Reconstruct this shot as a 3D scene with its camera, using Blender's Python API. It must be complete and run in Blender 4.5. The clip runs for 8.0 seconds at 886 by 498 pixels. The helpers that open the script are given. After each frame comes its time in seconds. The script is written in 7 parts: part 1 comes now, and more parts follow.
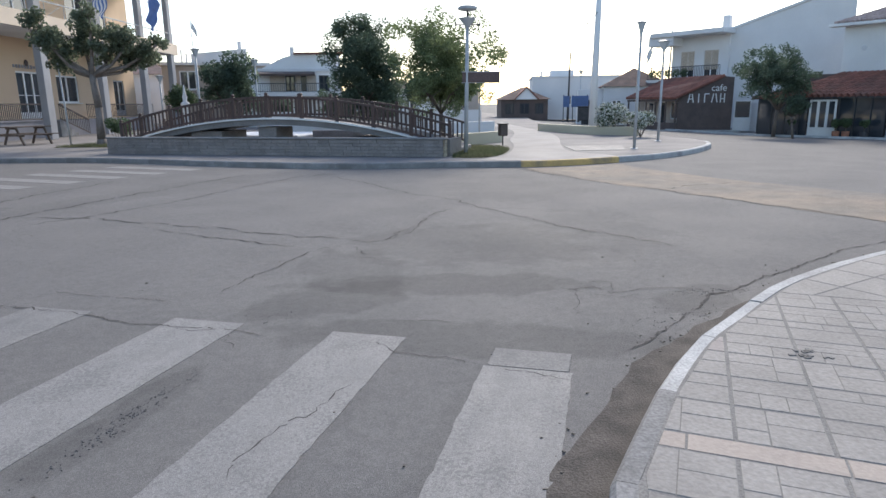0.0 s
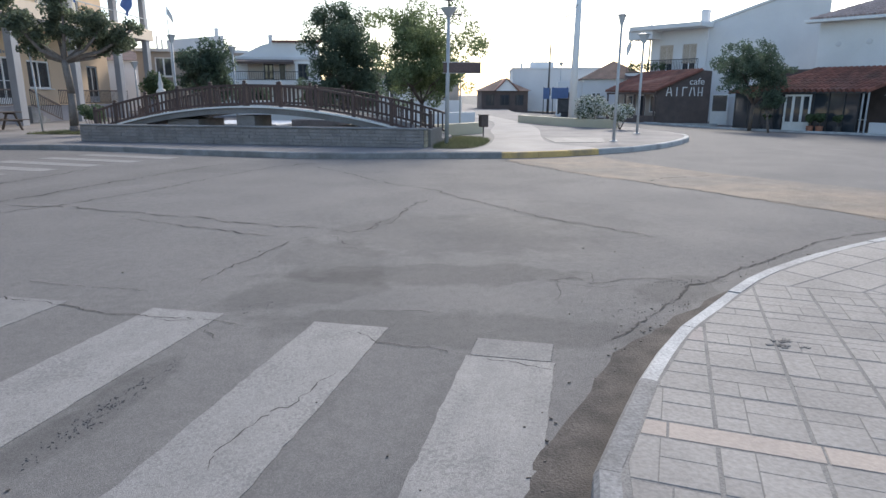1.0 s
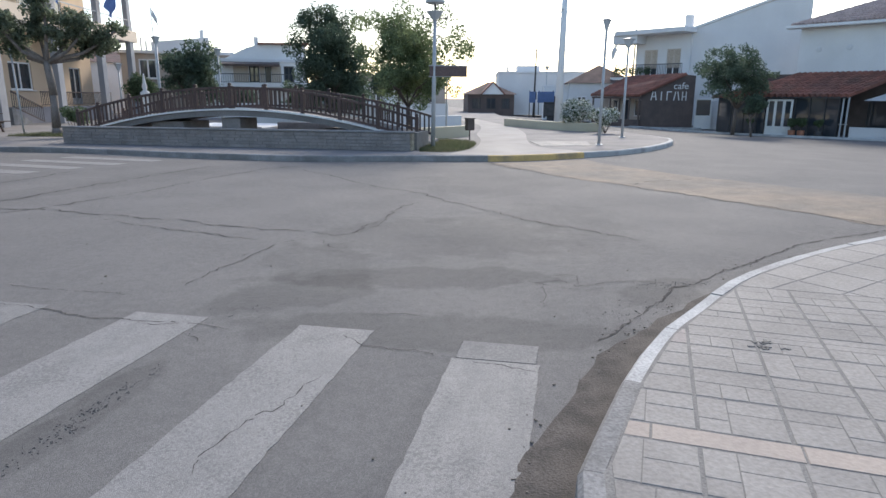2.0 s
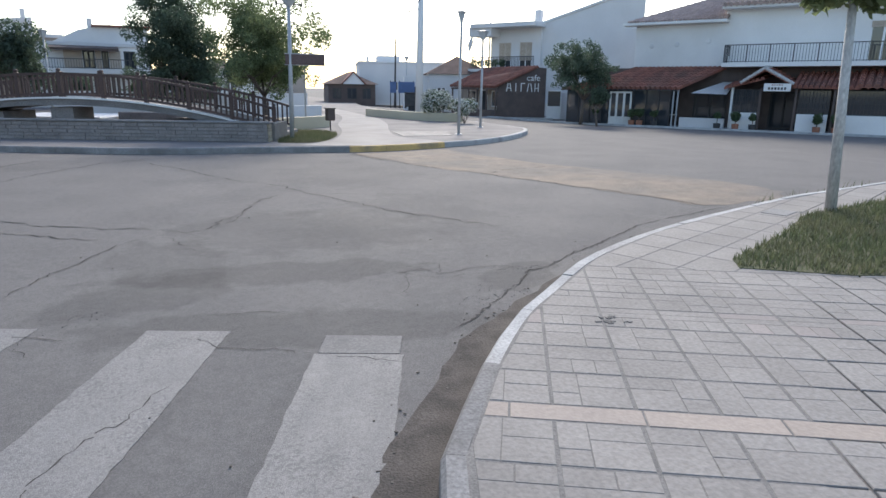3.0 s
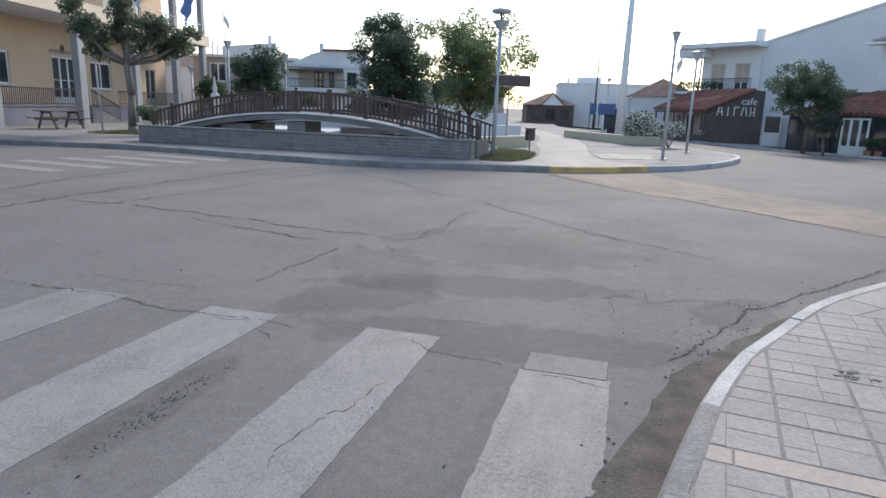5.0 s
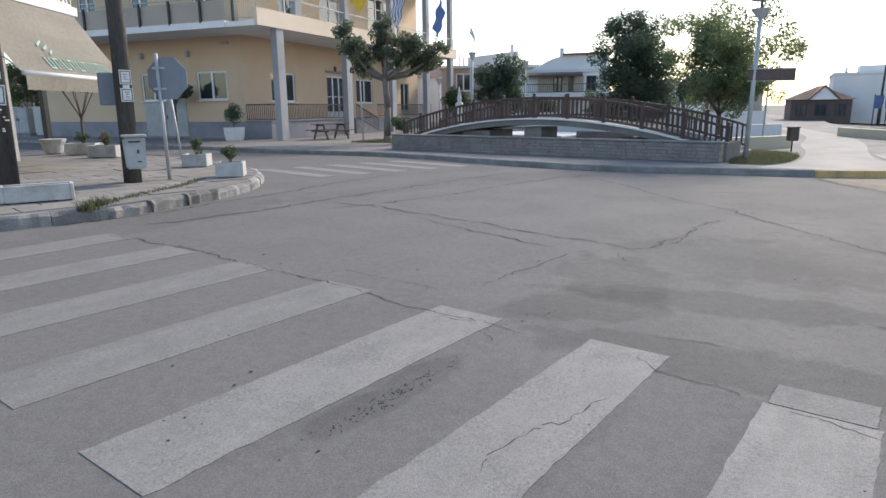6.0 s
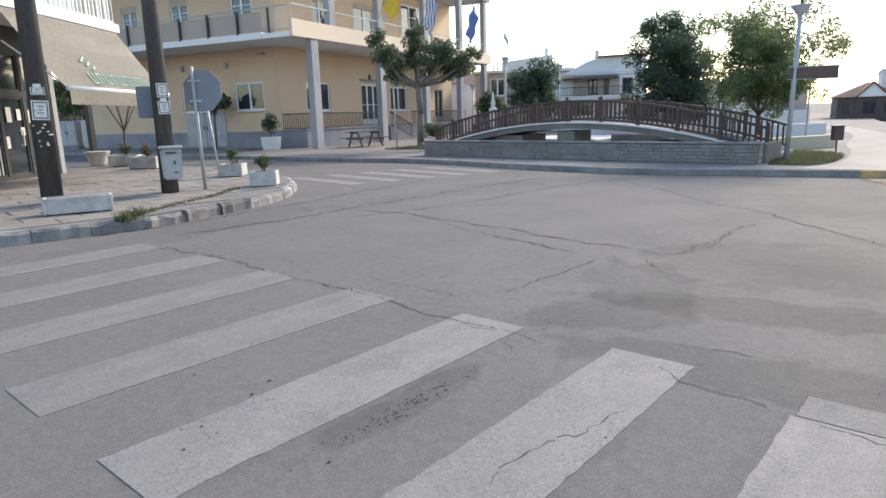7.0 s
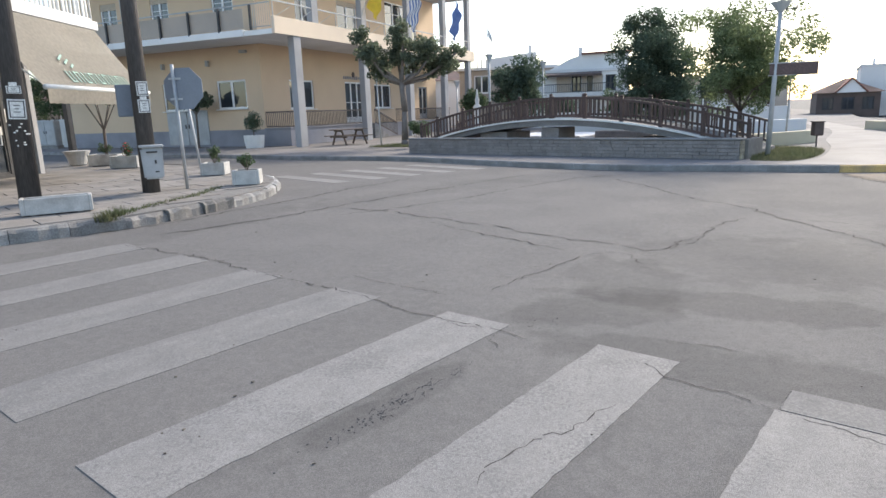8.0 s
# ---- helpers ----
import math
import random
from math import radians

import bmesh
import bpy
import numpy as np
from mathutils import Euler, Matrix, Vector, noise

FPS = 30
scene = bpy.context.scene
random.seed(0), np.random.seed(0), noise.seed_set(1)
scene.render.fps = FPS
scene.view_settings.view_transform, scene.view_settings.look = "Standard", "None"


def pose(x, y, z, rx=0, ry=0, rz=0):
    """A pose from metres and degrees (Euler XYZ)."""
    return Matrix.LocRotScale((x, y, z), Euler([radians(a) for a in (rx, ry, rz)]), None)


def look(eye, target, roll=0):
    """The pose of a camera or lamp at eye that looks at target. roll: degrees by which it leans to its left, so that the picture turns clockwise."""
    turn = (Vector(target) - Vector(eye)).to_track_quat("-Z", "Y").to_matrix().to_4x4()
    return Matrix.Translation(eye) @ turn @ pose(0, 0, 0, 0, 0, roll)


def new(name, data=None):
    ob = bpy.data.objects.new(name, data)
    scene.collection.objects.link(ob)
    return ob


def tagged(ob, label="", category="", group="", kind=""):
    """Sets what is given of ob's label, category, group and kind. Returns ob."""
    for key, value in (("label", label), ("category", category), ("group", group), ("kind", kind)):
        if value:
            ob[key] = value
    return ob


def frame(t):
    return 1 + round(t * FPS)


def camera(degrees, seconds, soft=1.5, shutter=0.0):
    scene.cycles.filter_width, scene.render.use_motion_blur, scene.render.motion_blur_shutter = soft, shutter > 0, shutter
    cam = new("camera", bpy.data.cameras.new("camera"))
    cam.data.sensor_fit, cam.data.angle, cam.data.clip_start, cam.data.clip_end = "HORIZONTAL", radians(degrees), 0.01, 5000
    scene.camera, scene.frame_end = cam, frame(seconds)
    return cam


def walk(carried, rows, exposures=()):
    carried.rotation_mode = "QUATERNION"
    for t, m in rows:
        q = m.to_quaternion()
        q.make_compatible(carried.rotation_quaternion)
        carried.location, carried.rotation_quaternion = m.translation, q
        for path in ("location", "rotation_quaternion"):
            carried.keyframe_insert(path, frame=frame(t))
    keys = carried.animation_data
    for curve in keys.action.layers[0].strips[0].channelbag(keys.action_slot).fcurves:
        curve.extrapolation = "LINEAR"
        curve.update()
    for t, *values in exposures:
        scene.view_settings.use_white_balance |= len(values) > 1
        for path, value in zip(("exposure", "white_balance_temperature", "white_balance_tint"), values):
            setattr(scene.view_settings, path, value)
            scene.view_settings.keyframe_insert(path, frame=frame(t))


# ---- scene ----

# ---- camera ----
cam = camera(69.73, 8.0, soft=1.5)
EXPO = 1.0
PATH = [(0.0, 0.053, -0.057, 1.598, -4.644, -12.820, 0.643),
        (0.5, 0.034, -0.049, 1.592, -7.891, -13.618, -0.399),
        (1.0, 0.030, -0.044, 1.588, -6.397, -13.628, -0.033),
        (2.3, 0.041, -0.060, 1.592, -8.985, -13.251, -0.567),
        (2.5, 0.071, -0.049, 1.579, -12.191, -13.471, -0.745),
        (3.0, 0.094, -0.041, 1.585, -19.649, -14.080, -0.757),
        (3.5, 0.045, -0.048, 1.590, -17.535, -13.274, -0.876),
        (4.0, -0.012, -0.041, 1.592, -11.343, -12.928, -1.246),
        (4.2, -0.038, -0.038, 1.595, -8.348, -12.627, -1.291),
        (5.3, -0.111, -0.037, 1.579, 1.153, -12.761, -1.057),
        (5.5, -0.116, -0.005, 1.577, 5.341, -12.827, -0.246),
        (6.0, -0.055, 0.032, 1.595, 18.229, -12.531, 0.535),
        (6.5, 0.021, 0.084, 1.612, 22.710, -11.955, 1.722),
        (7.0, 0.057, 0.108, 1.605, 21.388, -11.987, 1.694),
        (7.5, 0.055, 0.121, 1.600, 20.731, -13.052, 2.021),
        (8.0, 0.054, 0.138, 1.601, 20.018, -12.247, 1.933)]
walk(cam, [(t, pose(x, y, z, 90 + pitch, roll, yaw)) for t, x, y, z, yaw, pitch, roll in PATH],
     exposures=[(0.0, EXPO, 6700, 10), (4.2, EXPO, 6700, 10), (5.5, EXPO, 6800, 10), (6.4, EXPO + 0.2, 7150, 10), (8.0, EXPO + 0.34, 7150, 10)])

# ---- light ----
SUN_AZ, SUN_EL = 22.0, 32.0          # degrees clockwise from +y, and above the horizon
world = bpy.data.worlds.new("sky")
scene.world = world
world.use_nodes = True
wn = world.node_tree.nodes
sky = wn.new("ShaderNodeTexSky")
sky.sky_type = "NISHITA"
sky.sun_disc = False
sky.sun_elevation, sky.sun_rotation = radians(SUN_EL), radians(SUN_AZ)
sky.air_density, sky.dust_density, sky.ozone_density = 1.0, 1.2, 2.0
wn["Background"].inputs["Strength"].default_value = 0.15
world.node_tree.links.new(sky.outputs["Color"], wn["Background"].inputs["Color"])
sun_data = bpy.data.lights.new("sun", "SUN")
sun_data.energy, sun_data.angle, sun_data.color = 1.9, radians(14), (1.0, 0.94, 0.86)
sun = new("sun", sun_data)
_az, _el = radians(SUN_AZ), radians(SUN_EL)
sun.matrix_world = look((0, 0, 60), (-math.sin(_az) * math.cos(_el), -math.cos(_az) * math.cos(_el), 60 - math.sin(_el)))


# ---- materials ----
def mat(name, c1, c2=None, rough=0.8, scale=3.0, fine=60.0, bump=0.2, metal=0.0, dirt=None, dirt_amount=0.35, piece=0.0,
        fine_amount=0.25, stretch=(1, 1, 1), spec=0.4, dist=0.01, run=None):
    """Two-scale noise surface: c1 to c2 by broad stains, fine grain on top, dirt patches, optional tone for each piece."""
    m = bpy.data.materials.new(name)
    m.use_nodes = True
    nt = m.node_tree
    n, l = nt.nodes, nt.links
    bsdf = n["Principled BSDF"]
    c2 = c2 or tuple(min(1, v * 0.8) for v in c1)
    co = n.new("ShaderNodeTexCoord")
    geo = n.new("ShaderNodeNewGeometry")
    mp = n.new("ShaderNodeMapping")
    mp.inputs["Scale"].default_value = stretch
    if run is not None:                     # streaks along a plan direction
        mp.vector_type = "TEXTURE"
        mp.inputs["Rotation"].default_value = (0, 0, radians(run))
    l.new(geo.outputs["Position"], mp.inputs["Vector"])
    big = n.new("ShaderNodeTexNoise")
    big.inputs["Scale"].default_value, big.inputs["Detail"].default_value = scale, 6
    l.new(mp.outputs["Vector"], big.inputs["Vector"])
    small = n.new("ShaderNodeTexNoise")
    small.inputs["Scale"].default_value, small.inputs["Detail"].default_value = fine, 3
    l.new(geo.outputs["Position"] if run is not None else mp.outputs["Vector"], small.inputs["Vector"])
    ramp = n.new("ShaderNodeMapRange")
    ramp.inputs["From Min"].default_value, ramp.inputs["From Max"].default_value = 0.35, 0.65
    l.new(big.outputs["Fac"], ramp.inputs["Value"])
    mix = n.new("ShaderNodeMixRGB")
    mix.inputs["Color1"].default_value, mix.inputs["Color2"].default_value = (*c1, 1), (*c2, 1)
    l.new(ramp.outputs["Result"], mix.inputs["Fac"])
    out = mix.outputs["Color"]
    if dirt:
        dn = n.new("ShaderNodeTexNoise")
        dn.inputs["Scale"].default_value, dn.inputs["Detail"].default_value = scale * 0.37, 8
        l.new(mp.outputs["Vector"], dn.inputs["Vector"])
        dr = n.new("ShaderNodeMapRange")
        dr.inputs["From Min"].default_value, dr.inputs["From Max"].default_value = 0.5, 0.72
        dr.inputs["To Max"].default_value = dirt_amount
        l.new(dn.outputs["Fac"], dr.inputs["Value"])
        dm = n.new("ShaderNodeMixRGB")
        dm.inputs["Color2"].default_value = (*dirt, 1)
        l.new(dr.outputs["Result"], dm.inputs["Fac"])
        l.new(out, dm.inputs["Color1"])
        out = dm.outputs["Color"]
    hsv = n.new("ShaderNodeHueSaturation")
    val = n.new("ShaderNodeMapRange")
    val.inputs["From Min"].default_value, val.inputs["From Max"].default_value = 0.3, 0.7
    val.inputs["To Min"].default_value, val.inputs["To Max"].default_value = 1 - fine_amount, 1 + fine_amount
    l.new(small.outputs["Fac"], val.inputs["Value"])
    v = val.outputs["Result"]
    if piece:
        oi = n.new("ShaderNodeObjectInfo")
        add = n.new("ShaderNodeMath")
        add.operation = "ADD"
        l.new(oi.outputs["Random"], add.inputs[0])
        l.new(geo.outputs["Random Per Island"], add.inputs[1])
        fr = n.new("ShaderNodeMath")
        fr.operation = "FRACT"
        l.new(add.outputs[0], fr.inputs[0])
        pr = n.new("ShaderNodeMapRange")
        pr.inputs["To Min"].default_value, pr.inputs["To Max"].default_value = 1 - piece, 1 + piece
        l.new(fr.outputs[0], pr.inputs["Value"])
        mul = n.new("ShaderNodeMath")
        mul.operation = "MULTIPLY"
        l.new(v, mul.inputs[0])
        l.new(pr.outputs["Result"], mul.inputs[1])
        v = mul.outputs[0]
    l.new(v, hsv.inputs["Value"])
    l.new(out, hsv.inputs["Color"])
    l.new(hsv.outputs["Color"], bsdf.inputs["Base Color"])
    rr = n.new("ShaderNodeMapRange")
    rr.inputs["To Min"].default_value, rr.inputs["To Max"].default_value = max(0, rough - 0.12), min(1, rough + 0.12)
    l.new(big.outputs["Fac"], rr.inputs["Value"])
    l.new(rr.outputs["Result"], bsdf.inputs["Roughness"])
    bsdf.inputs["Metallic"].default_value = metal
    bsdf.inputs["Specular IOR Level"].default_value = spec
    if bump:
        b = n.new("ShaderNodeBump")
        b.inputs["Strength"].default_value, b.inputs["Distance"].default_value = bump, dist
        l.new(small.outputs["Fac"], b.inputs["Height"])
        l.new(b.outputs["Normal"], bsdf.inputs["Normal"])
    return m


M_ASPHALT = mat("asphalt", (0.156, 0.149, 0.143), (0.142, 0.136, 0.131), rough=0.9, scale=0.8, fine=230, bump=0.45, dirt=(0.172, 0.163, 0.154), dirt_amount=0.38, fine_amount=0.3, spec=0.25)
M_PATCH = mat("ochre_road_screed", (0.232, 0.186, 0.144), (0.19, 0.164, 0.138), rough=0.9, scale=1.1, fine=120, bump=0.4, dirt=(0.155, 0.147, 0.14), dirt_amount=0.7, spec=0.25)
M_DIRT = mat("gutter_dirt", (0.108, 0.095, 0.084), (0.072, 0.064, 0.058), rough=0.95, scale=5, fine=90, bump=0.8, spec=0.2)
M_CRACK = mat("crack_tar", (0.04, 0.038, 0.036), (0.07, 0.066, 0.062), rough=0.95, scale=4, fine=80, bump=0.3, spec=0.2)
M_DARKPATCH = mat("dark_asphalt_repair", (0.126, 0.123, 0.124), (0.107, 0.105, 0.106), rough=0.9, scale=1.2, fine=150, bump=0.5, spec=0.25)
M_LINE = mat("worn_road_paint", (0.232, 0.223, 0.214), (0.21, 0.202, 0.194), rough=0.8, scale=5.0, fine=210, bump=0.35, dirt=(0.19, 0.186, 0.182), dirt_amount=0.5, fine_amount=0.3, stretch=(3, 1, 1), run=70.9)
M_LINEOLD = mat("faded_road_paint", (0.205, 0.198, 0.189), (0.184, 0.177, 0.17), rough=0.85, scale=5.0, fine=210, bump=0.35, dirt=(0.16, 0.157, 0.155), dirt_amount=0.7, fine_amount=0.3, stretch=(3, 1, 1), run=70.9)
M_TILE = mat("stamped_paving", (0.275, 0.256, 0.236), (0.24, 0.223, 0.205), rough=0.85, scale=1.6, fine=45, bump=0.35, dirt=(0.20, 0.185, 0.17), dirt_amount=0.45, piece=0.05, fine_amount=0.14)
M_TILEPINK = mat("pinkish_paving", (0.30, 0.262, 0.242), (0.27, 0.24, 0.222), rough=0.85, scale=1.6, fine=45, bump=0.35, piece=0.08, fine_amount=0.08)
M_BEIGE = mat("beige_band_paving", (0.37, 0.31, 0.262), (0.33, 0.28, 0.243), rough=0.85, scale=2, fine=45, bump=0.3, piece=0.05, fine_amount=0.08)
M_JOINT = mat("joint_mortar", (0.20, 0.19, 0.178), (0.165, 0.156, 0.147), rough=0.95, scale=6, fine=80, bump=0.4)
M_KERBW = mat("limewashed_kerb", (0.44, 0.44, 0.43), (0.33, 0.33, 0.325), rough=0.85, scale=3, fine=60, bump=0.4, dirt=(0.24, 0.23, 0.22), dirt_amount=0.7, piece=0.08)
M_KERBOLD = mat("dirty_limewashed_kerb", (0.40, 0.395, 0.385), (0.24, 0.235, 0.228), rough=0.9, scale=2.2, fine=50, bump=0.6, dirt=(0.11, 0.10, 0.09), dirt_amount=0.95, piece=0.2)
M_KERBG = mat("grey_concrete_kerb", (0.27, 0.265, 0.26), (0.20, 0.195, 0.19), rough=0.9, scale=3, fine=60, bump=0.4, dirt=(0.13, 0.12, 0.11), dirt_amount=0.6, piece=0.1)
M_KERBROCK = mat("bare_kerb_stone", (0.205, 0.195, 0.185), (0.14, 0.132, 0.125), rough=0.95, scale=5, fine=45, bump=0.9, dirt=(0.085, 0.082, 0.07), dirt_amount=0.8, piece=0.16)
M_MULBARK = mat("grey_mulberry_bark", (0.21, 0.18, 0.16), (0.15, 0.13, 0.115), rough=0.9, scale=5, fine=35, bump=0.7, stretch=(1, 1, 0.3))
M_KERBY = mat("yellow_kerb_paint", (0.62, 0.41, 0.16), (0.50, 0.34, 0.15), rough=0.85, scale=4, fine=60, bump=0.4, dirt=(0.18, 0.165, 0.145), dirt_amount=0.85)
M_CONC = mat("pale_concrete_path", (0.33, 0.305, 0.282), (0.275, 0.256, 0.24), rough=0.9, scale=0.8, fine=60, bump=0.3, dirt=(0.30, 0.28, 0.26), dirt_amount=0.5, fine_amount=0.1)
M_PLAZA = mat("grey_plaza_paving", (0.215, 0.20, 0.195), (0.165, 0.156, 0.152), rough=0.9, scale=0.7, fine=50, bump=0.3, dirt=(0.21, 0.19, 0.17), dirt_amount=0.5, fine_amount=0.12)
M_STONE = mat("grey_stone_cladding", (0.265, 0.245, 0.236), (0.215, 0.198, 0.192), rough=0.85, scale=2.5, fine=35, bump=0.6, piece=0.09)
M_DECK = mat("grey_bridge_concrete", (0.225, 0.215, 0.21), (0.18, 0.172, 0.168), rough=0.9, scale=1.5, fine=40, bump=0.4, dirt=(0.13, 0.12, 0.115), dirt_amount=0.5)
M_STONEY = mat("ochre_stone", (0.42, 0.36, 0.26), (0.33, 0.28, 0.22), rough=0.85, scale=2.5, fine=35, bump=0.6, piece=0.14)
M_CREAM = mat("cream_render_wall", (0.58, 0.52, 0.38), (0.52, 0.46, 0.34), rough=0.9, scale=0.8, fine=40, bump=0.2, fine_amount=0.07)
M_YELLOW = mat("apricot_plaster", (0.66, 0.495, 0.345), (0.61, 0.455, 0.32), rough=0.9, scale=0.5, fine=50, bump=0.15, dirt=(0.52, 0.40, 0.29), dirt_amount=0.4, fine_amount=0.05)
M_FASCIA = mat("pale_apricot_plaster", (0.74, 0.61, 0.48), (0.69, 0.565, 0.445), rough=0.9, scale=0.5, fine=50, bump=0.15, fine_amount=0.05)
M_ROOFPALE = mat("pale_roof_tile", (0.42, 0.32, 0.28), (0.36, 0.28, 0.25), rough=0.9, scale=1.5, fine=25, bump=0.3, piece=0.12)
M_GREYPL = mat("grey_painted_plaster", (0.35, 0.35, 0.36), (0.30, 0.30, 0.31), rough=0.85, scale=0.8, fine=45, bump=0.15, fine_amount=0.06)
M_PLINTH = mat("blue_grey_plinth", (0.28, 0.28, 0.31), (0.22, 0.22, 0.245), rough=0.85, scale=0.8, fine=45, bump=0.15, dirt=(0.17, 0.17, 0.17), fine_amount=0.07)
M_WHITE = mat("white_paint", (0.74, 0.74, 0.72), (0.66, 0.66, 0.64), rough=0.6, scale=1.5, fine=40, bump=0.1, dirt=(0.45, 0.43, 0.40), dirt_amount=0.35, fine_amount=0.05)
M_WALLGREY = mat("weathered_grey_render", (0.72, 0.71, 0.70), (0.64, 0.635, 0.63), rough=0.9, scale=0.35, fine=30, bump=0.15, dirt=(0.45, 0.44, 0.43), dirt_amount=0.4, fine_amount=0.06)
M_WALLWHITE = mat("off_white_render", (0.82, 0.81, 0.79), (0.76, 0.75, 0.73), rough=0.9, scale=0.4, fine=30, bump=0.15, dirt=(0.40, 0.39, 0.37), dirt_amount=0.4, fine_amount=0.05)
M_WALLTAN = mat("tan_render", (0.45, 0.38, 0.32), (0.38, 0.33, 0.28), rough=0.9, scale=0.4, fine=30, bump=0.15, fine_amount=0.06)
M_ROOF = mat("red_clay_tile", (0.27, 0.105, 0.075), (0.20, 0.085, 0.065), rough=0.85, scale=1.5, fine=25, bump=0.3, dirt=(0.15, 0.10, 0.08), dirt_amount=0.6, piece=0.18)
M_ROOFOLD = mat("weathered_brown_roof_tile", (0.17, 0.105, 0.09), (0.12, 0.08, 0.07), rough=0.9, scale=1.5, fine=25, bump=0.3, dirt=(0.10, 0.08, 0.07), dirt_amount=0.5, piece=0.15)
M_WOODRAIL = mat("dark_red_brown_wood", (0.095, 0.058, 0.05), (0.062, 0.042, 0.038), rough=0.6, scale=2, fine=50, bump=0.3, stretch=(1, 1, 0.2), piece=0.12)
M_POLE = mat("creosoted_pole_wood", (0.095, 0.085, 0.08), (0.055, 0.05, 0.048), rough=0.9, scale=2.5, fine=50, bump=0.6, stretch=(1, 1, 0.12))
M_TABLE = mat("grey_brown_timber", (0.15, 0.115, 0.095), (0.11, 0.085, 0.07), rough=0.8, scale=4, fine=40, bump=0.4, piece=0.15)
M_GALV = mat("galvanised_grey_steel", (0.46, 0.47, 0.48), (0.39, 0.40, 0.41), rough=0.55, scale=4, fine=60, bump=0.1, metal=0.2, fine_amount=0.08)
M_GREYPAINT = mat("light_grey_metal_paint", (0.42, 0.43, 0.44), (0.36, 0.37, 0.38), rough=0.55, scale=3, fine=50, bump=0.1, dirt=(0.25, 0.22, 0.19), dirt_amount=0.35, fine_amount=0.06)
M_IRON = mat("dark_painted_iron", (0.06, 0.058, 0.06), (0.04, 0.04, 0.042), rough=0.6, scale=4, fine=50, bump=0.15)
M_ALU = mat("white_aluminium_frame", (0.80, 0.80, 0.80), (0.74, 0.74, 0.74), rough=0.45, scale=2, fine=30, bump=0.05, fine_amount=0.03)
M_DARKFRAME = mat("dark_frame", (0.05, 0.05, 0.052), (0.038, 0.038, 0.04), rough=0.6, scale=3, fine=40, bump=0.1)
M_BLIND = mat("cream_roller_shutter", (0.50, 0.42, 0.34), (0.45, 0.38, 0.31), rough=0.7, scale=1.5, fine=60, bump=0.2)
M_BROWN = mat("brown_painted_timber", (0.12, 0.088, 0.078), (0.09, 0.07, 0.064), rough=0.7, scale=2, fine=40, bump=0.2)
M_SOIL = mat("soil", (0.12, 0.085, 0.06), (0.08, 0.06, 0.045), rough=0.95, scale=8, fine=60, bump=0.8)
M_LAWN = mat("lawn_soil", (0.095, 0.105, 0.05), (0.125, 0.115, 0.065), rough=0.95, scale=3, fine=60, bump=0.8)
M_BARK = mat("bark", (0.15, 0.12, 0.10), (0.10, 0.08, 0.068), rough=0.9, scale=4, fine=35, bump=0.7, stretch=(1, 1, 0.3))
M_PALEBARK = mat("pale_smooth_bark", (0.50, 0.49, 0.47), (0.42, 0.41, 0.40), rough=0.85, scale=3, fine=35, bump=0.2, stretch=(1, 1, 0.4))
# shade of unlit rooms, put into a dark base colour
M_SHADE = mat("painted_room_shade", (0.12, 0.11, 0.105), (0.09, 0.085, 0.08), rough=0.8, scale=2, fine=30, bump=0.1)
M_BLUE = mat("blue_sign_paint", (0.08, 0.14, 0.29), (0.07, 0.12, 0.25), rough=0.5, scale=3, fine=30, bump=0)
M_SIGNBACK = mat("grey_sign_back", (0.22, 0.245, 0.285), (0.20, 0.22, 0.26), rough=0.55, scale=3, fine=30, bump=0, metal=0.0, fine_amount=0.05)
M_SIGNBROWN = mat("brown_sign_paint", (0.12, 0.075, 0.07), (0.10, 0.065, 0.06), rough=0.5, scale=3, fine=30, bump=0)
M_PLANTER = mat("weathered_white_concrete", (0.52, 0.51, 0.49), (0.42, 0.41, 0.395), rough=0.88, scale=5, fine=60, bump=0.4, dirt=(0.22, 0.20, 0.18), dirt_amount=0.7, fine_amount=0.1)
M_GRIT = mat("grit", (0.16, 0.14, 0.12), (0.10, 0.09, 0.08), rough=0.95, scale=9, fine=60, bump=0.2)
M_TERRA = mat("terracotta", (0.36, 0.16, 0.10), (0.29, 0.13, 0.085), rough=0.8, scale=5, fine=40, bump=0.2)
M_PAPER = mat("paper", (0.72, 0.71, 0.68), (0.66, 0.65, 0.62), rough=0.8, scale=6, fine=40, bump=0)
M_FLAGY = mat("yellow_flag_cloth", (0.75, 0.52, 0.05), (0.65, 0.44, 0.05), rough=0.8, scale=4, fine=80, bump=0.1)
M_FLAGB = mat("blue_flag_cloth", (0.10, 0.18, 0.42), (0.085, 0.15, 0.36), rough=0.8, scale=4, fine=80, bump=0.1)
M_FLAGW = mat("white_flag_cloth", (0.72, 0.72, 0.72), (0.64, 0.64, 0.64), rough=0.8, scale=4, fine=80, bump=0.1)
M_TEAL = mat("faded_green_print", (0.30, 0.42, 0.36), (0.27, 0.38, 0.33), rough=0.9, scale=5, fine=80, bump=0)
M_FLOWER = mat("white_petals", (0.72, 0.70, 0.64), (0.62, 0.60, 0.52), rough=0.7, scale=6, fine=40, bump=0, piece=0.1)
M_RED = mat("red_petals", (0.55, 0.06, 0.05), (0.42, 0.05, 0.05), rough=0.7, scale=6, fine=40, bump=0)


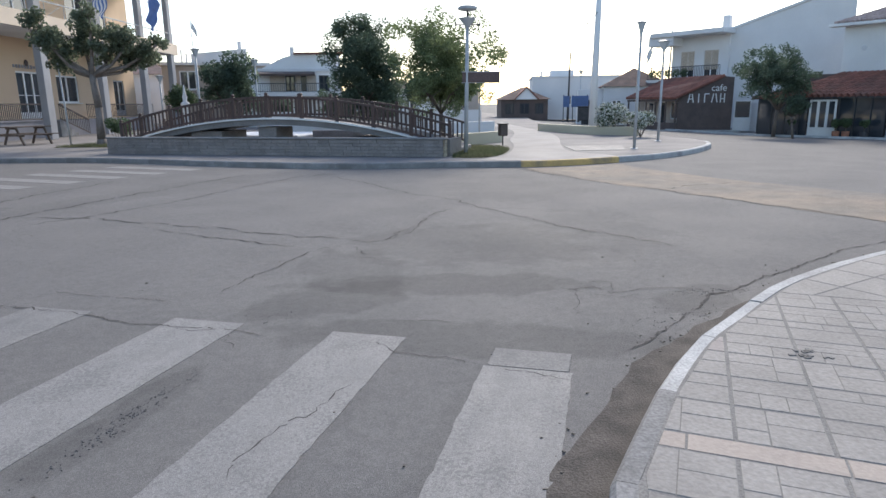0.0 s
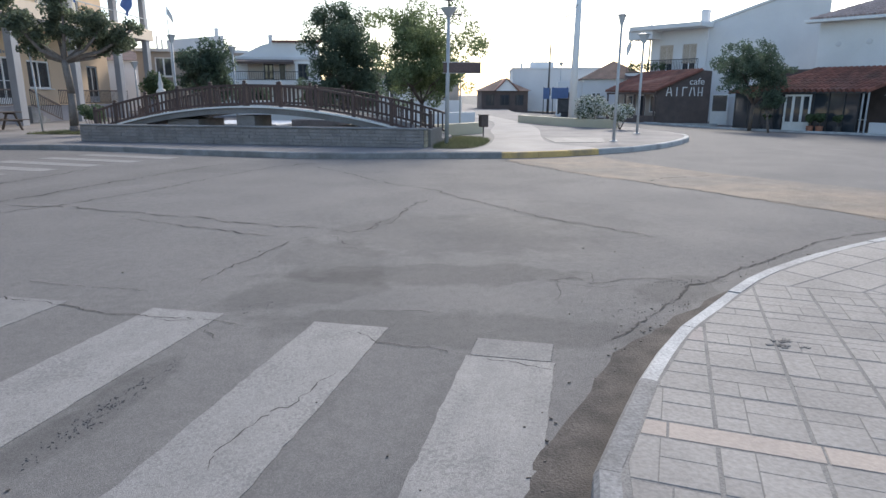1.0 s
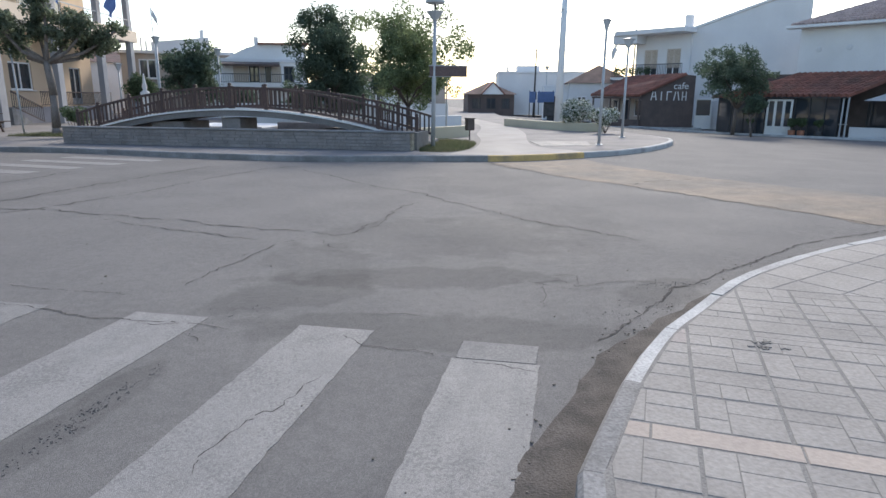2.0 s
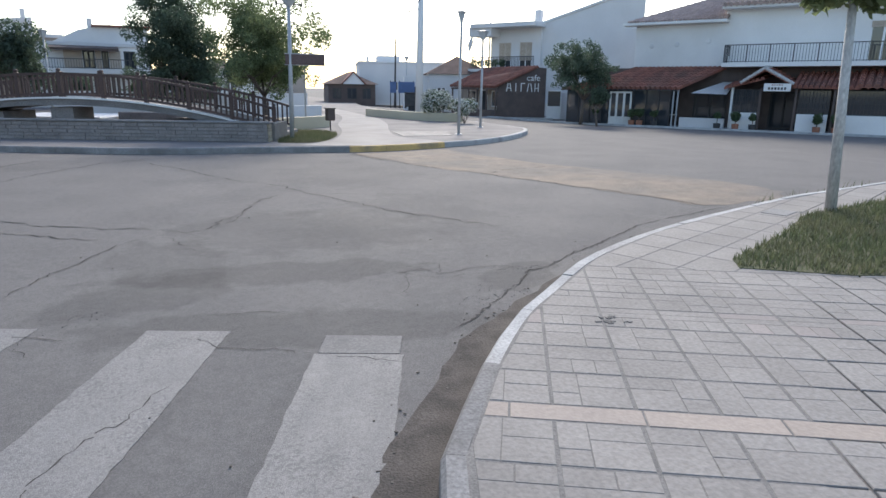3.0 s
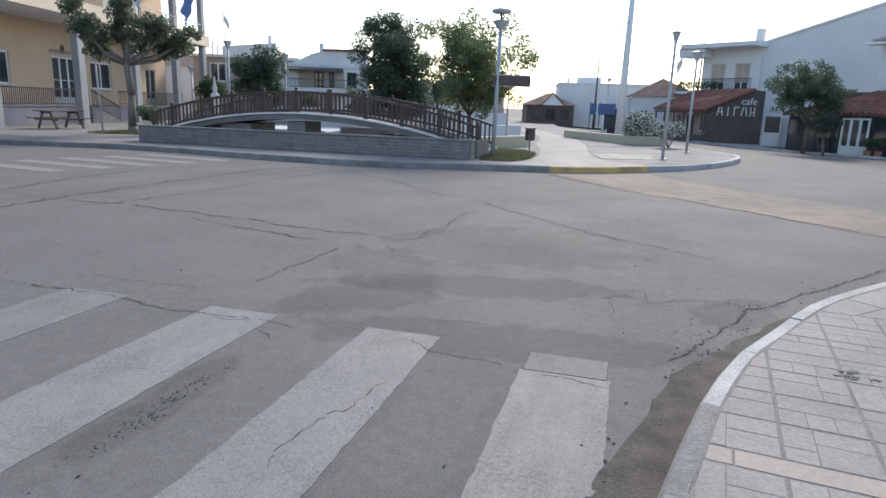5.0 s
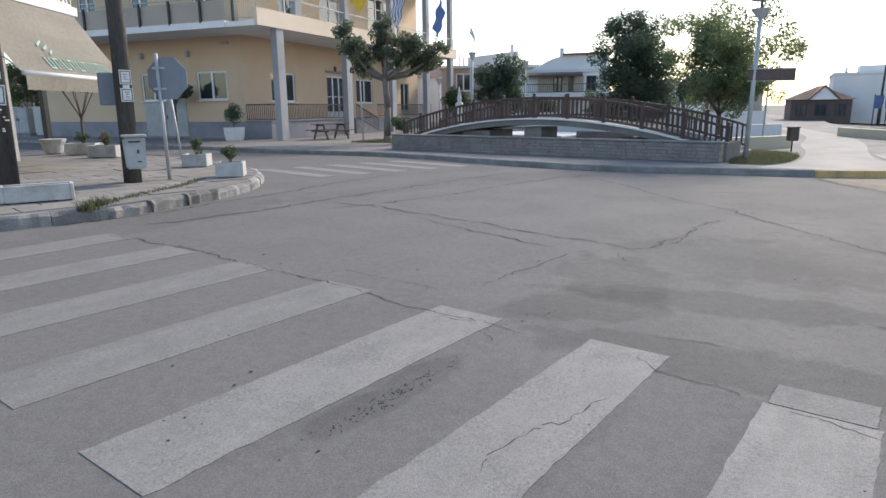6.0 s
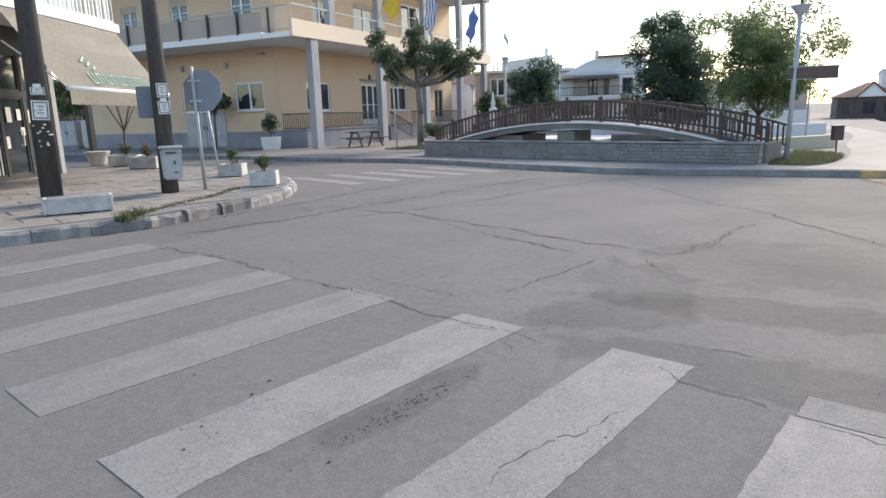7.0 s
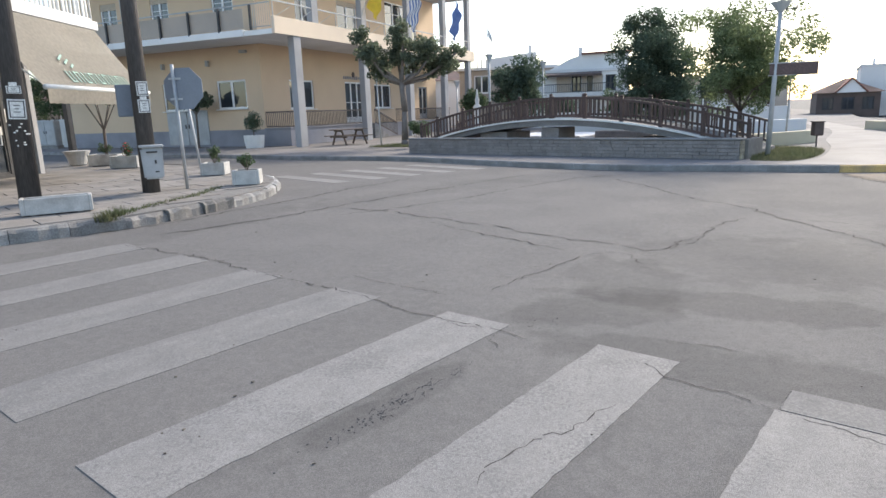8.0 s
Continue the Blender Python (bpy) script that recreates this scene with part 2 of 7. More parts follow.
def grain(m, scale=120.0, amount=0.13, mottle=11.0, mottle_amount=0.07):
    """Stone chips of different tone, and a hand-sized mottling."""
    n, l = m.node_tree.nodes, m.node_tree.links
    base = n["Principled BSDF"].inputs["Base Color"]
    src = base.links[0].from_socket
    geo = n.new("ShaderNodeNewGeometry")
    cells = n.new("ShaderNodeTexVoronoi")
    cells.inputs["Scale"].default_value = scale
    l.new(geo.outputs["Position"], cells.inputs["Vector"])
    bw = n.new("ShaderNodeRGBToBW")
    l.new(cells.outputs["Color"], bw.inputs["Color"])
    soft = n.new("ShaderNodeTexNoise")
    soft.inputs["Scale"].default_value, soft.inputs["Detail"].default_value = mottle, 5
    l.new(geo.outputs["Position"], soft.inputs["Vector"])
    for value, low, high, k in ((bw.outputs["Val"], 0.2, 0.8, amount), (soft.outputs["Fac"], 0.3, 0.7, mottle_amount)):
        mr = n.new("ShaderNodeMapRange")
        mr.inputs["From Min"].default_value, mr.inputs["From Max"].default_value = low, high
        mr.inputs["To Min"].default_value, mr.inputs["To Max"].default_value = 1 - k, 1 + k
        l.new(value, mr.inputs["Value"])
        hs = n.new("ShaderNodeHueSaturation")
        l.new(mr.outputs["Result"], hs.inputs["Value"])
        l.new(src, hs.inputs["Color"])
        src = hs.outputs["Color"]
    l.new(src, base)


def pitted(m, under, size=55.0, wear=0.60):
    """Paint worn through to the asphalt in small pits and scuffed areas."""
    n, l = m.node_tree.nodes, m.node_tree.links
    base = n["Principled BSDF"].inputs["Base Color"]
    src = base.links[0].from_socket
    geo = n.new("ShaderNodeNewGeometry")
    pits = n.new("ShaderNodeTexNoise")
    pits.inputs["Scale"].default_value, pits.inputs["Detail"].default_value, pits.inputs["Roughness"].default_value = size, 5, 0.65
    area = n.new("ShaderNodeTexNoise")
    area.inputs["Scale"].default_value, area.inputs["Detail"].default_value = 2.3, 4
    for q in (pits, area):
        l.new(geo.outputs["Position"], q.inputs["Vector"])
    total = n.new("ShaderNodeMath")
    total.operation = "MULTIPLY_ADD"
    l.new(area.outputs["Fac"], total.inputs[0])
    total.inputs[1].default_value = 0.45
    l.new(pits.outputs["Fac"], total.inputs[2])
    mr = n.new("ShaderNodeMapRange")
    mr.inputs["From Min"].default_value, mr.inputs["From Max"].default_value = wear + 0.2, wear + 0.3
    mr.inputs["To Max"].default_value = 0.8
    l.new(total.outputs[0], mr.inputs["Value"])
    mx = n.new("ShaderNodeMixRGB")
    mx.inputs["Color2"].default_value = (*under, 1)
    l.new(mr.outputs["Result"], mx.inputs["Fac"])
    l.new(src, mx.inputs["Color1"])
    l.new(mx.outputs["Color"], base)


pitted(M_LINE, (0.15, 0.146, 0.143), 48, 0.55)
pitted(M_LINEOLD, (0.15, 0.146, 0.143), 48, 0.51)
grain(M_LINE, 120, 0.10, 11, 0.05)
grain(M_LINEOLD, 120, 0.10, 11, 0.05)
grain(M_DARKPATCH, 150, 0.14)
grain(M_PATCH, 60, 0.10, 3.5, 0.12)


def stain(m, spots):
    """Worn or oily patches of darker tone with ragged, soft outlines: (x, y, rx, ry, turn, tone) each."""
    n, l = m.node_tree.nodes, m.node_tree.links
    base = n["Principled BSDF"].inputs["Base Color"]
    src = base.links[0].from_socket
    geo = n.new("ShaderNodeNewGeometry")
    wob = n.new("ShaderNodeTexNoise")
    wob.inputs["Scale"].default_value, wob.inputs["Detail"].default_value = 2.6, 6
    l.new(geo.outputs["Position"], wob.inputs["Vector"])
    for x, y, rx, ry, turn, tone in spots:
        mp = n.new("ShaderNodeMapping")
        mp.vector_type = "TEXTURE"
        mp.inputs["Location"].default_value = (x, y, 0)
        mp.inputs["Rotation"].default_value = (0, 0, radians(turn))
        mp.inputs["Scale"].default_value = (rx, ry, 1)
        l.new(geo.outputs["Position"], mp.inputs["Vector"])
        ln = n.new("ShaderNodeVectorMath")
        ln.operation = "LENGTH"
        l.new(mp.outputs["Vector"], ln.inputs[0])
        ad = n.new("ShaderNodeMath")
        ad.operation = "MULTIPLY_ADD"
        l.new(wob.outputs["Fac"], ad.inputs[0])
        ad.inputs[1].default_value = 1.5
        l.new(ln.outputs["Value"], ad.inputs[2])
        mr = n.new("ShaderNodeMapRange")
        mr.interpolation_type = "SMOOTHSTEP"
        mr.inputs["From Min"].default_value, mr.inputs["From Max"].default_value = 1.5, 1.85
        mr.inputs["To Min"].default_value, mr.inputs["To Max"].default_value = tone, 1.0
        l.new(ad.outputs[0], mr.inputs["Value"])
        hs = n.new("ShaderNodeHueSaturation")
        l.new(mr.outputs["Result"], hs.inputs["Value"])
        l.new(src, hs.inputs["Color"])
        src = hs.outputs["Color"]
    l.new(src, base)


stain(M_ASPHALT, [(-0.45, 5.15, 0.8, 0.45, 25, 0.80), (0.55, 5.5, 1.4, 0.38, -3, 0.78), (0.55, 4.12, 1.6, 0.38, -11, 0.79), (0.9, 7.3, 1.6, 1.2, -8, 0.87),
                  (-0.35, 6.2, 0.6, 0.9, 20, 0.88), (2.6, 4.85, 0.6, 0.3, 40, 0.78), (2.2, 7.6, 1.3, 1.9, -25, 0.92), (-0.55, 2.7, 0.22, 1.2, -19, 0.90),
                  (-1.85, 2.9, 0.3, 1.2, -19, 0.92), (0.35, 2.6, 0.25, 1.2, -19, 0.90), (-1.42, 3.1, 0.15, 0.8, -19, 0.80), (2.9, 12.5, 1.6, 2.6, -30, 0.93),
                  (-4.5, 12.8, 0.7, 4.0, -32, 0.92), (-7.0, 8.0, 0.8, 3.0, -8, 0.9)])
grain(M_ASPHALT)


def leaf_mat(name, c1, c2, glow=0.25, piece=0.35):
    m = mat(name, c1, c2, rough=0.6, scale=0.9, fine=12, bump=0, piece=piece, spec=0.3, fine_amount=0.1)
    n, l = m.node_tree.nodes, m.node_tree.links
    bsdf, outn = n["Principled BSDF"], n["Material Output"]
    tr = n.new("ShaderNodeBsdfTranslucent")
    src = bsdf.inputs["Base Color"].links[0].from_socket
    l.new(src, tr.inputs["Color"])
    mx = n.new("ShaderNodeMixShader")
    mx.inputs["Fac"].default_value = glow
    l.new(bsdf.outputs[0], mx.inputs[1])
    l.new(tr.outputs[0], mx.inputs[2])
    l.new(mx.outputs[0], outn.inputs["Surface"])
    return m


M_AWNING = leaf_mat("cream_awning_canvas", (0.52, 0.485, 0.425), (0.48, 0.45, 0.395), 0.4, 0.0)
M_LEAFDARK = leaf_mat("dark_leaves", (0.09, 0.13, 0.09), (0.12, 0.16, 0.11), 0.55)
M_GRASS = leaf_mat("grass_blades", (0.095, 0.118, 0.06), (0.14, 0.143, 0.085), 0.5)
M_LEAFLIGHT = leaf_mat("light_leaves", (0.16, 0.205, 0.105), (0.20, 0.245, 0.125), 0.6)
M_LEAFPLANE = leaf_mat("mulberry_leaves", (0.125, 0.155, 0.105), (0.165, 0.195, 0.13), 0.55)
M_LEAFSHRUB = leaf_mat("shrub_leaves", (0.08, 0.12, 0.06), (0.11, 0.15, 0.075), 0.35)


def glass_mat(name, tint, rough=0.05):
    m = bpy.data.materials.new(name)
    m.use_nodes = True
    b = m.node_tree.nodes["Principled BSDF"]
    b.inputs["Base Color"].default_value = (*tint, 1)
    b.inputs["Roughness"].default_value = rough
    b.inputs["Specular IOR Level"].default_value = 0.8
    return m


M_GLASS = glass_mat("window_glass", (0.035, 0.042, 0.05))
M_GLASSLAMP = glass_mat("frosted_lamp_glass", (0.45, 0.47, 0.48), 0.3)


# ---- mesh helpers ----
def rot2(rz):
    return Matrix.Rotation(radians(rz), 4, "Z")


def box(bm, c, s, rz=0.0, m=None, bevel=0.0):
    """A box of size s with its middle at c; bevel rounds its edges."""
    mm = Matrix.Translation(c) @ (m or rot2(rz)) @ Matrix.Diagonal((s[0], s[1], s[2], 1))
    r = bmesh.ops.create_cube(bm, size=1.0, matrix=mm)
    if bevel:
        es = {e for v in r["verts"] for e in v.link_edges}
        bmesh.ops.bevel(bm, geom=list(es), offset=bevel, segments=1, affect="EDGES", profile=0.7)
    return bm


def prism(bm, poly, z0, z1):
    """An upright prism over a plan polygon; z0 and z1 may be functions of (x, y)."""
    f0 = z0 if callable(z0) else (lambda x, y: z0)
    f1 = z1 if callable(z1) else (lambda x, y: z1)
    lo = [bm.verts.new((x, y, f0(x, y))) for x, y in poly]
    hi = [bm.verts.new((x, y, f1(x, y))) for x, y in poly]
    n = len(poly)
    bm.faces.new(hi)
    bm.faces.new(lo[::-1])
    for i in range(n):
        bm.faces.new((lo[i], lo[(i + 1) % n], hi[(i + 1) % n], hi[i]))
    return bm


def rod(bm, a, b, r0, r1=None, seg=8):
    """A round bar from a to b, tapered from r0 to r1."""
    a, b = Vector(a), Vector(b)
    r1 = r0 if r1 is None else r1
    d = b - a
    q = d.to_track_quat("Z", "Y").to_matrix().to_4x4()
    bmesh.ops.create_cone(bm, cap_ends=True, segments=seg, radius1=r0, radius2=r1, depth=d.length,
                          matrix=Matrix.Translation((a + b) / 2) @ q)
    return bm


def lathe(bm, profile, seg=16, c=(0, 0, 0)):
    """A turned form from (radius, height) pairs."""
    rings = []
    for r, z in profile:
        rings.append([bm.verts.new((c[0] + r * math.cos(2 * math.pi * k / seg), c[1] + r * math.sin(2 * math.pi * k / seg), c[2] + z)) for k in range(seg)])
    for a, b in zip(rings, rings[1:]):
        for k in range(seg):
            bm.faces.new((a[k], a[(k + 1) % seg], b[(k + 1) % seg], b[k]))
    bm.faces.new(rings[0][::-1])
    bm.faces.new(rings[-1])
    return bm


def bmnew():
    return bmesh.new()


def finish(bm, name, material, smooth=False):
    bmesh.ops.recalc_face_normals(bm, faces=bm.faces)
    me = bpy.data.meshes.new(name)
    bm.to_mesh(me)
    bm.free()
    me.materials.append(material)
    if smooth:
        for p in me.polygons:
            p.use_smooth = True
    return me


def part(name, bm, material, parent=None, label="", smooth=False, kind=""):
    """Links a bmesh as one mesh object under a thing or a part."""
    ob = new(name, finish(bm, name, material, smooth))
    if parent is not None:
        ob.parent = parent
    return tagged(ob, label=label, kind=kind)


def thing(name, loc, rz=0.0, label="", category="", group="", kind=""):
    """An empty at a thing's base, for its parts."""
    ob = new(name)
    ob.empty_display_size = 0.2
    ob.matrix_basis = pose(loc[0], loc[1], loc[2], 0, 0, rz)
    return tagged(ob, label, category, group, kind)


def one(name, bm, material, label="", category="", group="", kind="", smooth=False):
    ob = new(name, finish(bm, name, material, smooth))
    return tagged(ob, label, category, group, kind)


def smoothstep(a, b, v):
    t = min(1.0, max(0.0, (v - a) / (b - a)))
    return t * t * (3 - 2 * t)


DROP = 0.48                          # the street to the east lies a little lower


def zg(x, y):
    return -DROP * smoothstep(10.5, 23.0, x)


def along(pts, step):
    """Points every step metres along a polyline, with the direction there."""
    out, carry = [], 0.0
    for (x0, y0), (x1, y1) in zip(pts, pts[1:]):
        d = math.hypot(x1 - x0, y1 - y0)
        s = carry
        while s < d:
            out.append((x0 + (x1 - x0) * s / d, y0 + (y1 - y0) * s / d, math.atan2(y1 - y0, x1 - x0)))
            s += step
        carry = s - d
    return out


def smooth_line(pts, n=6):
    """A Catmull-Rom line through plan points."""
    p = [pts[0]] + list(pts) + [pts[-1]]
    out = []
    for i in range(1, len(p) - 2):
        for k in range(n):
            t = k / n
            out.append(tuple(0.5 * (2 * p[i][j] + (p[i + 1][j] - p[i - 1][j]) * t + (2 * p[i - 1][j] - 5 * p[i][j] + 4 * p[i + 1][j] - p[i + 2][j]) * t * t
                             + (3 * p[i][j] - p[i - 1][j] - 3 * p[i + 1][j] + p[i + 2][j]) * t ** 3) for j in (0, 1)))
    out.append(tuple(pts[-1]))
    return out


def offset(line, d):
    """A plan line moved d metres to its left."""
    out = []
    for i, (x, y) in enumerate(line):
        x0, y0 = line[max(0, i - 1)]
        x1, y1 = line[min(len(line) - 1, i + 1)]
        h = math.hypot(x1 - x0, y1 - y0) or 1
        out.append((x - (y1 - y0) / h * d, y + (x1 - x0) / h * d))
    return out


# ---- ground and pavements ----
def ground_sheet():
    """One sheet to the horizon, finer near the middle."""
    def ticks():
        near = [i * 1.5 for i in range(-30, 31)]
        far = [60, 90, 140, 250, 500, 1000, 2500]
        return [-f for f in far[::-1]] + near + far
    xs, ys = ticks(), [t + 20 for t in ticks()]
    v = [(x, y, zg(x, y)) for y in ys for x in xs]
    n = len(xs)
    f = [(j * n + i, j * n + i + 1, (j + 1) * n + i + 1, (j + 1) * n + i) for j in range(len(ys) - 1) for i in range(n - 1)]
    me = bpy.data.meshes.new("ground")
    me.from_pydata(v, [], f)
    me.materials.append(M_ASPHALT)
    for p in me.polygons:
        p.use_smooth = True
    return tagged(new("ground", me), "worn grey asphalt of a wide street crossing", "road", kind="structure")


ground_sheet()


def kerb(name, line, w, h, materials, label, length=1.0, depth=0.16, worn=0.0):
    """Kerb stones along a plan line, each a stone of its own with a chamfered front edge. materials(i, x, y) gives each stone's."""
    own = thing(name, (0, 0, 0), label=label, category="kerb", kind="structure")
    pts = along(line, 0.05)
    n = max(1, round(len(pts) * 0.05 / length))
    for i in range(n):
        a, b = pts[i * len(pts) // n], pts[min(len(pts) - 1, (i + 1) * len(pts) // n - (0 if i < n - 1 else 1))]
        mid = pts[min(len(pts) - 1, (2 * i + 1) * len(pts) // (2 * n))]
        bm = bmnew()
        rows = []
        dz = random.uniform(-0.006, 0.006) - worn * random.random()
        span = pts[i * len(pts) // n:(i + 1) * len(pts) // n]
        inner = [span[len(span) * q // 6] for q in range(1, 6)] if worn and len(span) > 8 else [mid]
        for px, py, ang in (a, *inner, b):
            chip, lip = worn * random.uniform(-0.3, 1.0), worn * random.random()
            sx = 0.004 if (px, py) == a[:2] else (-0.004 if (px, py) == b[:2] else 0)
            px, py = px + math.cos(ang) * sx, py + math.sin(ang) * sx
            nx, ny = -math.sin(ang), math.cos(ang)
            z = zg(px, py)
            prof = [(-0.012 + chip * 0.4, -depth), (chip, h - 0.03 - lip), (0.022 + chip + lip, h - lip * 0.4), (w, h), (w, -depth)]
            rows.append([bm.verts.new((px - nx * (-d), py - ny * (-d), z + q + (dz if q > 0 else 0))) for d, q in prof])
        for r0, r1 in zip(rows, rows[1:]):
            for k in range(5):
                bm.faces.new((r0[k], r0[(k + 1) % 5], r1[(k + 1) % 5], r1[k]))
        bm.faces.new(rows[0])
        bm.faces.new(rows[-1][::-1])
        part("kerb_stone", bm, materials(i, mid[0], mid[1]), own)
    return own


STRIPE = math.radians(70.9)          # run of the crossing's stripes
SX, SY = math.cos(STRIPE), math.sin(STRIPE)

# near corner pavement: its kerb runs beside the crossing, then bends away to the east
NEAR_KERB = smooth_line([(-1.6, -5.0), (-0.55, -2.0), (0.19, 0.0), (0.80, 1.91), (0.96, 2.25), (1.40, 2.93), (1.91, 3.58), (2.36, 4.01), (3.22, 4.78), (4.47, 5.53),
                         (5.69, 6.07), (7.47, 6.76), (8.73, 7.14), (14.0, 8.4), (26.0, 10.6), (44.0, 13.0)])
NEAR_BACK = [(-1.6, -6.0), (44.0, -6.0)]
NEAR_TOP = 0.14


def near_pavement():
    inner = offset(NEAR_KERB, -0.10)
    bm = bmnew()
    prism(bm, inner + [(44.0, -6.0), (-1.4, -6.0)], lambda x, y: zg(x, y) - 0.2, lambda x, y: zg(x, y) + NEAR_TOP - 0.0026)
    ob = one("pavement_near", bm, M_JOINT, "corner pavement of pale stamped paving with grey joints", "pavement", kind="structure")
    kerb("kerb_near", [(x, y) for x, y in NEAR_KERB][::-1], 0.105, NEAR_TOP, lambda i, x, y: M_KERBG if y < 2.95 else M_KERBW,
         "concrete kerb, lime-washed white round the bend", 0.95)
    return ob


PAVE_NEAR = near_pavement()

# far side: the square with its kerb
FAR_KERB = smooth_line([(-60.0, 33.0), (-40.0, 27.5), (-25.0, 23.6), (-16.9, 21.7), (-13.3, 20.7), (-8.7, 19.9), (-4.8, 17.95), (-1.45, 16.6), (1.47, 16.35), (3.84, 16.15),
                        (6.06, 16.85), (8.3, 18.2), (10.3, 20.3), (11.7, 22.6), (12.1, 24.6), (12.0, 28.0), (11.5, 32.0), (11.2, 38.0), (11.6, 46.0), (13.0, 58.0), (16.0, 75.0)])


def square():
    inner = offset(FAR_KERB, 0.14)
    bm = bmnew()
    prism(bm, inner + [(16.0, 140.0), (-140.0, 140.0), (-60.0, 60.0)], lambda x, y: -0.3, lambda x, y: 0.135)
    one("pavement_square", bm, M_PLAZA, "grey paved square beyond the crossing", "pavement", kind="structure")
    kerb("kerb_square", FAR_KERB, 0.15, 0.15,
         lambda i, x, y: M_KERBY if 3.8 < x < 6.3 and y < 18 else (M_KERBG if x < 3 else M_KERBW),
         "worn white kerb with a yellow dropped stretch", 1.0)


square()


# ---- crossings ----
def stripe(own, x, y, length, width, paint):
    """A painted bar that starts at x, y and runs back along the crossing's direction."""
    bm = bmnew()
    nx, ny = SY, -SX
    n = 36
    left, right = [], []
    for k in range(n + 1):
        s = -length * k / n
        j1, j2 = random.gauss(0, 0.0035), random.gauss(0, 0.0035)
        left.append((x + SX * s - nx * (width / 2 + j1), y + SY * s - ny * (width / 2 + j1)))
        right.append((x + SX * s + nx * (width / 2 + j2), y + SY * s + ny * (width / 2 + j2)))
    prism(bm, left + right[::-1], -0.01, 0.004)
    part("stripe", bm, paint, own)


ZEBRA = thing("crossing_near", (0, 0, 0), label="worn white zebra crossing painted on the asphalt", category="zebra crossing", kind="structure")
stripe(ZEBRA, 0.945, 3.83, 0.29, 0.5, M_LINEOLD)
for k in range(7):
    # the far ends lie on one line across the road
    cx, cy = 0.93 - 1.26 * k + (0, 0.17, 0.2, 0.17, 0.13, 0.08, 0.0)[k], 3.78 + 0.435 * k
    back = 0.25 if k == 0 else -0.05
    stripe(ZEBRA, cx - SX * back, cy - SY * back, 2.8 - back, 0.55 if k < 2 else 0.6, M_LINE if k < 3 else M_LINEOLD)


def polar(az, d):
    """A plan point d metres off, az degrees to the right of +y."""
    return d * math.sin(radians(az)), d * math.cos(radians(az))


# ---- kit for buildings ----
def wall_mesh(x0, x1, z0, z1, thick, openings, m):
    """A wall along x with openings (x0, x1, z0, z1) through it, in one closed mesh; its outer face looks to -y."""
    bm = bmnew()
    xs = sorted({x0, x1, *[o[0] for o in openings], *[o[1] for o in openings]})
    zs = sorted({z0, z1, *[o[2] for o in openings], *[o[3] for o in openings]})
    nx, nz = len(xs) - 1, len(zs) - 1
    solid = {(i, k): not any(o[0] <= (xs[i] + xs[i + 1]) / 2 <= o[1] and o[2] <= (zs[k] + zs[k + 1]) / 2 <= o[3] for o in openings)
             for i in range(nx) for k in range(nz)}
    vert = {}

    def v(i, k, y):
        if (i, k, y) not in vert:
            vert[i, k, y] = bm.verts.new((xs[i], y, zs[k]))
        return vert[i, k, y]
    for (i, k), full in solid.items():
        if not full:
            continue
        for y in (0.0, thick):
            bm.faces.new((v(i, k, y), v(i + 1, k, y), v(i + 1, k + 1, y), v(i, k + 1, y)))
        for di, dk, a, b in ((-1, 0, (i, k), (i, k + 1)), (1, 0, (i + 1, k), (i + 1, k + 1)), (0, -1, (i, k), (i + 1, k)), (0, 1, (i, k + 1), (i + 1, k + 1))):
            if not solid.get((i + di, k + dk), False):
                bm.faces.new((v(*a, 0.0), v(*b, 0.0), v(*b, thick), v(*a, thick)))
    bm.transform(m)
    return bm


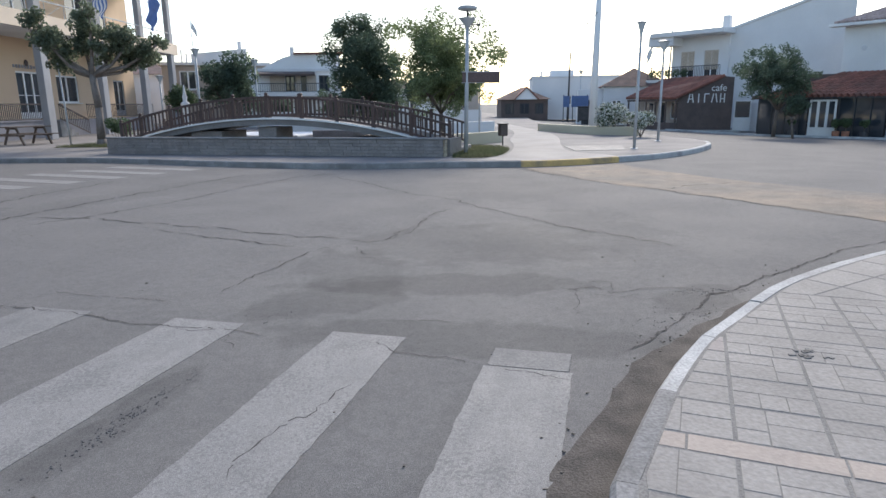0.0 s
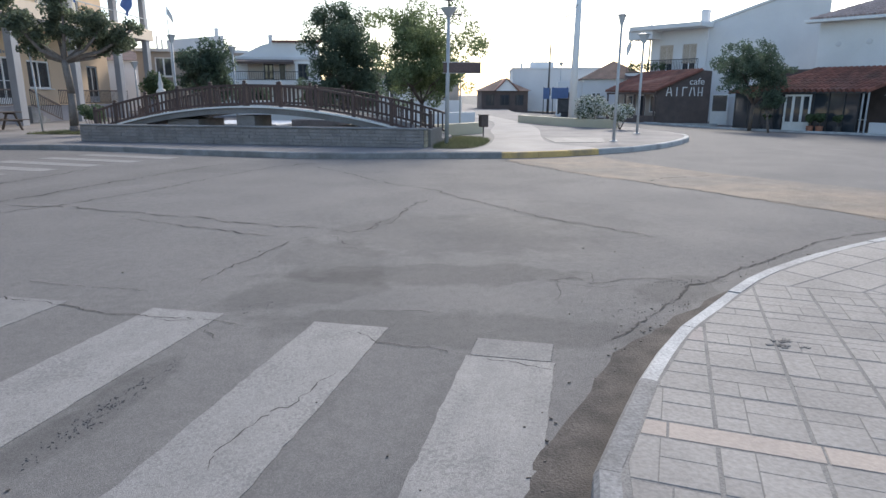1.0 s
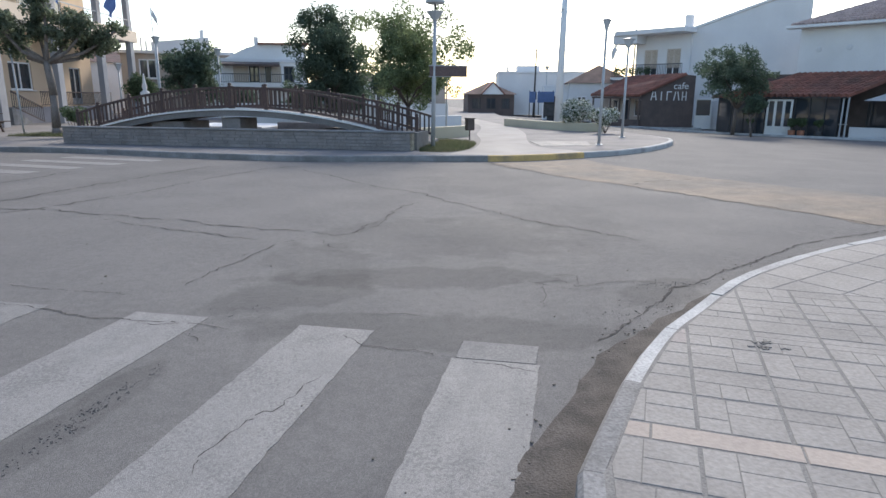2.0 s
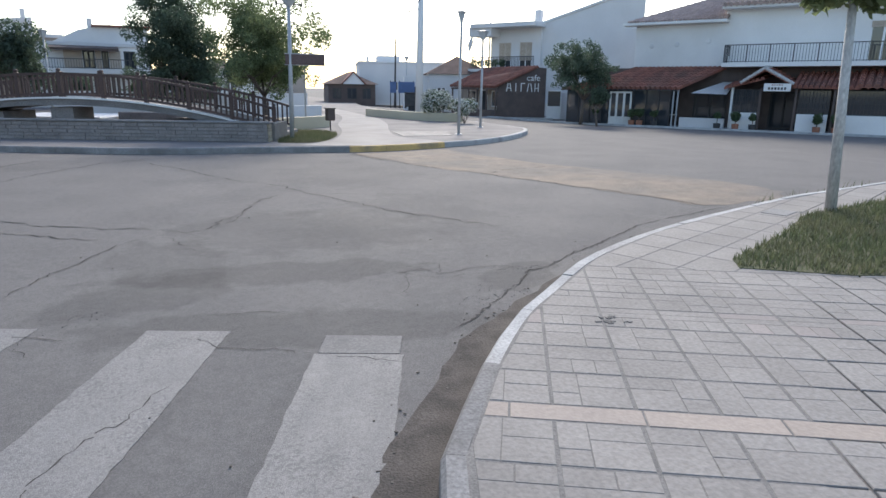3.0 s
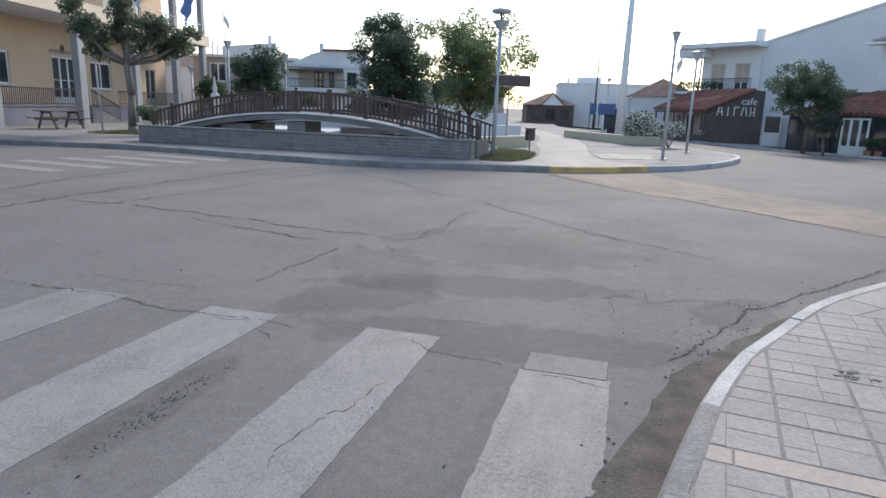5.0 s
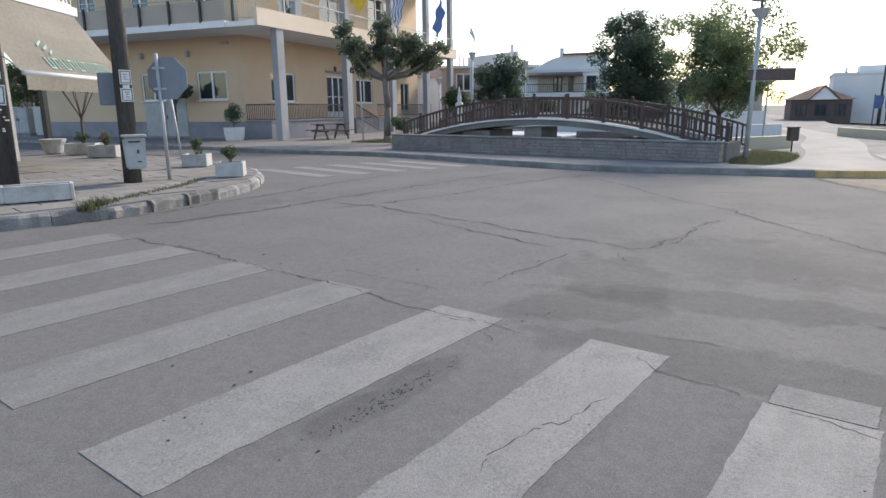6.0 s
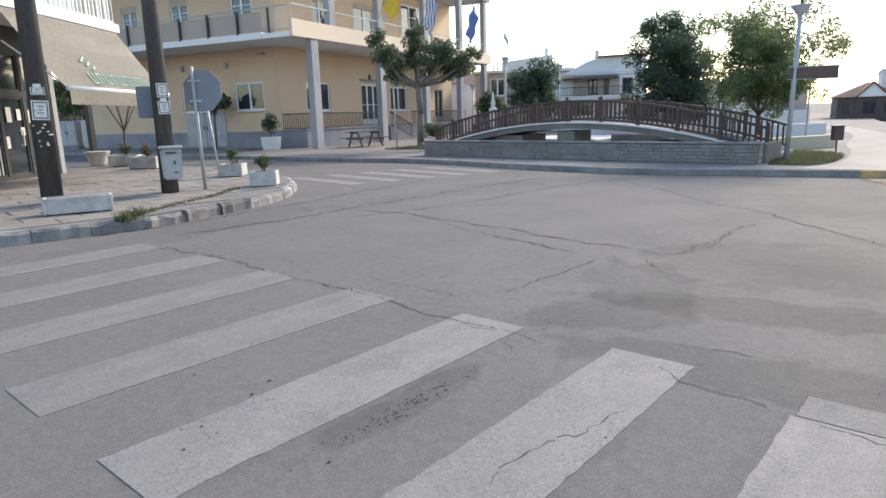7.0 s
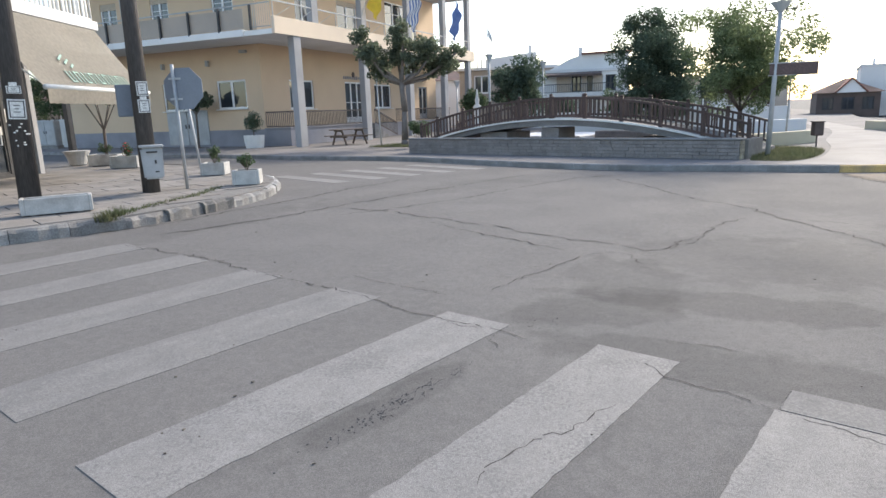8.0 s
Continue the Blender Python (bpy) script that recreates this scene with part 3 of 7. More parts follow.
def window(parent, o, m, leaves=2, frame=None, sill=True, name="window", inset=0.09, bars=0, shutter=0.0, fw=0.09, kick=0.0):
    """A framed window or glazed door set into an opening (x0, x1, z0, z1): frame > panes, sill, shutter."""
    frame = frame or M_ALU
    x0, x1, z0, z1 = o
    bm = bmnew()
    w = (x1 - x0)
    y = inset
    for x in (x0 + fw / 2, x1 - fw / 2):
        box(bm, (x, y, (z0 + z1) / 2), (fw, 0.07, z1 - z0))
    for z in (z0 + fw / 2, z1 - fw / 2):
        box(bm, ((x0 + x1) / 2, y, z), (w - 2 * fw, 0.066, fw))
    for k in range(1, leaves):
        box(bm, (x0 + w * k / leaves, y - 0.003, (z0 + z1) / 2), (fw * 1.3, 0.072, z1 - z0 - 2 * fw))
    for k in range(bars):
        box(bm, ((x0 + x1) / 2, y, z0 + (z1 - z0) * (k + 1) / (bars + 1)), (w - 2 * fw, 0.05, 0.035))
    if kick:
        box(bm, ((x0 + x1) / 2, y + 0.004, z0 + kick / 2), (w - 0.01, 0.05, kick))
    bm.transform(m)
    ob = part(name, bm, frame, parent)
    for k in range(leaves):
        bm = bmnew()
        a, b = x0 + w * k / leaves, x0 + w * (k + 1) / leaves
        box(bm, ((a + b) / 2, y + 0.012, (z0 + z1) / 2), (b - a - 0.02, 0.012, z1 - z0 - 0.02))
        bm.transform(m)
        part("pane", bm, M_GLASS, ob)
    if shutter:
        bm = bmnew()
        n = max(3, int(shutter * (z1 - z0) / 0.06))
        for k in range(n):
            box(bm, ((x0 + x1) / 2, y - 0.045, z1 - shutter * (z1 - z0) * (k + 0.5) / n), (w - 0.05, 0.02, shutter * (z1 - z0) / n * 0.9))
        bm.transform(m)
        part("shutter", bm, M_BLIND, ob, "cream roller shutter, partly lowered")
    if sill:
        bm = bmnew()
        box(bm, ((x0 + x1) / 2, -0.04, z0 - 0.03), (w + 0.16, 0.2, 0.05), bevel=0.008)
        bm.transform(m)
        part("sill", bm, M_WHITE, ob)
    return ob


def railing(parent, a, b, h, n, m, top=0.05, bar=0.016, name="railing", post_every=0, lower=True, handle=None):
    """A rail of upright bars from a to b (ends of its foot line), as frame > bars."""
    a, b = Vector(a), Vector(b)
    up = Vector((0, 0, h))
    bm = bmnew()
    d = (b - a)
    mid = (a + b) / 2
    ang = math.atan2(d.y, d.x)
    tilt = math.atan2(d.z, math.hypot(d.x, d.y))
    mm = Matrix.Rotation(ang, 4, "Z") @ Matrix.Rotation(-tilt, 4, "Y")
    box(bm, mid + up, (d.length, top, top), m=mm)
    if lower:
        box(bm, mid + Vector((0, 0, 0.06)), (d.length, top * 0.6, top * 0.6), m=mm)
    ob = part(name, bm, handle or m, parent)
    bm = bmnew()
    for k in range(n + 1):
        p = a.lerp(b, k / n)
        thick = bar * (2.6 if post_every and k % post_every == 0 else 1)
        box(bm, p + up / 2, (thick, thick, h - top / 2), m=Matrix.Rotation(ang, 4, "Z"))
        if n <= 20:
            part("bar", bm, m, ob)
            bm = bmnew()
    if n > 20:
        part("bars", bm, m, ob, kind="stuff")
    else:
        bm.free()
    return ob


EAST = Matrix.Rotation(radians(90), 4, "Z")      # turns a wall that faces -y so that it faces +x


# ---- the town hall on the corner ----
def town_hall():
    b = thing("town_hall", (-19.86, 28.2, 0.13), -4.6, "two-storey apricot public building with grey columns and a balcony", "building")
    g = 0.0
    south = [(-3.0, -1.05, 1.95, 3.4), (-6.9, -5.2, 1.95, 3.4), (-2.8, -1.4, 6.5, 7.9), (-7.1, -5.8, 6.5, 7.9), (-11.0, -9.7, 6.5, 7.9)]
    east = [(2.2, 4.35, 1.85, 3.4), (7.6, 9.7, 0.95, 3.42), (11.1, 13.3, 1.8, 3.35), (17.6, 19.0, 0.95, 3.3),
            (3.2, 4.5, 5.85, 8.0), (7.2, 9.4, 5.85, 8.1), (13.0, 17.6, 5.85, 8.8)]
    I = Matrix.Identity(4)
    part("wall", wall_mesh(-15, 0, 0.86, 9.6, 0.3, south, I), M_YELLOW, b)
    e2 = EAST.copy()
    part("wall", wall_mesh(0.3, 20.6, 0.86, 9.6, 0.3, east, e2), M_YELLOW, b)
    bm = bmnew()
    box(bm, (-7.5, 0.15, 0.38), (15.03, 0.33, 0.96))
    part("plinth", bm, M_PLINTH, b, "blue-grey painted plinth")
    bm = bmnew()
    box(bm, (-7.6, 20.45, 4.8), (15, 0.3, 9.6))
    box(bm, (-14.85, 10.3, 4.8), (0.3, 20.0, 9.6))
    part("wall", bm, M_YELLOW, b)
    bm = bmnew()
    box(bm, (-6.2, 9.0, 9.75), (18.8, 24.0, 0.3), bevel=0.03)
    part("roof", bm, M_GREYPL, b)
    # added dark slabs stand in for the shaded rooms behind the windows
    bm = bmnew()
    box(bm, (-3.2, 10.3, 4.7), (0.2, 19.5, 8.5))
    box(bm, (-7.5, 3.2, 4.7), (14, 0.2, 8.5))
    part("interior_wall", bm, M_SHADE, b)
    # balcony round two sides: tall fascia to the east, thin slab to the south
    bm = bmnew()
    box(bm, (1.5, 9.2, 5.2), (3.3, 23.6, 0.22))
    part("balcony_slab", bm, M_WALLWHITE, b)
    bm = bmnew()
    box(bm, (3.1, 9.2, 5.46), (0.16, 23.66, 0.74), bevel=0.01)
    box(bm, (1.53, 20.95, 5.46), (3.0, 0.14, 0.735))
    part("fascia", bm, M_FASCIA, b)
    bm = bmnew()
    box(bm, (-6.8, -1.35, 5.22), (16.4, 2.7, 0.3), bevel=0.015)
    part("balcony_slab", bm, M_WALLWHITE, b)
    # columns
    for y in (-0.98, 5.1, 10.5, 15.8, 20.2):
        bm = bmnew()
        box(bm, (2.95, y, 2.55), (0.34, 0.55, 5.1), bevel=0.015)
        part("column", bm, M_GREYPL, b, "grey painted column")
    for y in (0.6, 5.1, 10.5, 15.8, 20.2):
        bm = bmnew()
        box(bm, (2.95, y, 7.7), (0.32, 0.5, 3.75), bevel=0.015)
        part("column", bm, M_GREYPL, b, "grey painted column")
    # windows and doors
    for i, o in enumerate(south):
        window(b, o, I, 2, shutter=0.0 if i < 2 else 0.25, bars=0 if i < 2 else 1, kick=0)
    window(b, east[0], e2, 2)
    d = window(b, east[1], e2, 3, name="entrance_door", sill=False, bars=1, kick=0.35)
    window(b, east[2], e2, 2)
    window(b, east[3], e2, 2, name="side_door", sill=False, frame=M_GREYPAINT, kick=0.4)
    window(b, east[4], e2, 2, name="balcony_door", sill=False, shutter=0.15)
    window(b, east[5], e2, 2, name="balcony_door", sill=False, shutter=0.12)
    window(b, east[6], e2, 4, name="balcony_glazing", sill=False, bars=3)
    for k in range(9):
        bm = bmnew()
        box(bm, (0.03, 7.5 + 0.24 * k, 3.66), (0.02, 0.15, random.uniform(0.12, 0.2)))
        part("sign_letter", bm, M_PLINTH, b, "small metal letter bar over the door")
    bm = bmnew()
    lathe(bm, [(0.05, -0.16), (0.15, -0.08), (0.17, 0.02), (0.1, 0.12), (0.0001, 0.16)], 12)
    bm.transform(Matrix.Translation((0.04, 8.55, 3.86)) @ Matrix.Rotation(radians(90), 4, "Y") @ Matrix.Diagonal((1, 1, 0.15, 1)))
    part("emblem", bm, M_BROWN, b, smooth=True)
    for x in (-0.95, -3.4, -6.6):
        bm = bmnew()
        box(bm, (x, -0.1, 4.75 if x > -2 else 4.3), (0.42 if x > -2 else 0.16, 0.2, 0.14 if x > -2 else 0.3), bevel=0.02)
        part("flood_light", bm, M_GREYPAINT, b)
    # south face: grey service doors
    bm = bmnew()
    for x in (-6.05, -4.55):
        box(bm, (x, -0.02, 1.02), (1.45, 0.06, 1.85), bevel=0.01)
    part("service_door", bm, M_GREYPAINT, b, "grey metal double doors")
    for x in (-5.42, -5.18):
        bm = bmnew()
        box(bm, (x, -0.075, 1.1), (0.03, 0.05, 0.22))
        part("handle", bm, M_IRON, b)
    # porch with its rail and steps
    bm = bmnew()
    box(bm, (0.78, 3.85, 0.42), (1.56, 7.7, 0.86))
    box(bm, (0.75, 14.2, 0.42), (1.5, 11.2, 0.855))
    box(bm, (0.78, 3.85, 0.88), (1.66, 7.8, 0.07), bevel=0.01)
    part("porch", bm, M_PLINTH, b, "grey rendered entrance platform")
    bm = bmnew()
    n = 5
    for k in range(n):
        box(bm, (1.1, 7.7 + 0.32 * (k + 0.5), 0.5 * (0.86 - 0.17 * (k + 0.0)) * 1.0), (1.6, 0.32, 0.86 - 0.17 * k), bevel=0.008)
    part("steps", bm, M_KERBG, b)
    railing(b, (0.05, 0.05, 0.92), (1.5, 0.05, 0.92), 0.78, 12, M_IRON, top=0.07, bar=0.024, handle=M_BROWN)
    railing(b, (1.5, 0.05, 0.92), (1.5, 7.6, 0.92), 0.78, 54, M_IRON, top=0.07, bar=0.024, handle=M_BROWN)
    railing(b, (1.95, 7.7, 0.9), (1.95, 10.4, 0.05), 0.8, 16, M_IRON, top=0.07, bar=0.024, handle=M_BROWN)
    railing(b, (1.5, 11.2, 0.92), (1.5, 19.8, 0.92), 0.78, 50, M_IRON, top=0.07, bar=0.024, handle=M_BROWN)
    # balcony rails
    m1 = M_GREYPAINT
    railing(b, (-14.8, -2.66, 5.3), (1.9, -2.66, 5.3), 1.1, 9, M_IRON, bar=0.035, lower=False, post_every=1, handle=m1)
    railing(b, (1.9, -2.6, 5.37), (2.95, -2.6, 5.37), 1.05, 9, m1, bar=0.014)
    railing(b, (3.05, -2.5, 5.8), (3.05, 20.6, 5.8), 0.7, 14, m1, top=0.06, bar=0.03, lower=False)
    bm = bmnew()
    for k in range(14):
        y = -2.5 + 23.1 * k / 14
        rod(bm, (3.05, y + 0.2, 5.85), (3.05, y + 1.3, 6.4), 0.012, seg=5)
    part("brace", bm, m1, b)
    bm = bmnew()
    box(bm, (-6.6, -2.57, 5.85), (16.0, 0.012, 0.85))
    part("balcony_panel", bm, M_WALLTAN, b, "plain tan panels behind the balcony rail")
    # flags on slanted staffs
    for y, mat_, wid in ((4.8, M_FLAGY, 1.3), (9.3, M_FLAGB, 1.5), (15.6, M_FLAGB, 1.5)):
        bm = bmnew()
        rod(bm, (3.15, y, 6.6), (4.2, y, 8.9), 0.022, 0.018)
        st = part("flag_staff", bm, M_GALV, b)
        cloth = bmnew()
        cols, rows_ = 12, 10
        grid = [[cloth.verts.new((4.1 - 0.05 * i + 0.05 * math.sin(i * 0.9 + j), y + 0.09 * math.sin(i * 1.1 + j * 0.7) + 0.11 * j,
                                  8.7 - wid * 0.115 * i - 0.09 * j * (1 - 0.3 * i / cols))) for j in range(rows_)] for i in range(cols)]
        for i in range(cols - 1):
            for j in range(rows_ - 1):
                cloth.faces.new((grid[i][j], grid[i + 1][j], grid[i + 1][j + 1], grid[i][j + 1])).material_index = j % 2 if y == 9.3 else 0
        ob = part("flag_cloth", cloth, mat_, st, smooth=True)
        ob.data.materials.append(M_FLAGW)
    return b


town_hall()


# ---- shop on the near left corner ----
def corner_shop():
    b = thing("corner_shop", (-16.16, 15.2, 0.0), 20, "corner shop with dark glass front, cream awning and balcony", "building")
    FX = -1.95                               # the glass front; the balcony's edge is at 0
    glass = [(a, c, z0 + 0.2, z1 + 0.2) for a, c in ((-9.6, -8.3), (-8.2, -6.9), (-6.8, -5.5), (-5.4, -4.1), (-4.0, -3.0), (-2.9, -1.98), (-1.88, -1.12)) for z0, z1 in ((0.1, 2.2), (2.34, 3.35))]
    up = [(-9.0, -7.5, 4.55, 6.8), (-4.6, -3.2, 4.55, 6.8)]
    front = Matrix.Translation((FX, 0, 0)) @ EAST
    part("wall", wall_mesh(-12, -1.0, 0, 4.25, 0.15, glass, front), M_DARKFRAME, b, "dark metal shop front")
    rear = Matrix.Translation((-3.2, 0, 0)) @ EAST
    part("wall", wall_mesh(-12, -0.8, 4.5, 8.0, 0.3, up, rear), M_WALLGREY, b)
    for c, size in (((-6.3, -0.95, 2.12), (8.4, 0.28, 4.24)), ((-7.0, -0.95, 6.25), (7.0, 0.28, 3.5)), ((-10.6, -6.5, 4.0), (0.3, 10.8, 8.0)), ((-6.5, -11.85, 4.0), (7.8, 0.3, 8.0))):
        bm = bmnew()
        box(bm, c, size)
        part("wall", bm, M_WALLTAN, b)
    bm = bmnew()
    box(bm, (-6.9, -6.4, 8.1), (8.0, 11.8, 0.25), bevel=0.02)
    part("roof", bm, M_WALLGREY, b)
    # dark sheet behind the shop front, its colour standing for the unlit inside
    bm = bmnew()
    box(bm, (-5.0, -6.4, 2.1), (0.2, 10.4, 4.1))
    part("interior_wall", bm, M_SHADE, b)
    for o in glass:
        window(b, o, front, 1, frame=M_DARKFRAME, sill=False, name="shop_window", inset=0.06, fw=0.06)
    for o in up:
        window(b, o, rear, 2, name="balcony_door", sill=False)
    bm = bmnew()
    box(bm, (FX + 0.04, -0.9, 2.12), (0.3, 0.22, 4.24), bevel=0.01)
    part("pillar", bm, M_GREYPL, b, "grey corner pillar")
    bm = bmnew()
    rod(bm, (FX + 0.1, -2.32, 1.1), (FX + 0.1, -2.32, 1.5), 0.02)
    rod(bm, (FX, -2.32, 1.1), (FX + 0.1, -2.32, 1.1), 0.016)
    rod(bm, (FX, -2.32, 1.5), (FX + 0.1, -2.32, 1.5), 0.016)
    part("handle", bm, M_ALU, b)
    for y, z, w, h in ((-2.82, 1.02, 0.24, 0.32), (-2.1, 1.3, 0.2, 0.22), (-2.6, 1.75, 0.2, 0.4), (-1.75, 1.7, 0.14, 0.36), (-2.2, 1.75, 0.16, 0.3), (-3.4, 1.4, 0.2, 0.3)):
        bm = bmnew()
        box(bm, (FX - 0.035, y, z + 0.18), (0.012, w, h))
        part("notice", bm, M_PAPER, b)
    for k in range(7):
        bm = bmnew()
        box(bm, (FX - 0.038, -3.9 + 0.125 * k, 0.9), (0.008, 0.06, 1.15))
        part("blind_slat", bm, M_GREYPAINT, b)
    # balcony over the shop front
    bm = bmnew()
    box(bm, (-1.6, -6.0, 4.375), (3.2, 12.0, 0.25), bevel=0.01)
    part("balcony_slab", bm, M_WALLGREY, b)
    railing(b, (-0.12, -12, 4.5), (-0.12, -0.12, 4.5), 0.95, 60, M_WHITE, top=0.06, bar=0.045)
    railing(b, (-3.1, -0.12, 4.5), (-0.12, -0.12, 4.5), 0.95, 16, M_WHITE, top=0.06, bar=0.045)
    # awning
    y0, y1, out, z0, z1 = -5.3, -0.3, 1.32, 4.22, 2.42
    bm = bmnew()
    prev = (bm.verts.new((0.03, y0, z0)), bm.verts.new((0.03, y1, z0)))
    n = 10
    for k in range(1, n + 1):
        t = k / n
        z = z0 + (z1 - z0) * t - 0.04 * math.sin(math.pi * t)
        cur = (bm.verts.new((0.03 + out * t, y0, z)), bm.verts.new((0.03 + out * t, y1, z)))
        bm.faces.new((prev[0], cur[0], cur[1], prev[1]))
        prev = cur
    bmesh.ops.solidify(bm, geom=bm.faces[:], thickness=0.012)
    aw = part("awning", bm, M_AWNING, b, "cream canvas awning with faded green print")
    bm = bmnew()
    rod(bm, (out + 0.05, y0, z1), (out + 0.05, y1, z1), 0.06, seg=10)
    part("roller", bm, M_WHITE, aw, smooth=True)
    bm = bmnew()
    m = 36
    lo = [bm.verts.new((out + 0.09 + 0.008 * math.sin(k * 1.9), y0 + (y1 - y0) * k / m, z1 - 0.36 + 0.008 * math.sin(k * 2.6))) for k in range(m + 1)]
    hi = [bm.verts.new((out + 0.09, y0 + (y1 - y0) * k / m, z1 - 0.02)) for k in range(m + 1)]
    for k in range(m):
        bm.faces.new((lo[k], lo[k + 1], hi[k + 1], hi[k]))
    bmesh.ops.solidify(bm, geom=bm.faces[:], thickness=0.008)
    part("valance", bm, M_AWNING, aw)
    # printed bars of lettering on the slope
    run = math.hypot(out, z0 - z1)
    slope = Matrix.Translation((0.03, 0, z0)) @ Matrix.Rotation(math.atan2(z0 - z1, out), 4, "Y")
    for k in range(9):
        bm = bmnew()
        y = -3.9 + 0.33 * k
        box(bm, (run - 0.36, y, 0.012), (0.34, 0.055, 0.008))
        box(bm, (run - 0.36, y + 0.17, 0.012), (0.34, 0.045, 0.008))
        box(bm, (run - 0.36 + 0.145 * (-1) ** k, y + 0.085, 0.0125), (0.05, 0.16, 0.008))
        bm.transform(slope)
        part("print_bar", bm, M_TEAL, aw, "unreadable green lettering")
    bm = bmnew()
    for k in range(3):
        box(bm, (run - 0.95 + 0.12 * k, -3.6 + 0.12 * k, 0.012), (0.06, 0.36 - 0.06 * k, 0.008), m=Matrix.Rotation(0.5, 4, "Z"))
    bm.transform(slope)
    part("emblem", bm, M_TEAL, aw, "faded green emblem")
    for y in (y0 + 0.2, y1 - 0.2):
        bm = bmnew()
        rod(bm, (-0.1, y, 3.5), (out, y, z1), 0.02)
        part("awning_arm", bm, M_ALU, aw)


corner_shop()


# ---- the bridge in the square ----
BR = Matrix.Translation((1.52, 17.96, 0.135)) @ rot2(-19.63)      # x to the wall's east end, y away from the street


def low_wall():
    w = thing("pool_wall", (1.52, 17.96, 0.135), -19.63, "long low wall of grey stone cladding with a pale coping", "wall", kind="structure")
    L = 11.4
    bm = bmnew()
    box(bm, (-L / 2, 0.17, 0.24), (L - 0.06, 0.28, 0.5))
    part("core", bm, M_JOINT, w)
    bm = bmnew()
    box(bm, (-L / 2 + 0.02, 0.17, 0.515), (L + 0.06, 0.4, 0.05), bevel=0.012)
    part("coping", bm, M_KERBG, w, "pale worn coping slab")
    bm = bmnew()
    box(bm, (-0.02, 1.0, 0.24), (0.26, 1.4, 0.5))
    part("core", bm, M_JOINT, w)
    rng = random.Random(5)
    z, row = 0.0, 0
    for hgt in (0.1, 0.085, 0.1, 0.09, 0.105):
        x = -L
        while x < -0.03:
            ln = min(rng.uniform(0.25, 0.75), -0.02 - x)
            bm = bmnew()
            box(bm, (x + ln / 2, 0.02 + rng.uniform(-0.006, 0.006), z + hgt / 2), (ln - 0.012, 0.04, hgt - 0.01), bevel=0.006)
            part("stone", bm, M_STONE, w)
            x += ln
        for k in range(4):
            bm = bmnew()
            box(bm, (0.0, 0.07 + 0.42 * k + 0.2, z + hgt / 2), (0.06, 0.40, hgt - 0.01), bevel=0.006)
            part("stone", bm, M_STONEY, w)
        z += hgt


low_wall()


def arch(s):
    return 0.13 + 0.95 * max(0.0, 1 - ((s - 6.0) / 6.1) ** 2)


def bridge():
    b = thing("footbridge", (1.52, 17.96, 0.135), -19.63, "arched footbridge with grey deck and dark red-brown timber rails", "bridge")
    n = 32
    bm = bmnew()
    top, bot = [], []
    for k in range(n + 1):
        s = -0.05 + 12.1 * k / n
        z = arch(s)
        for lst, y, zz in ((top, 1.05, z), (bot, 1.05, max(-0.1, z - 0.2))):
            lst.append((bm.verts.new((-s, 1.05, zz)), bm.verts.new((-s, 3.4, zz))))
    for k in range(n):
        for a in (top, bot):
            bm.faces.new((a[k][0], a[k][1], a[k + 1][1], a[k + 1][0]))
        for j in (0, 1):
            bm.faces.new((top[k][j], top[k + 1][j], bot[k + 1][j], bot[k][j]))
    for k in (0, n):
        bm.faces.new((top[k][0], top[k][1], bot[k][1], bot[k][0]))
    part("deck", bm, M_DECK, b, "grey concrete arched deck")
    bm = bmnew()
    for k in range(n):
        s0, s1 = -0.05 + 12.1 * k / n, -0.05 + 12.1 * (k + 1) / n
        z0, z1 = arch(s0), arch(s1)
        p = [bm.verts.new(v) for v in ((-s0, 0.98, z0 - 0.02), (-s0, 0.98, z0 + 0.03), (-s1, 0.98, z1 + 0.03), (-s1, 0.98, z1 - 0.02))]
        q = [bm.verts.new((v.co.x, 1.16, v.co.z)) for v in p]
        bm.faces.new(p)
        bm.faces.new(q)
        for j in range(4):
            bm.faces.new((p[j], p[(j + 1) % 4], q[(j + 1) % 4], q[j]))
    part("edge_strip", bm, M_WALLWHITE, b, "pale deck edge")
    bm = bmnew()
    box(bm, (-6.2, 1.75, 0.36), (0.64, 1.1, 0.9))
    part("pier", bm, M_STONE, b)
    bm = bmnew()
    box(bm, (-8.5, 2.0, 0.25), (1.15, 1.5, 0.86))
    part("abutment", bm, M_STONE, b)
    bm = bmnew()
    box(bm, (-2.6, 2.6, 0.2), (1.9, 2.6, 0.55))
    part("abutment", bm, M_STONE, b)
    for y in (1.1, 3.3):
        side = part("rail_beam", _rail(y, 0.66), M_WOODRAIL, b, "dark red-brown timber handrail")
        part("rail_beam", _rail(y, 0.10), M_WOODRAIL, b)
        s_posts = [0.1, 1.3, 2.5, 3.7, 4.9, 6.1, 7.3, 8.5, 9.7, 10.9, 11.7]
        for s in s_posts:
            bm = bmnew()
            z = arch(s)
            box(bm, (-s, y, z + 0.36), (0.11, 0.11, 0.74), bevel=0.012)
            post = part("post", bm, M_WOODRAIL, b)
            bm = bmnew()
            lathe(bm, [(0.02, 0.0), (0.055, 0.015), (0.062, 0.045), (0.04, 0.075), (0.0001, 0.085)], 10, (-s, y, z + 0.73))
            part("finial", bm, M_WOODRAIL, post, smooth=True)
        for s0, s1 in zip(s_posts, s_posts[1:]):
            m = max(2, round((s1 - s0) / 0.15))
            for k in range(1, m):
                s = s0 + (s1 - s0) * k / m
                z = arch(s)
                bm = bmnew()
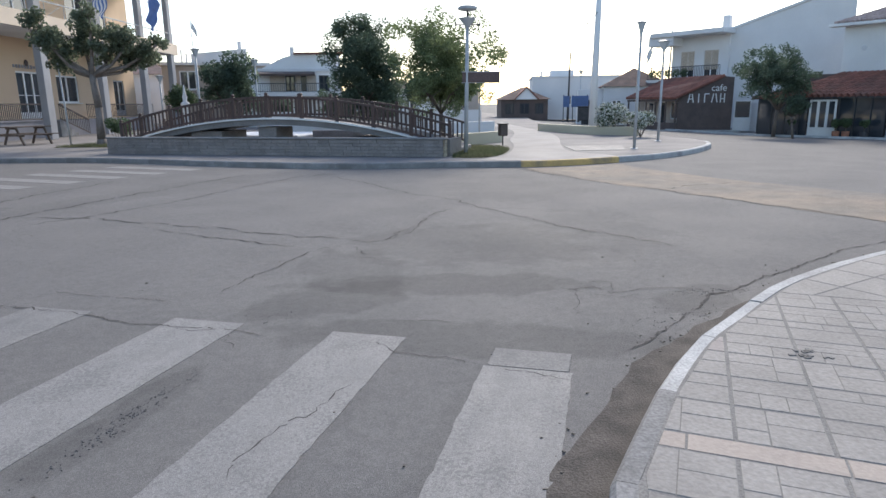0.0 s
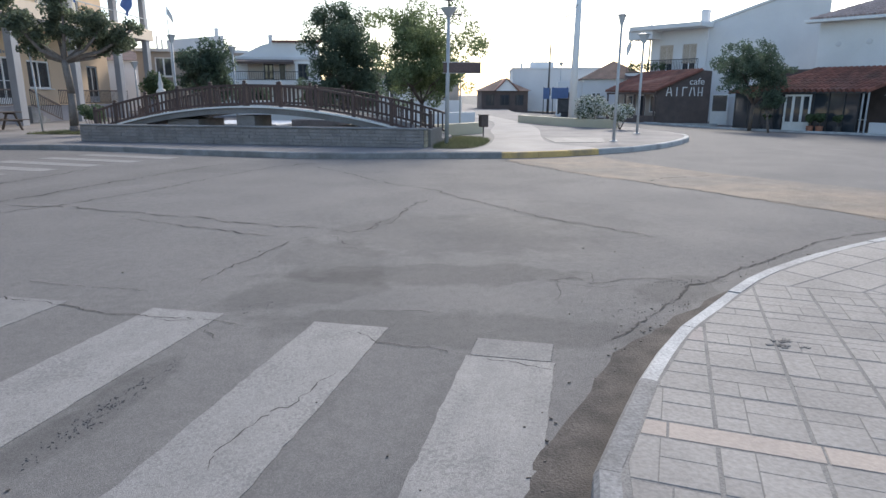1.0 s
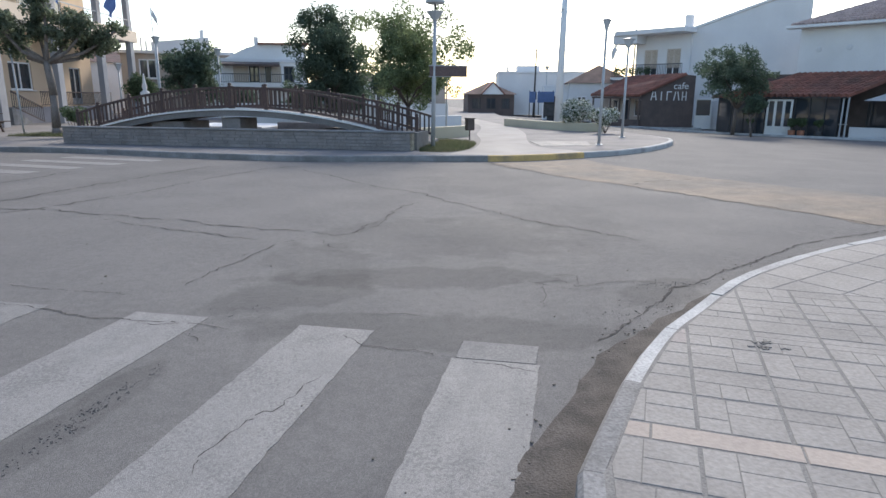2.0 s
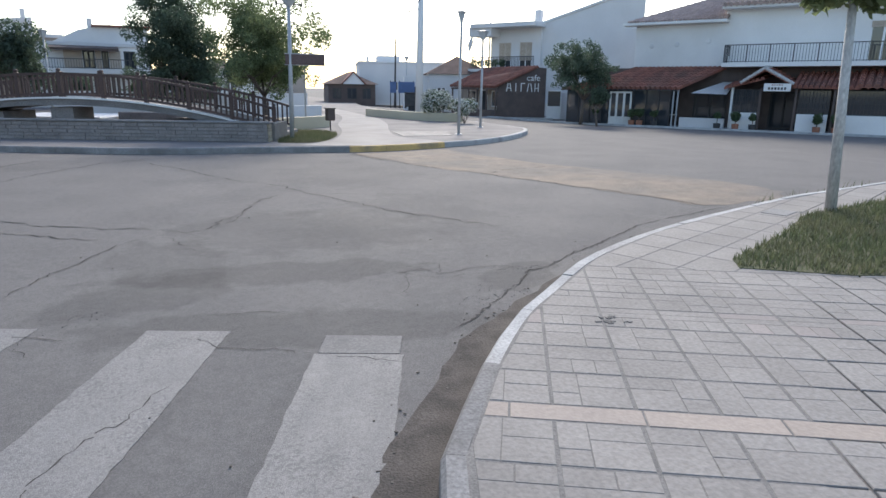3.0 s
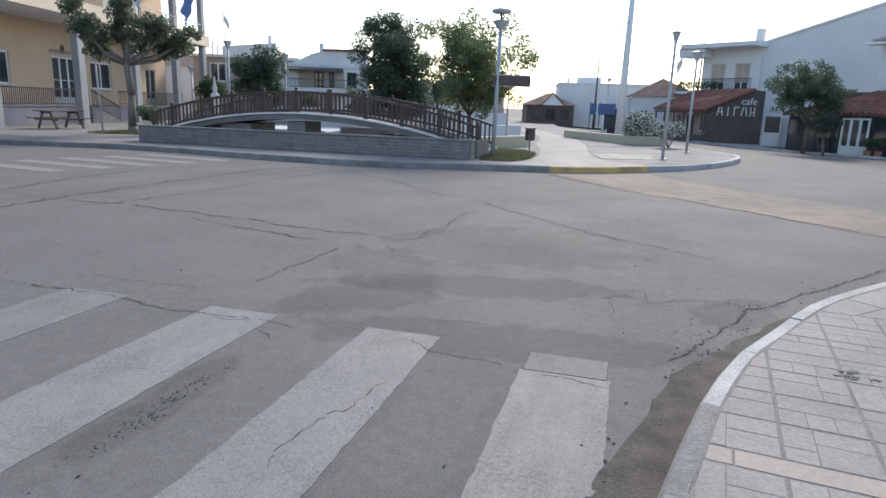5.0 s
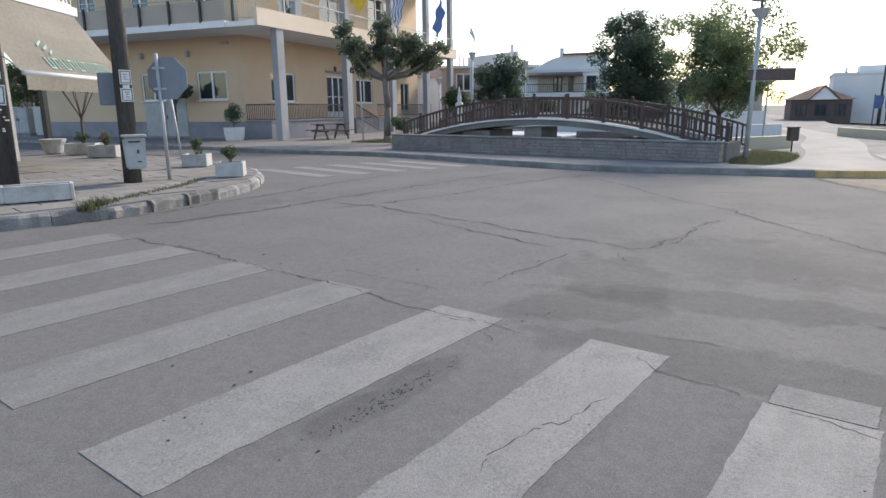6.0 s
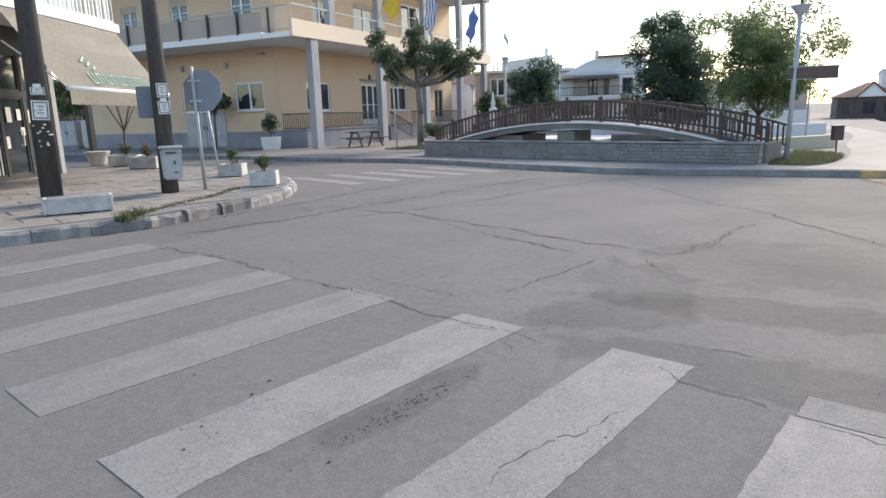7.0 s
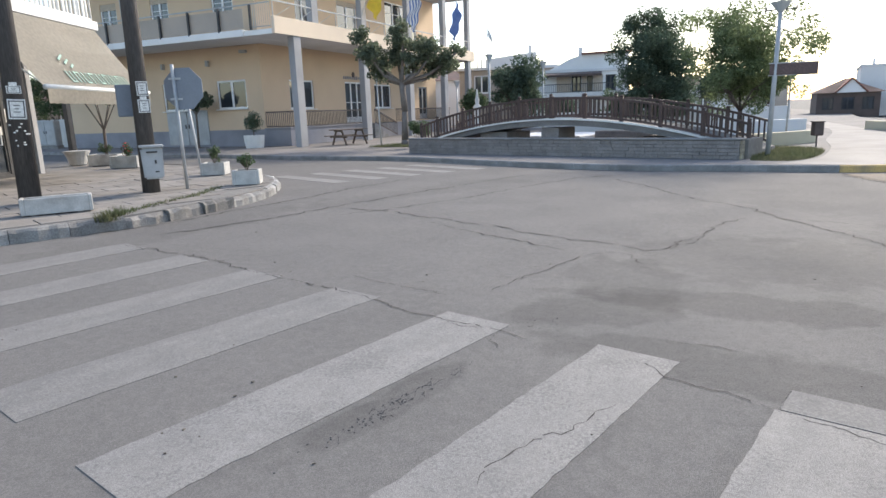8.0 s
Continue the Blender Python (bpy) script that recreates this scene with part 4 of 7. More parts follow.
                box(bm, (-s, y, z + 0.38), (0.05, 0.035, 0.56))
                part("baluster", bm, M_WOODRAIL, b)


def _rail(y, up, w=0.075, h=0.07, n=40):
    bm = bmnew()
    rows = []
    for k in range(n + 1):
        s = 0.05 + 11.7 * k / n
        z = arch(s) + up
        rows.append([bm.verts.new((-s, y + dy, z + dz)) for dy, dz in ((-w / 2, -h / 2), (w / 2, -h / 2), (w / 2, h / 2), (-w / 2, h / 2))])
    for a, c in zip(rows, rows[1:]):
        for j in range(4):
            bm.faces.new((a[j], a[(j + 1) % 4], c[(j + 1) % 4], c[j]))
    bm.faces.new(rows[0])
    bm.faces.new(rows[-1])
    return bm


bridge()

# pale ledge and the thin channel wall seen under the deck
bm = bmnew()
box(bm, (-8.4, 5.4, 0.05), (3.8, 3.2, 0.74), bevel=0.03)
bm.transform(BR)
one("channel_ledge", bm, M_WALLWHITE, "broad pale concrete ledge behind the footbridge", "ledge", kind="structure")
bm = bmnew()
box(bm, (-4.7, 5.0, 0.14), (3.5, 0.22, 0.84), bevel=0.02)
bm.transform(BR)
one("channel_wall", bm, M_STONE, "thin grey channel wall behind the footbridge", "wall", kind="structure")

# path, lawn and beds
bm = bmnew()
prism(bm, smooth_line([(2.2, 16.75), (2.8, 17.5), (3.5, 18.8), (4.4, 22.5), (5.0, 26.5), (6.2, 31.8), (6.9, 37.0), (7.0, 46.0)], 4)
      + smooth_line([(8.6, 46.0), (8.3, 37.6), (8.0, 32.0), (7.2, 27.0), (6.1, 22.5), (5.6, 19.4), (6.3, 17.6), (5.8, 17.0), (4.0, 16.4)], 4), 0.0, 0.142)
one("garden_path", bm, M_CONC, "pale concrete footpath curving through the square", "path", kind="structure")
bm = bmnew()
prism(bm, [(5.75, 19.5), (7.4, 19.55), (8.0, 21.6), (6.0, 21.8)], 0.1, 0.146)
one("crossing_square", bm, M_LINE, "single pale painted bar on the paving", "road marking", kind="structure")


def lawn(name, poly, z, label, n, seed, h=(0.05, 0.13)):
    bm = bmnew()
    prism(bm, poly, z - 0.15, z + 0.006)
    one(name, bm, M_LAWN, label, "lawn", kind="structure")
    rng = random.Random(seed)
    xs, ys = [p[0] for p in poly], [p[1] for p in poly]
    v, f = [], []

    def inside(x, y):
        c = False
        for (x0, y0), (x1, y1) in zip(poly, poly[1:] + poly[:1]):
            if (y0 > y) != (y1 > y) and x < (x1 - x0) * (y - y0) / (y1 - y0) + x0:
                c = not c
        return c
    k = 0
    while k < n:
        x, y = rng.uniform(min(xs) - 0.04, max(xs)), rng.uniform(min(ys) - 0.04, max(ys))
        if not inside(x, y):
            continue
        k += 1
        a, hh, w = rng.uniform(0, 6.28), rng.uniform(*h), rng.uniform(0.004, 0.009)
        lean = rng.uniform(0.2, 0.9) * hh
        dx, dy = math.cos(a), math.sin(a)
        i = len(v)
        v += [(x - dy * w, y + dx * w, z), (x + dy * w, y - dx * w, z), (x + dx * lean, y + dy * lean, z + hh)]
        f.append((i, i + 1, i + 2))
    me = bpy.data.meshes.new("grass")
    me.from_pydata(v, [], f)
    me.materials.append(M_GRASS)
    tagged(new("grass", me), "rough green grass with dry tips", "grass", kind="stuff")


lawn("lawn_corner", smooth_line([(1.75, 17.75), (2.6, 17.6), (3.3, 18.6), (3.9, 21.0), (3.2, 22.3), (1.9, 22.0)], 3)[:-1], 0.14, "small lawn beside the wall's end", 9000, 3)
lawn("lawn_tree", [(-12.9, 25.8), (-10.6, 25.4), (-10.2, 27.0), (-12.2, 27.6)], 0.14, "grass round the foot of the pollarded tree", 4000, 4)
bm = bmnew()
prism(bm, [(2.2, 22.6), (4.4, 24.8), (4.3, 25.2), (2.1, 23.0)], 0.1, 0.55)
one("bed_wall", bm, M_CREAM, "low yellowish garden wall", "wall", kind="structure")
bm = bmnew()
prism(bm, smooth_line([(8.0, 34.5), (8.9, 30.8), (9.8, 29.0), (11.0, 27.9)], 4) + smooth_line([(11.2, 28.25), (10.0, 29.4), (9.25, 31.0), (8.35, 34.6)], 4), 0.1, 0.52)
one("bed_wall", bm, M_CREAM, "low curved cream garden wall", "wall", kind="structure")
bm = bmnew()
prism(bm, [(4.9, 34.5), (-6, 34.0), (-6, 34.4), (4.9, 34.9)], 0.1, 1.3)
prism(bm, [(1.0, 29.5), (5.2, 31.8), (5.1, 32.2), (0.9, 29.9)], 0.1, 0.75)
one("garden_wall", bm, M_WALLGREY, "grey rendered garden walls behind the lawn", "wall", kind="structure")


# ---- street furniture ----
def lantern_lamp(x, y, h, lean=(0, 0), k=1.0, label="grey street lamp with a square glass lantern"):
    p = thing("street_lamp", (x, y, 0.135 + zg(x, y)), 0, label, "street lamp", "street lamps")
    bm = bmnew()
    rod(bm, (0, 0, 0), (lean[0], lean[1], h - 0.5), 0.052, 0.04, 10)
    part("pole", bm, M_GALV, p, smooth=True)
    bm = bmnew()
    rod(bm, (0, 0, 0.002), (0, 0, 0.03), 0.13, 0.12, 10)
    part("base_plate", bm, M_GALV, p)
    c = Vector((lean[0], lean[1], h - 0.5))
    bm = bmnew()
    rod(bm, c, c + Vector((0, 0, 0.1)), 0.045, 0.05, 8)
    rod(bm, c + Vector((0, 0, 0.1)), c + Vector((0, 0, 0.38)), 0.09 * k, 0.24 * k, 4)
    part("lantern", bm, M_GLASSLAMP, p)
    bm = bmnew()
    rod(bm, c + Vector((0, 0, 0.385)), c + Vector((0, 0, 0.41)), 0.3 * k, 0.3 * k, 4)
    rod(bm, c + Vector((0, 0, 0.41)), c + Vector((0, 0, 0.45)), 0.28 * k, 0.04, 4)
    part("cap", bm, M_GREYPAINT, p)
    return p


# the tall lamp at the lawn, with a tray on top, cross arms and a hanging sign
lp = thing("street_lamp", (2.27, 19.0, 0.135), 0, "tall grey lamp post with a double cap and brown sign", "street lamp")
bm = bmnew()
rod(bm, (0, 0, 0), (0.06, 0, 3.75), 0.065, 0.05, 10)
part("pole", bm, M_GALV, lp, smooth=True)
bm = bmnew()
rod(bm, (0.06, 0, 3.62), (0.06, 0, 3.86), 0.07, 0.26, 10)
part("lantern", bm, M_GLASSLAMP, lp)
bm = bmnew()
lathe(bm, [(0.2, 0), (0.28, 0.03), (0.27, 0.1), (0.15, 0.14), (0.05, 0.16)], 14, (0.06, 0, 4.06))
part("tray", bm, M_GREYPAINT, lp)
bm = bmnew()
rod(bm, (0.06, 0, 3.86), (0.06, 0, 4.08), 0.03)
rod(bm, (-0.28, 0, 3.68), (0.42, 0, 3.68), 0.018)
for x in (-0.28, 0.42):
    rod(bm, (x, 0, 3.64), (x, 0, 3.76), 0.02)
part("cross_arm", bm, M_IRON, lp)
bm = bmnew()
box(bm, (0.45, -0.03, 2.22), (1.1, 0.03, 0.28), bevel=0.006)
part("sign_board", bm, M_SIGNBROWN, lp, "plain brown direction board")
bm = bmnew()
for z in (2.07, 2.37):
    rod(bm, (-0.12, -0.01, z), (1.02, -0.01, z), 0.014)
part("sign_frame", bm, M_GREYPAINT, lp)

lantern_lamp(7.8, 19.95, 3.95, (0.03, 0), 0.55)
lantern_lamp(10.25, 23.9, 3.75, (0.02, 0), 0.9)
for az, d, h in ((-18.6, 38.0, 3.2), (-15.73, 33.0, 4.2), (-11.15, 36.0, 3.95)):
    x, y = polar(az, d)
    lantern_lamp(x, y, h, k=0.8)
x, y = polar(16.57, 58)
lantern_lamp(x, y, 4.5, k=0.9, label="distant grey street lamp with a glass lantern")


def bin_post(x, y):
    b = thing("litter_bin", (x, y, 0.135), 15, "small brown litter bin on a post", "litter bin")
    bm = bmnew()
    rod(bm, (0, 0, 0), (0, 0, 0.4), 0.025)
    part("post", bm, M_IRON, b)
    bm = bmnew()
    box(bm, (0, 0, 0.55), (0.3, 0.24, 0.42), bevel=0.03)
    part("body", bm, M_BROWN, b)
    bm = bmnew()
    box(bm, (0, 0, 0.765), (0.34, 0.28, 0.03), bevel=0.01)
    part("lid", bm, M_IRON, b)


bin_post(4.03, 22.7)
pp = thing("sign_post", (3.4, 24.3, 0.135), 0, "thin grey metal post in the garden", "post")
bm = bmnew()
rod(bm, (0, 0, 0), (0.02, 0, 2.2), 0.03)
part("pole", bm, M_GALV, pp, smooth=True)
pp = thing("sign_post", (-12.66, 26.7, 0.14), 0, "thin grey metal post by the pollarded tree", "post")
bm = bmnew()
rod(bm, (0, 0, 0), (-0.08, 0, 3.2), 0.035)
part("pole", bm, M_GALV, pp, smooth=True)


def picnic_table(x, y, rz):
    t = thing("picnic_table", (x, y, 0.135), rz, "dark weathered timber picnic table with benches", "picnic table")
    for k in range(5):
        bm = bmnew()
        box(bm, (0, -0.3 + 0.15 * k, 0.74), (1.8, 0.14, 0.04), bevel=0.005)
        part("board", bm, M_TABLE, t)
    for s in (-1, 1):
        for k in range(2):
            bm = bmnew()
            box(bm, (0, s * (0.62 + 0.14 * k), 0.44), (1.8, 0.13, 0.04), bevel=0.005)
            part("bench_board", bm, M_TABLE, t)
    for xx in (-0.6, 0.6):
        bm = bmnew()
        box(bm, (xx, 0, 0.4), (0.05, 1.5, 0.09))
        box(bm, (xx, 0, 0.69), (0.05, 0.7, 0.09))
        part("beam", bm, M_TABLE, t)
        for s in (-1, 1):
            bm = bmnew()
            box(bm, (xx + 0.045, s * 0.42, 0.36), (0.045, 0.1, 0.83), m=Matrix.Rotation(s * 0.5, 4, "X"))
            part("leg", bm, M_TABLE, t)


picnic_table(-15.3, 28.55, 62)


# ---- plants ----
def leaf_cloud(blobs, count, size, seed, squash=0.6):
    """Many small leaf quads spread over the shells of overlapping blobs (x, y, z, rx, ry, rz)."""
    rng = np.random.RandomState(seed)
    vol = np.array([b[3] * b[4] * b[5] for b in blobs]) ** 0.7
    pick = rng.choice(len(blobs), count, p=vol / vol.sum())
    B = np.array(blobs)[pick]
    d = rng.normal(size=(count, 3))
    d /= np.linalg.norm(d, axis=1)[:, None]
    r = rng.uniform(0.35, 1.0, (count, 1)) ** 0.5 * (1 + 0.12 * np.sin(7 * d[:, :1] + 5 * d[:, 1:2]))
    c = B[:, :3] + d * r * B[:, 3:]
    n = d + rng.normal(scale=0.7, size=(count, 3)) + (0, 0, 0.3)
    n /= np.linalg.norm(n, axis=1)[:, None]
    t = np.cross(n, rng.normal(size=(count, 3)))
    t /= np.linalg.norm(t, axis=1)[:, None]
    u = np.cross(n, t)
    s = size * rng.uniform(0.6, 1.35, (count, 1))
    v = np.stack([c - t * s, c - u * s * squash * 0.8 + n * s * 0.15, c + t * s, c + u * s * squash * 0.8 + n * s * 0.15], 1).reshape(-1, 3)
    me = bpy.data.meshes.new("crown")
    me.from_pydata(v.tolist(), [], [(4 * k, 4 * k + 1, 4 * k + 2, 4 * k + 3) for k in range(count)])
    return me


def crown_part(parent, blobs, count, size, seed, material, name="crown", squash=0.6):
    me = leaf_cloud(blobs, count, size, seed, squash)
    me.materials.append(material)
    ob = new(name, me)
    ob.parent = parent
    return ob


def random_blobs(rng, c, r, n, rb):
    out = []
    for _ in range(n):
        d = Vector((rng.gauss(0, 1), rng.gauss(0, 1), rng.gauss(0, 1))).normalized()
        f = rng.uniform(0.15, 1.0)
        k = rng.uniform(*rb)
        out.append((c[0] + d.x * r[0] * f, c[1] + d.y * r[1] * f, c[2] + d.z * r[2] * f, k, k, k * 0.85))
    return out


def tree(x, y, trunk_h, c_h, r, material, label, seed, leaves=9000, size=0.09, blobs=34, rb=(0.35, 0.8), thick=0.12, z=0.135, skirt=()):
    t = thing("tree", (x, y, z + zg(x, y)), seed * 37 % 360, label, "tree")
    rng = random.Random(seed)
    bm = bmnew()
    p = Vector((0, 0, -0.05))
    q = Vector((rng.uniform(-0.1, 0.1), rng.uniform(-0.1, 0.1), trunk_h))
    rod(bm, p, q, thick, thick * 0.75, 10)
    for k in range(7):
        a = 6.28 * k / 7 + rng.uniform(-0.3, 0.3)
        e = q + Vector((math.cos(a) * r[0] * 0.6, math.sin(a) * r[1] * 0.6, rng.uniform(0.3, 0.9) * (c_h - trunk_h)))
        mid = q.lerp(e, 0.5) + Vector((0, 0, 0.15))
        rod(bm, q - Vector((0, 0, 0.1)), mid, thick * 0.5, thick * 0.32, 7)
        rod(bm, mid, e, thick * 0.32, thick * 0.12, 6)
        for _ in range(2):
            rod(bm, mid, e + Vector((rng.uniform(-1, 1) * r[0] * 0.4, rng.uniform(-1, 1) * r[1] * 0.4, rng.uniform(-0.2, 0.6))), thick * 0.2, thick * 0.06, 5)
    part("trunk", bm, M_BARK, t, smooth=True)
    cloud = random_blobs(rng, (0, 0, c_h), r, blobs, rb)
    for sx, sy, sz, sr, n in skirt:         # lower boughs
        cloud += random_blobs(rng, (sx, sy, sz), (sr, sr, sr * 0.7), n, rb)
    crown_part(t, cloud, leaves, size, seed, material)
    return t


# rounded dark tree and lighter tree beside the bridge
x, y = polar(-2.1, 33.0)
tree(x, y, 1.2, 3.75, (1.75, 1.75, 2.25), M_LEAFDARK, "dense dark green tree with a tall rounded crown", 11, 52000, 0.062, 130, (0.22, 0.55), 0.16,
     skirt=((0.3, 0.3, 1.9, 1.7, 46), (0.6, -1.0, 1.6, 1.4, 26), (-1.0, 0.6, 1.6, 1.4, 26)))
tree(1.8, 21.9, 1.25, 3.05, (2.25, 2.1, 1.7), M_LEAFLIGHT, "airy light green tree with a forked trunk", 12, 36000, 0.046, 150, (0.16, 0.45), 0.08,
     skirt=((0.8, 0.2, 2.0, 1.2, 22), (-0.7, -0.6, 1.95, 1.2, 22)))
x, y = polar(-13.2, 37.0)
tree(x, y, 0.8, 2.7, (1.5, 1.4, 1.5), M_LEAFDARK, "dark green tree behind the footbridge", 13, 14000, 0.085, 40, (0.4, 0.7))
for i, (az, d, hh, rr) in enumerate(((-17.2, 44, 2.1, 0.8), (-9.5, 42, 1.3, 0.9), (-4.8, 42, 1.2, 1.0), (2.2, 45, 2.6, 1.1), (6.2, 40, 2.6, 1.0))):
    x, y = polar(az, d)
    tree(x, y, 0.6, hh, (rr, rr, hh * 0.42), M_LEAFDARK if i % 2 else M_LEAFSHRUB, "small dark garden tree in the square", 20 + i, 5000, 0.085, 24, (0.3, 0.55), 0.07)


def mulberry(x, y):
    """A pollarded tree: stout trunk, bare crooked limbs, tufts of large leaves at the ends."""
    t = thing("tree", (x, y, 0.14), 0, "pollarded mulberry with bare limbs and leafy tufts", "tree")
    rng = random.Random(8)
    bm = bmnew()
    rod(bm, (0, 0, -0.05), (-0.02, 0, 0.25), 0.23, 0.17, 12)
    rod(bm, (-0.02, 0, 0.25), (0.03, 0.0, 1.5), 0.16, 0.135, 12)
    rod(bm, (0.03, 0.0, 1.49), (-0.06, 0.0, 2.75), 0.14, 0.13, 12)
    tips = []
    for dx, dy, dz in ((-1.9, 0.3, 2.2), (-1.2, -0.6, 1.5), (-1.4, 0.7, 1.0), (-0.35, 0.5, 1.9), (0.3, -0.4, 2.3), (0.9, 0.5, 1.8), (1.5, -0.3, 1.5), (2.3, 0.2, 1.35), (1.7, 0.6, 0.95)):
        a = Vector((-0.06, 0, 2.6 + 0.05 * abs(dx)))
        e = a + Vector((dx * 1.12, dy * 1.2, dz * 1.2 - 0.4))
        m1 = a.lerp(e, 0.4) + Vector((dx * 0.12, dy * 0.12, -0.14))
        m2 = a.lerp(e, 0.75) + Vector((rng.uniform(-0.1, 0.1), rng.uniform(-0.1, 0.1), -0.1))
        rod(bm, a, m1, 0.09, 0.062, 8)
        rod(bm, m1, m2, 0.062, 0.048, 8)
        rod(bm, m2, e, 0.048, 0.05, 8)
        tips += [e] + [m1.lerp(e, f) + Vector((rng.uniform(-0.35, 0.35), rng.uniform(-0.35, 0.35), rng.uniform(-0.05, 0.3))) for f in (0.12, 0.3, 0.42, 0.52, 0.62, 0.72, 0.82, 0.92)]
    part("trunk", bm, M_MULBARK, t, smooth=True)
    blobs = []
    for e in tips:
        for _ in range(4):
            k = rng.uniform(0.13, 0.26)
            blobs.append((e.x + rng.uniform(-0.26, 0.26), e.y + rng.uniform(-0.26, 0.26), e.z + rng.uniform(-0.2, 0.25), k, k, k * 0.9))
    crown_part(t, blobs, 15000, 0.06, 31, M_LEAFPLANE, squash=0.9)


mulberry(-11.45, 26.7)


def shrub(x, y, z, r, h, label, seed, leaves=900, size=0.035, material=None, flower=None, name="shrub", category="shrub"):
    t = thing(name, (x, y, z), 0, label, category)
    rng = random.Random(seed)
    bm = bmnew()
    for k in range(5):
        a = 6.28 * k / 5
        rod(bm, (0, 0, -0.02), (math.cos(a) * r * 0.5, math.sin(a) * r * 0.5, h * 0.6), 0.012 + r * 0.01, 0.006, 5)
    part("stems", bm, M_BARK, t)
    bl = random_blobs(rng, (0, 0, h * 0.58), (r * 0.7, r * 0.7, h * 0.33), 14, (r * 0.28, r * 0.45))
    crown_part(t, bl, leaves, size, seed, material or M_LEAFSHRUB, name="leaves")
    if flower:
        bl = [(b[0], b[1], b[2], b[3] * 1.08, b[4] * 1.08, b[5] * 1.08) for b in bl]
        crown_part(t, bl, int(leaves * 0.75), size * 0.9, seed + 1, flower, name="blossom", squash=1.0)
    return t


shrub(10.25, 29.2, 0.13, 1.0, 1.5, "rounded shrub thick with white blossom", 41, 5000, 0.045, flower=M_FLOWER)
shrub(10.75, 26.9, 0.13, 0.75, 1.15, "round green shrub with pale flowers", 43, 4000, 0.045, flower=M_FLOWER)
shrub(-10.1, 25.0, 0.13, 0.6, 1.25, "dark reddish-green shrub at the end of the footbridge", 44, 2600, 0.045)


# ---- left corner pavement and its furniture ----
LEFT_TOP = 0.21
LEFT_KERB = smooth_line([(-24.0, -14.0), (-15.5, -2.5), (-12.0, 1.5), (-8.91, 5.58), (-8.1, 6.9), (-7.78, 7.5), (-7.6, 8.55), (-7.56, 10.1), (-7.94, 11.5), (-9.2, 13.3), (-13.0, 15.9), (-17.6, 17.3),
                         (-23.6, 18.6), (-34.0, 21.5), (-60.0, 29.0)])


def left_pavement():
    inner = offset(LEFT_KERB, 0.13)
    bm = bmnew()
    prism(bm, inner + [(-60.0, -14.0)], -0.2, LEFT_TOP - 0.015)
    pv = one("pavement_left", bm, M_JOINT, "corner pavement of pale flagstones with grassy joints", "pavement", kind="structure")
    kerb("kerb_left", LEFT_KERB, 0.14, LEFT_TOP, lambda i, x, y: M_KERBOLD if (y < 6.95 or 9.9 < y < 13.6) and x > -13 else M_KERBROCK,
         "old kerb, partly limewashed, partly bare grey stone", 0.75, worn=0.045)
    # flagstones
    rng = random.Random(9)
    a = radians(63)
    ex, ey = Vector((math.cos(a), math.sin(a))), Vector((math.sin(a), -math.cos(a)))
    me_cache = {}
    count = 0
    joined_v, joined_f = [], []
    for i in range(-14, 26):
        for j in range(-34, 4):
            c = ex * (i * 0.8 + (0.4 if j % 2 else 0)) + ey * (j * 0.56) + Vector((-3.0, 2.0))
            if c.x < -21 or c.y < -2 or c.y > 17.5:
                continue
            pts = [c + ex * sx + ey * sy for sx, sy in ((-0.39, -0.27), (0.39, -0.27), (0.39, 0.27), (-0.39, 0.27))]
            if not all(_left_of(LEFT_KERB, p, 0.15) for p in pts):
                continue
            if c.x < -17.6 and c.y < 15.5:
                continue
            tilt = rng.uniform(-0.006, 0.006)
            if c.x > -13.5 and count < 230:
                if "m" not in me_cache:
                    bm = bmnew()
                    box(bm, (0, 0, 0), (0.785, 0.545, 0.03), bevel=0.006)
                    me_cache["m"] = finish(bm, "flagstone", M_FLAG)
                ob = new("flagstone", me_cache["m"])
                ob.parent = pv
                ob.matrix_basis = Matrix.Translation((c.x, c.y, LEFT_TOP - 0.016 + tilt)) @ Matrix.Rotation(a + rng.uniform(-0.01, 0.01), 4, "Z") @ Matrix.Rotation(tilt, 4, "X")
                count += 1
            else:
                k = len(joined_v)
                joined_v += [(p.x, p.y, LEFT_TOP - 0.003 + tilt) for p in pts]
                joined_f.append((k, k + 1, k + 2, k + 3))
    me = bpy.data.meshes.new("flagstones")
    me.from_pydata(joined_v, [], joined_f)
    me.materials.append(M_FLAG)
    ob = new("flagstones", me)
    ob.parent = pv
    tagged(ob, kind="stuff")


def _left_of(line, p, d):
    """Whether p lies more than d to the left of the nearest stretch of a line."""
    best, side = 1e9, 0
    for (x0, y0), (x1, y1) in zip(line, line[1:]):
        ux, uy = x1 - x0, y1 - y0
        h = ux * ux + uy * uy
        t = max(0, min(1, ((p[0] - x0) * ux + (p[1] - y0) * uy) / h)) if h else 0
        qx, qy = x0 + ux * t, y0 + uy * t
        r = math.hypot(p[0] - qx, p[1] - qy)
        if r < best:
            best, side = r, (ux * (p[1] - y0) - uy * (p[0] - x0))
    return side > 0 and best > d


M_FLAG = mat("pale_flagstone", (0.255, 0.236, 0.217), (0.20, 0.186, 0.172), rough=0.88, scale=1.8, fine=45, bump=0.4, dirt=(0.19, 0.165, 0.14), dirt_amount=0.6, piece=0.12, fine_amount=0.12)
left_pavement()


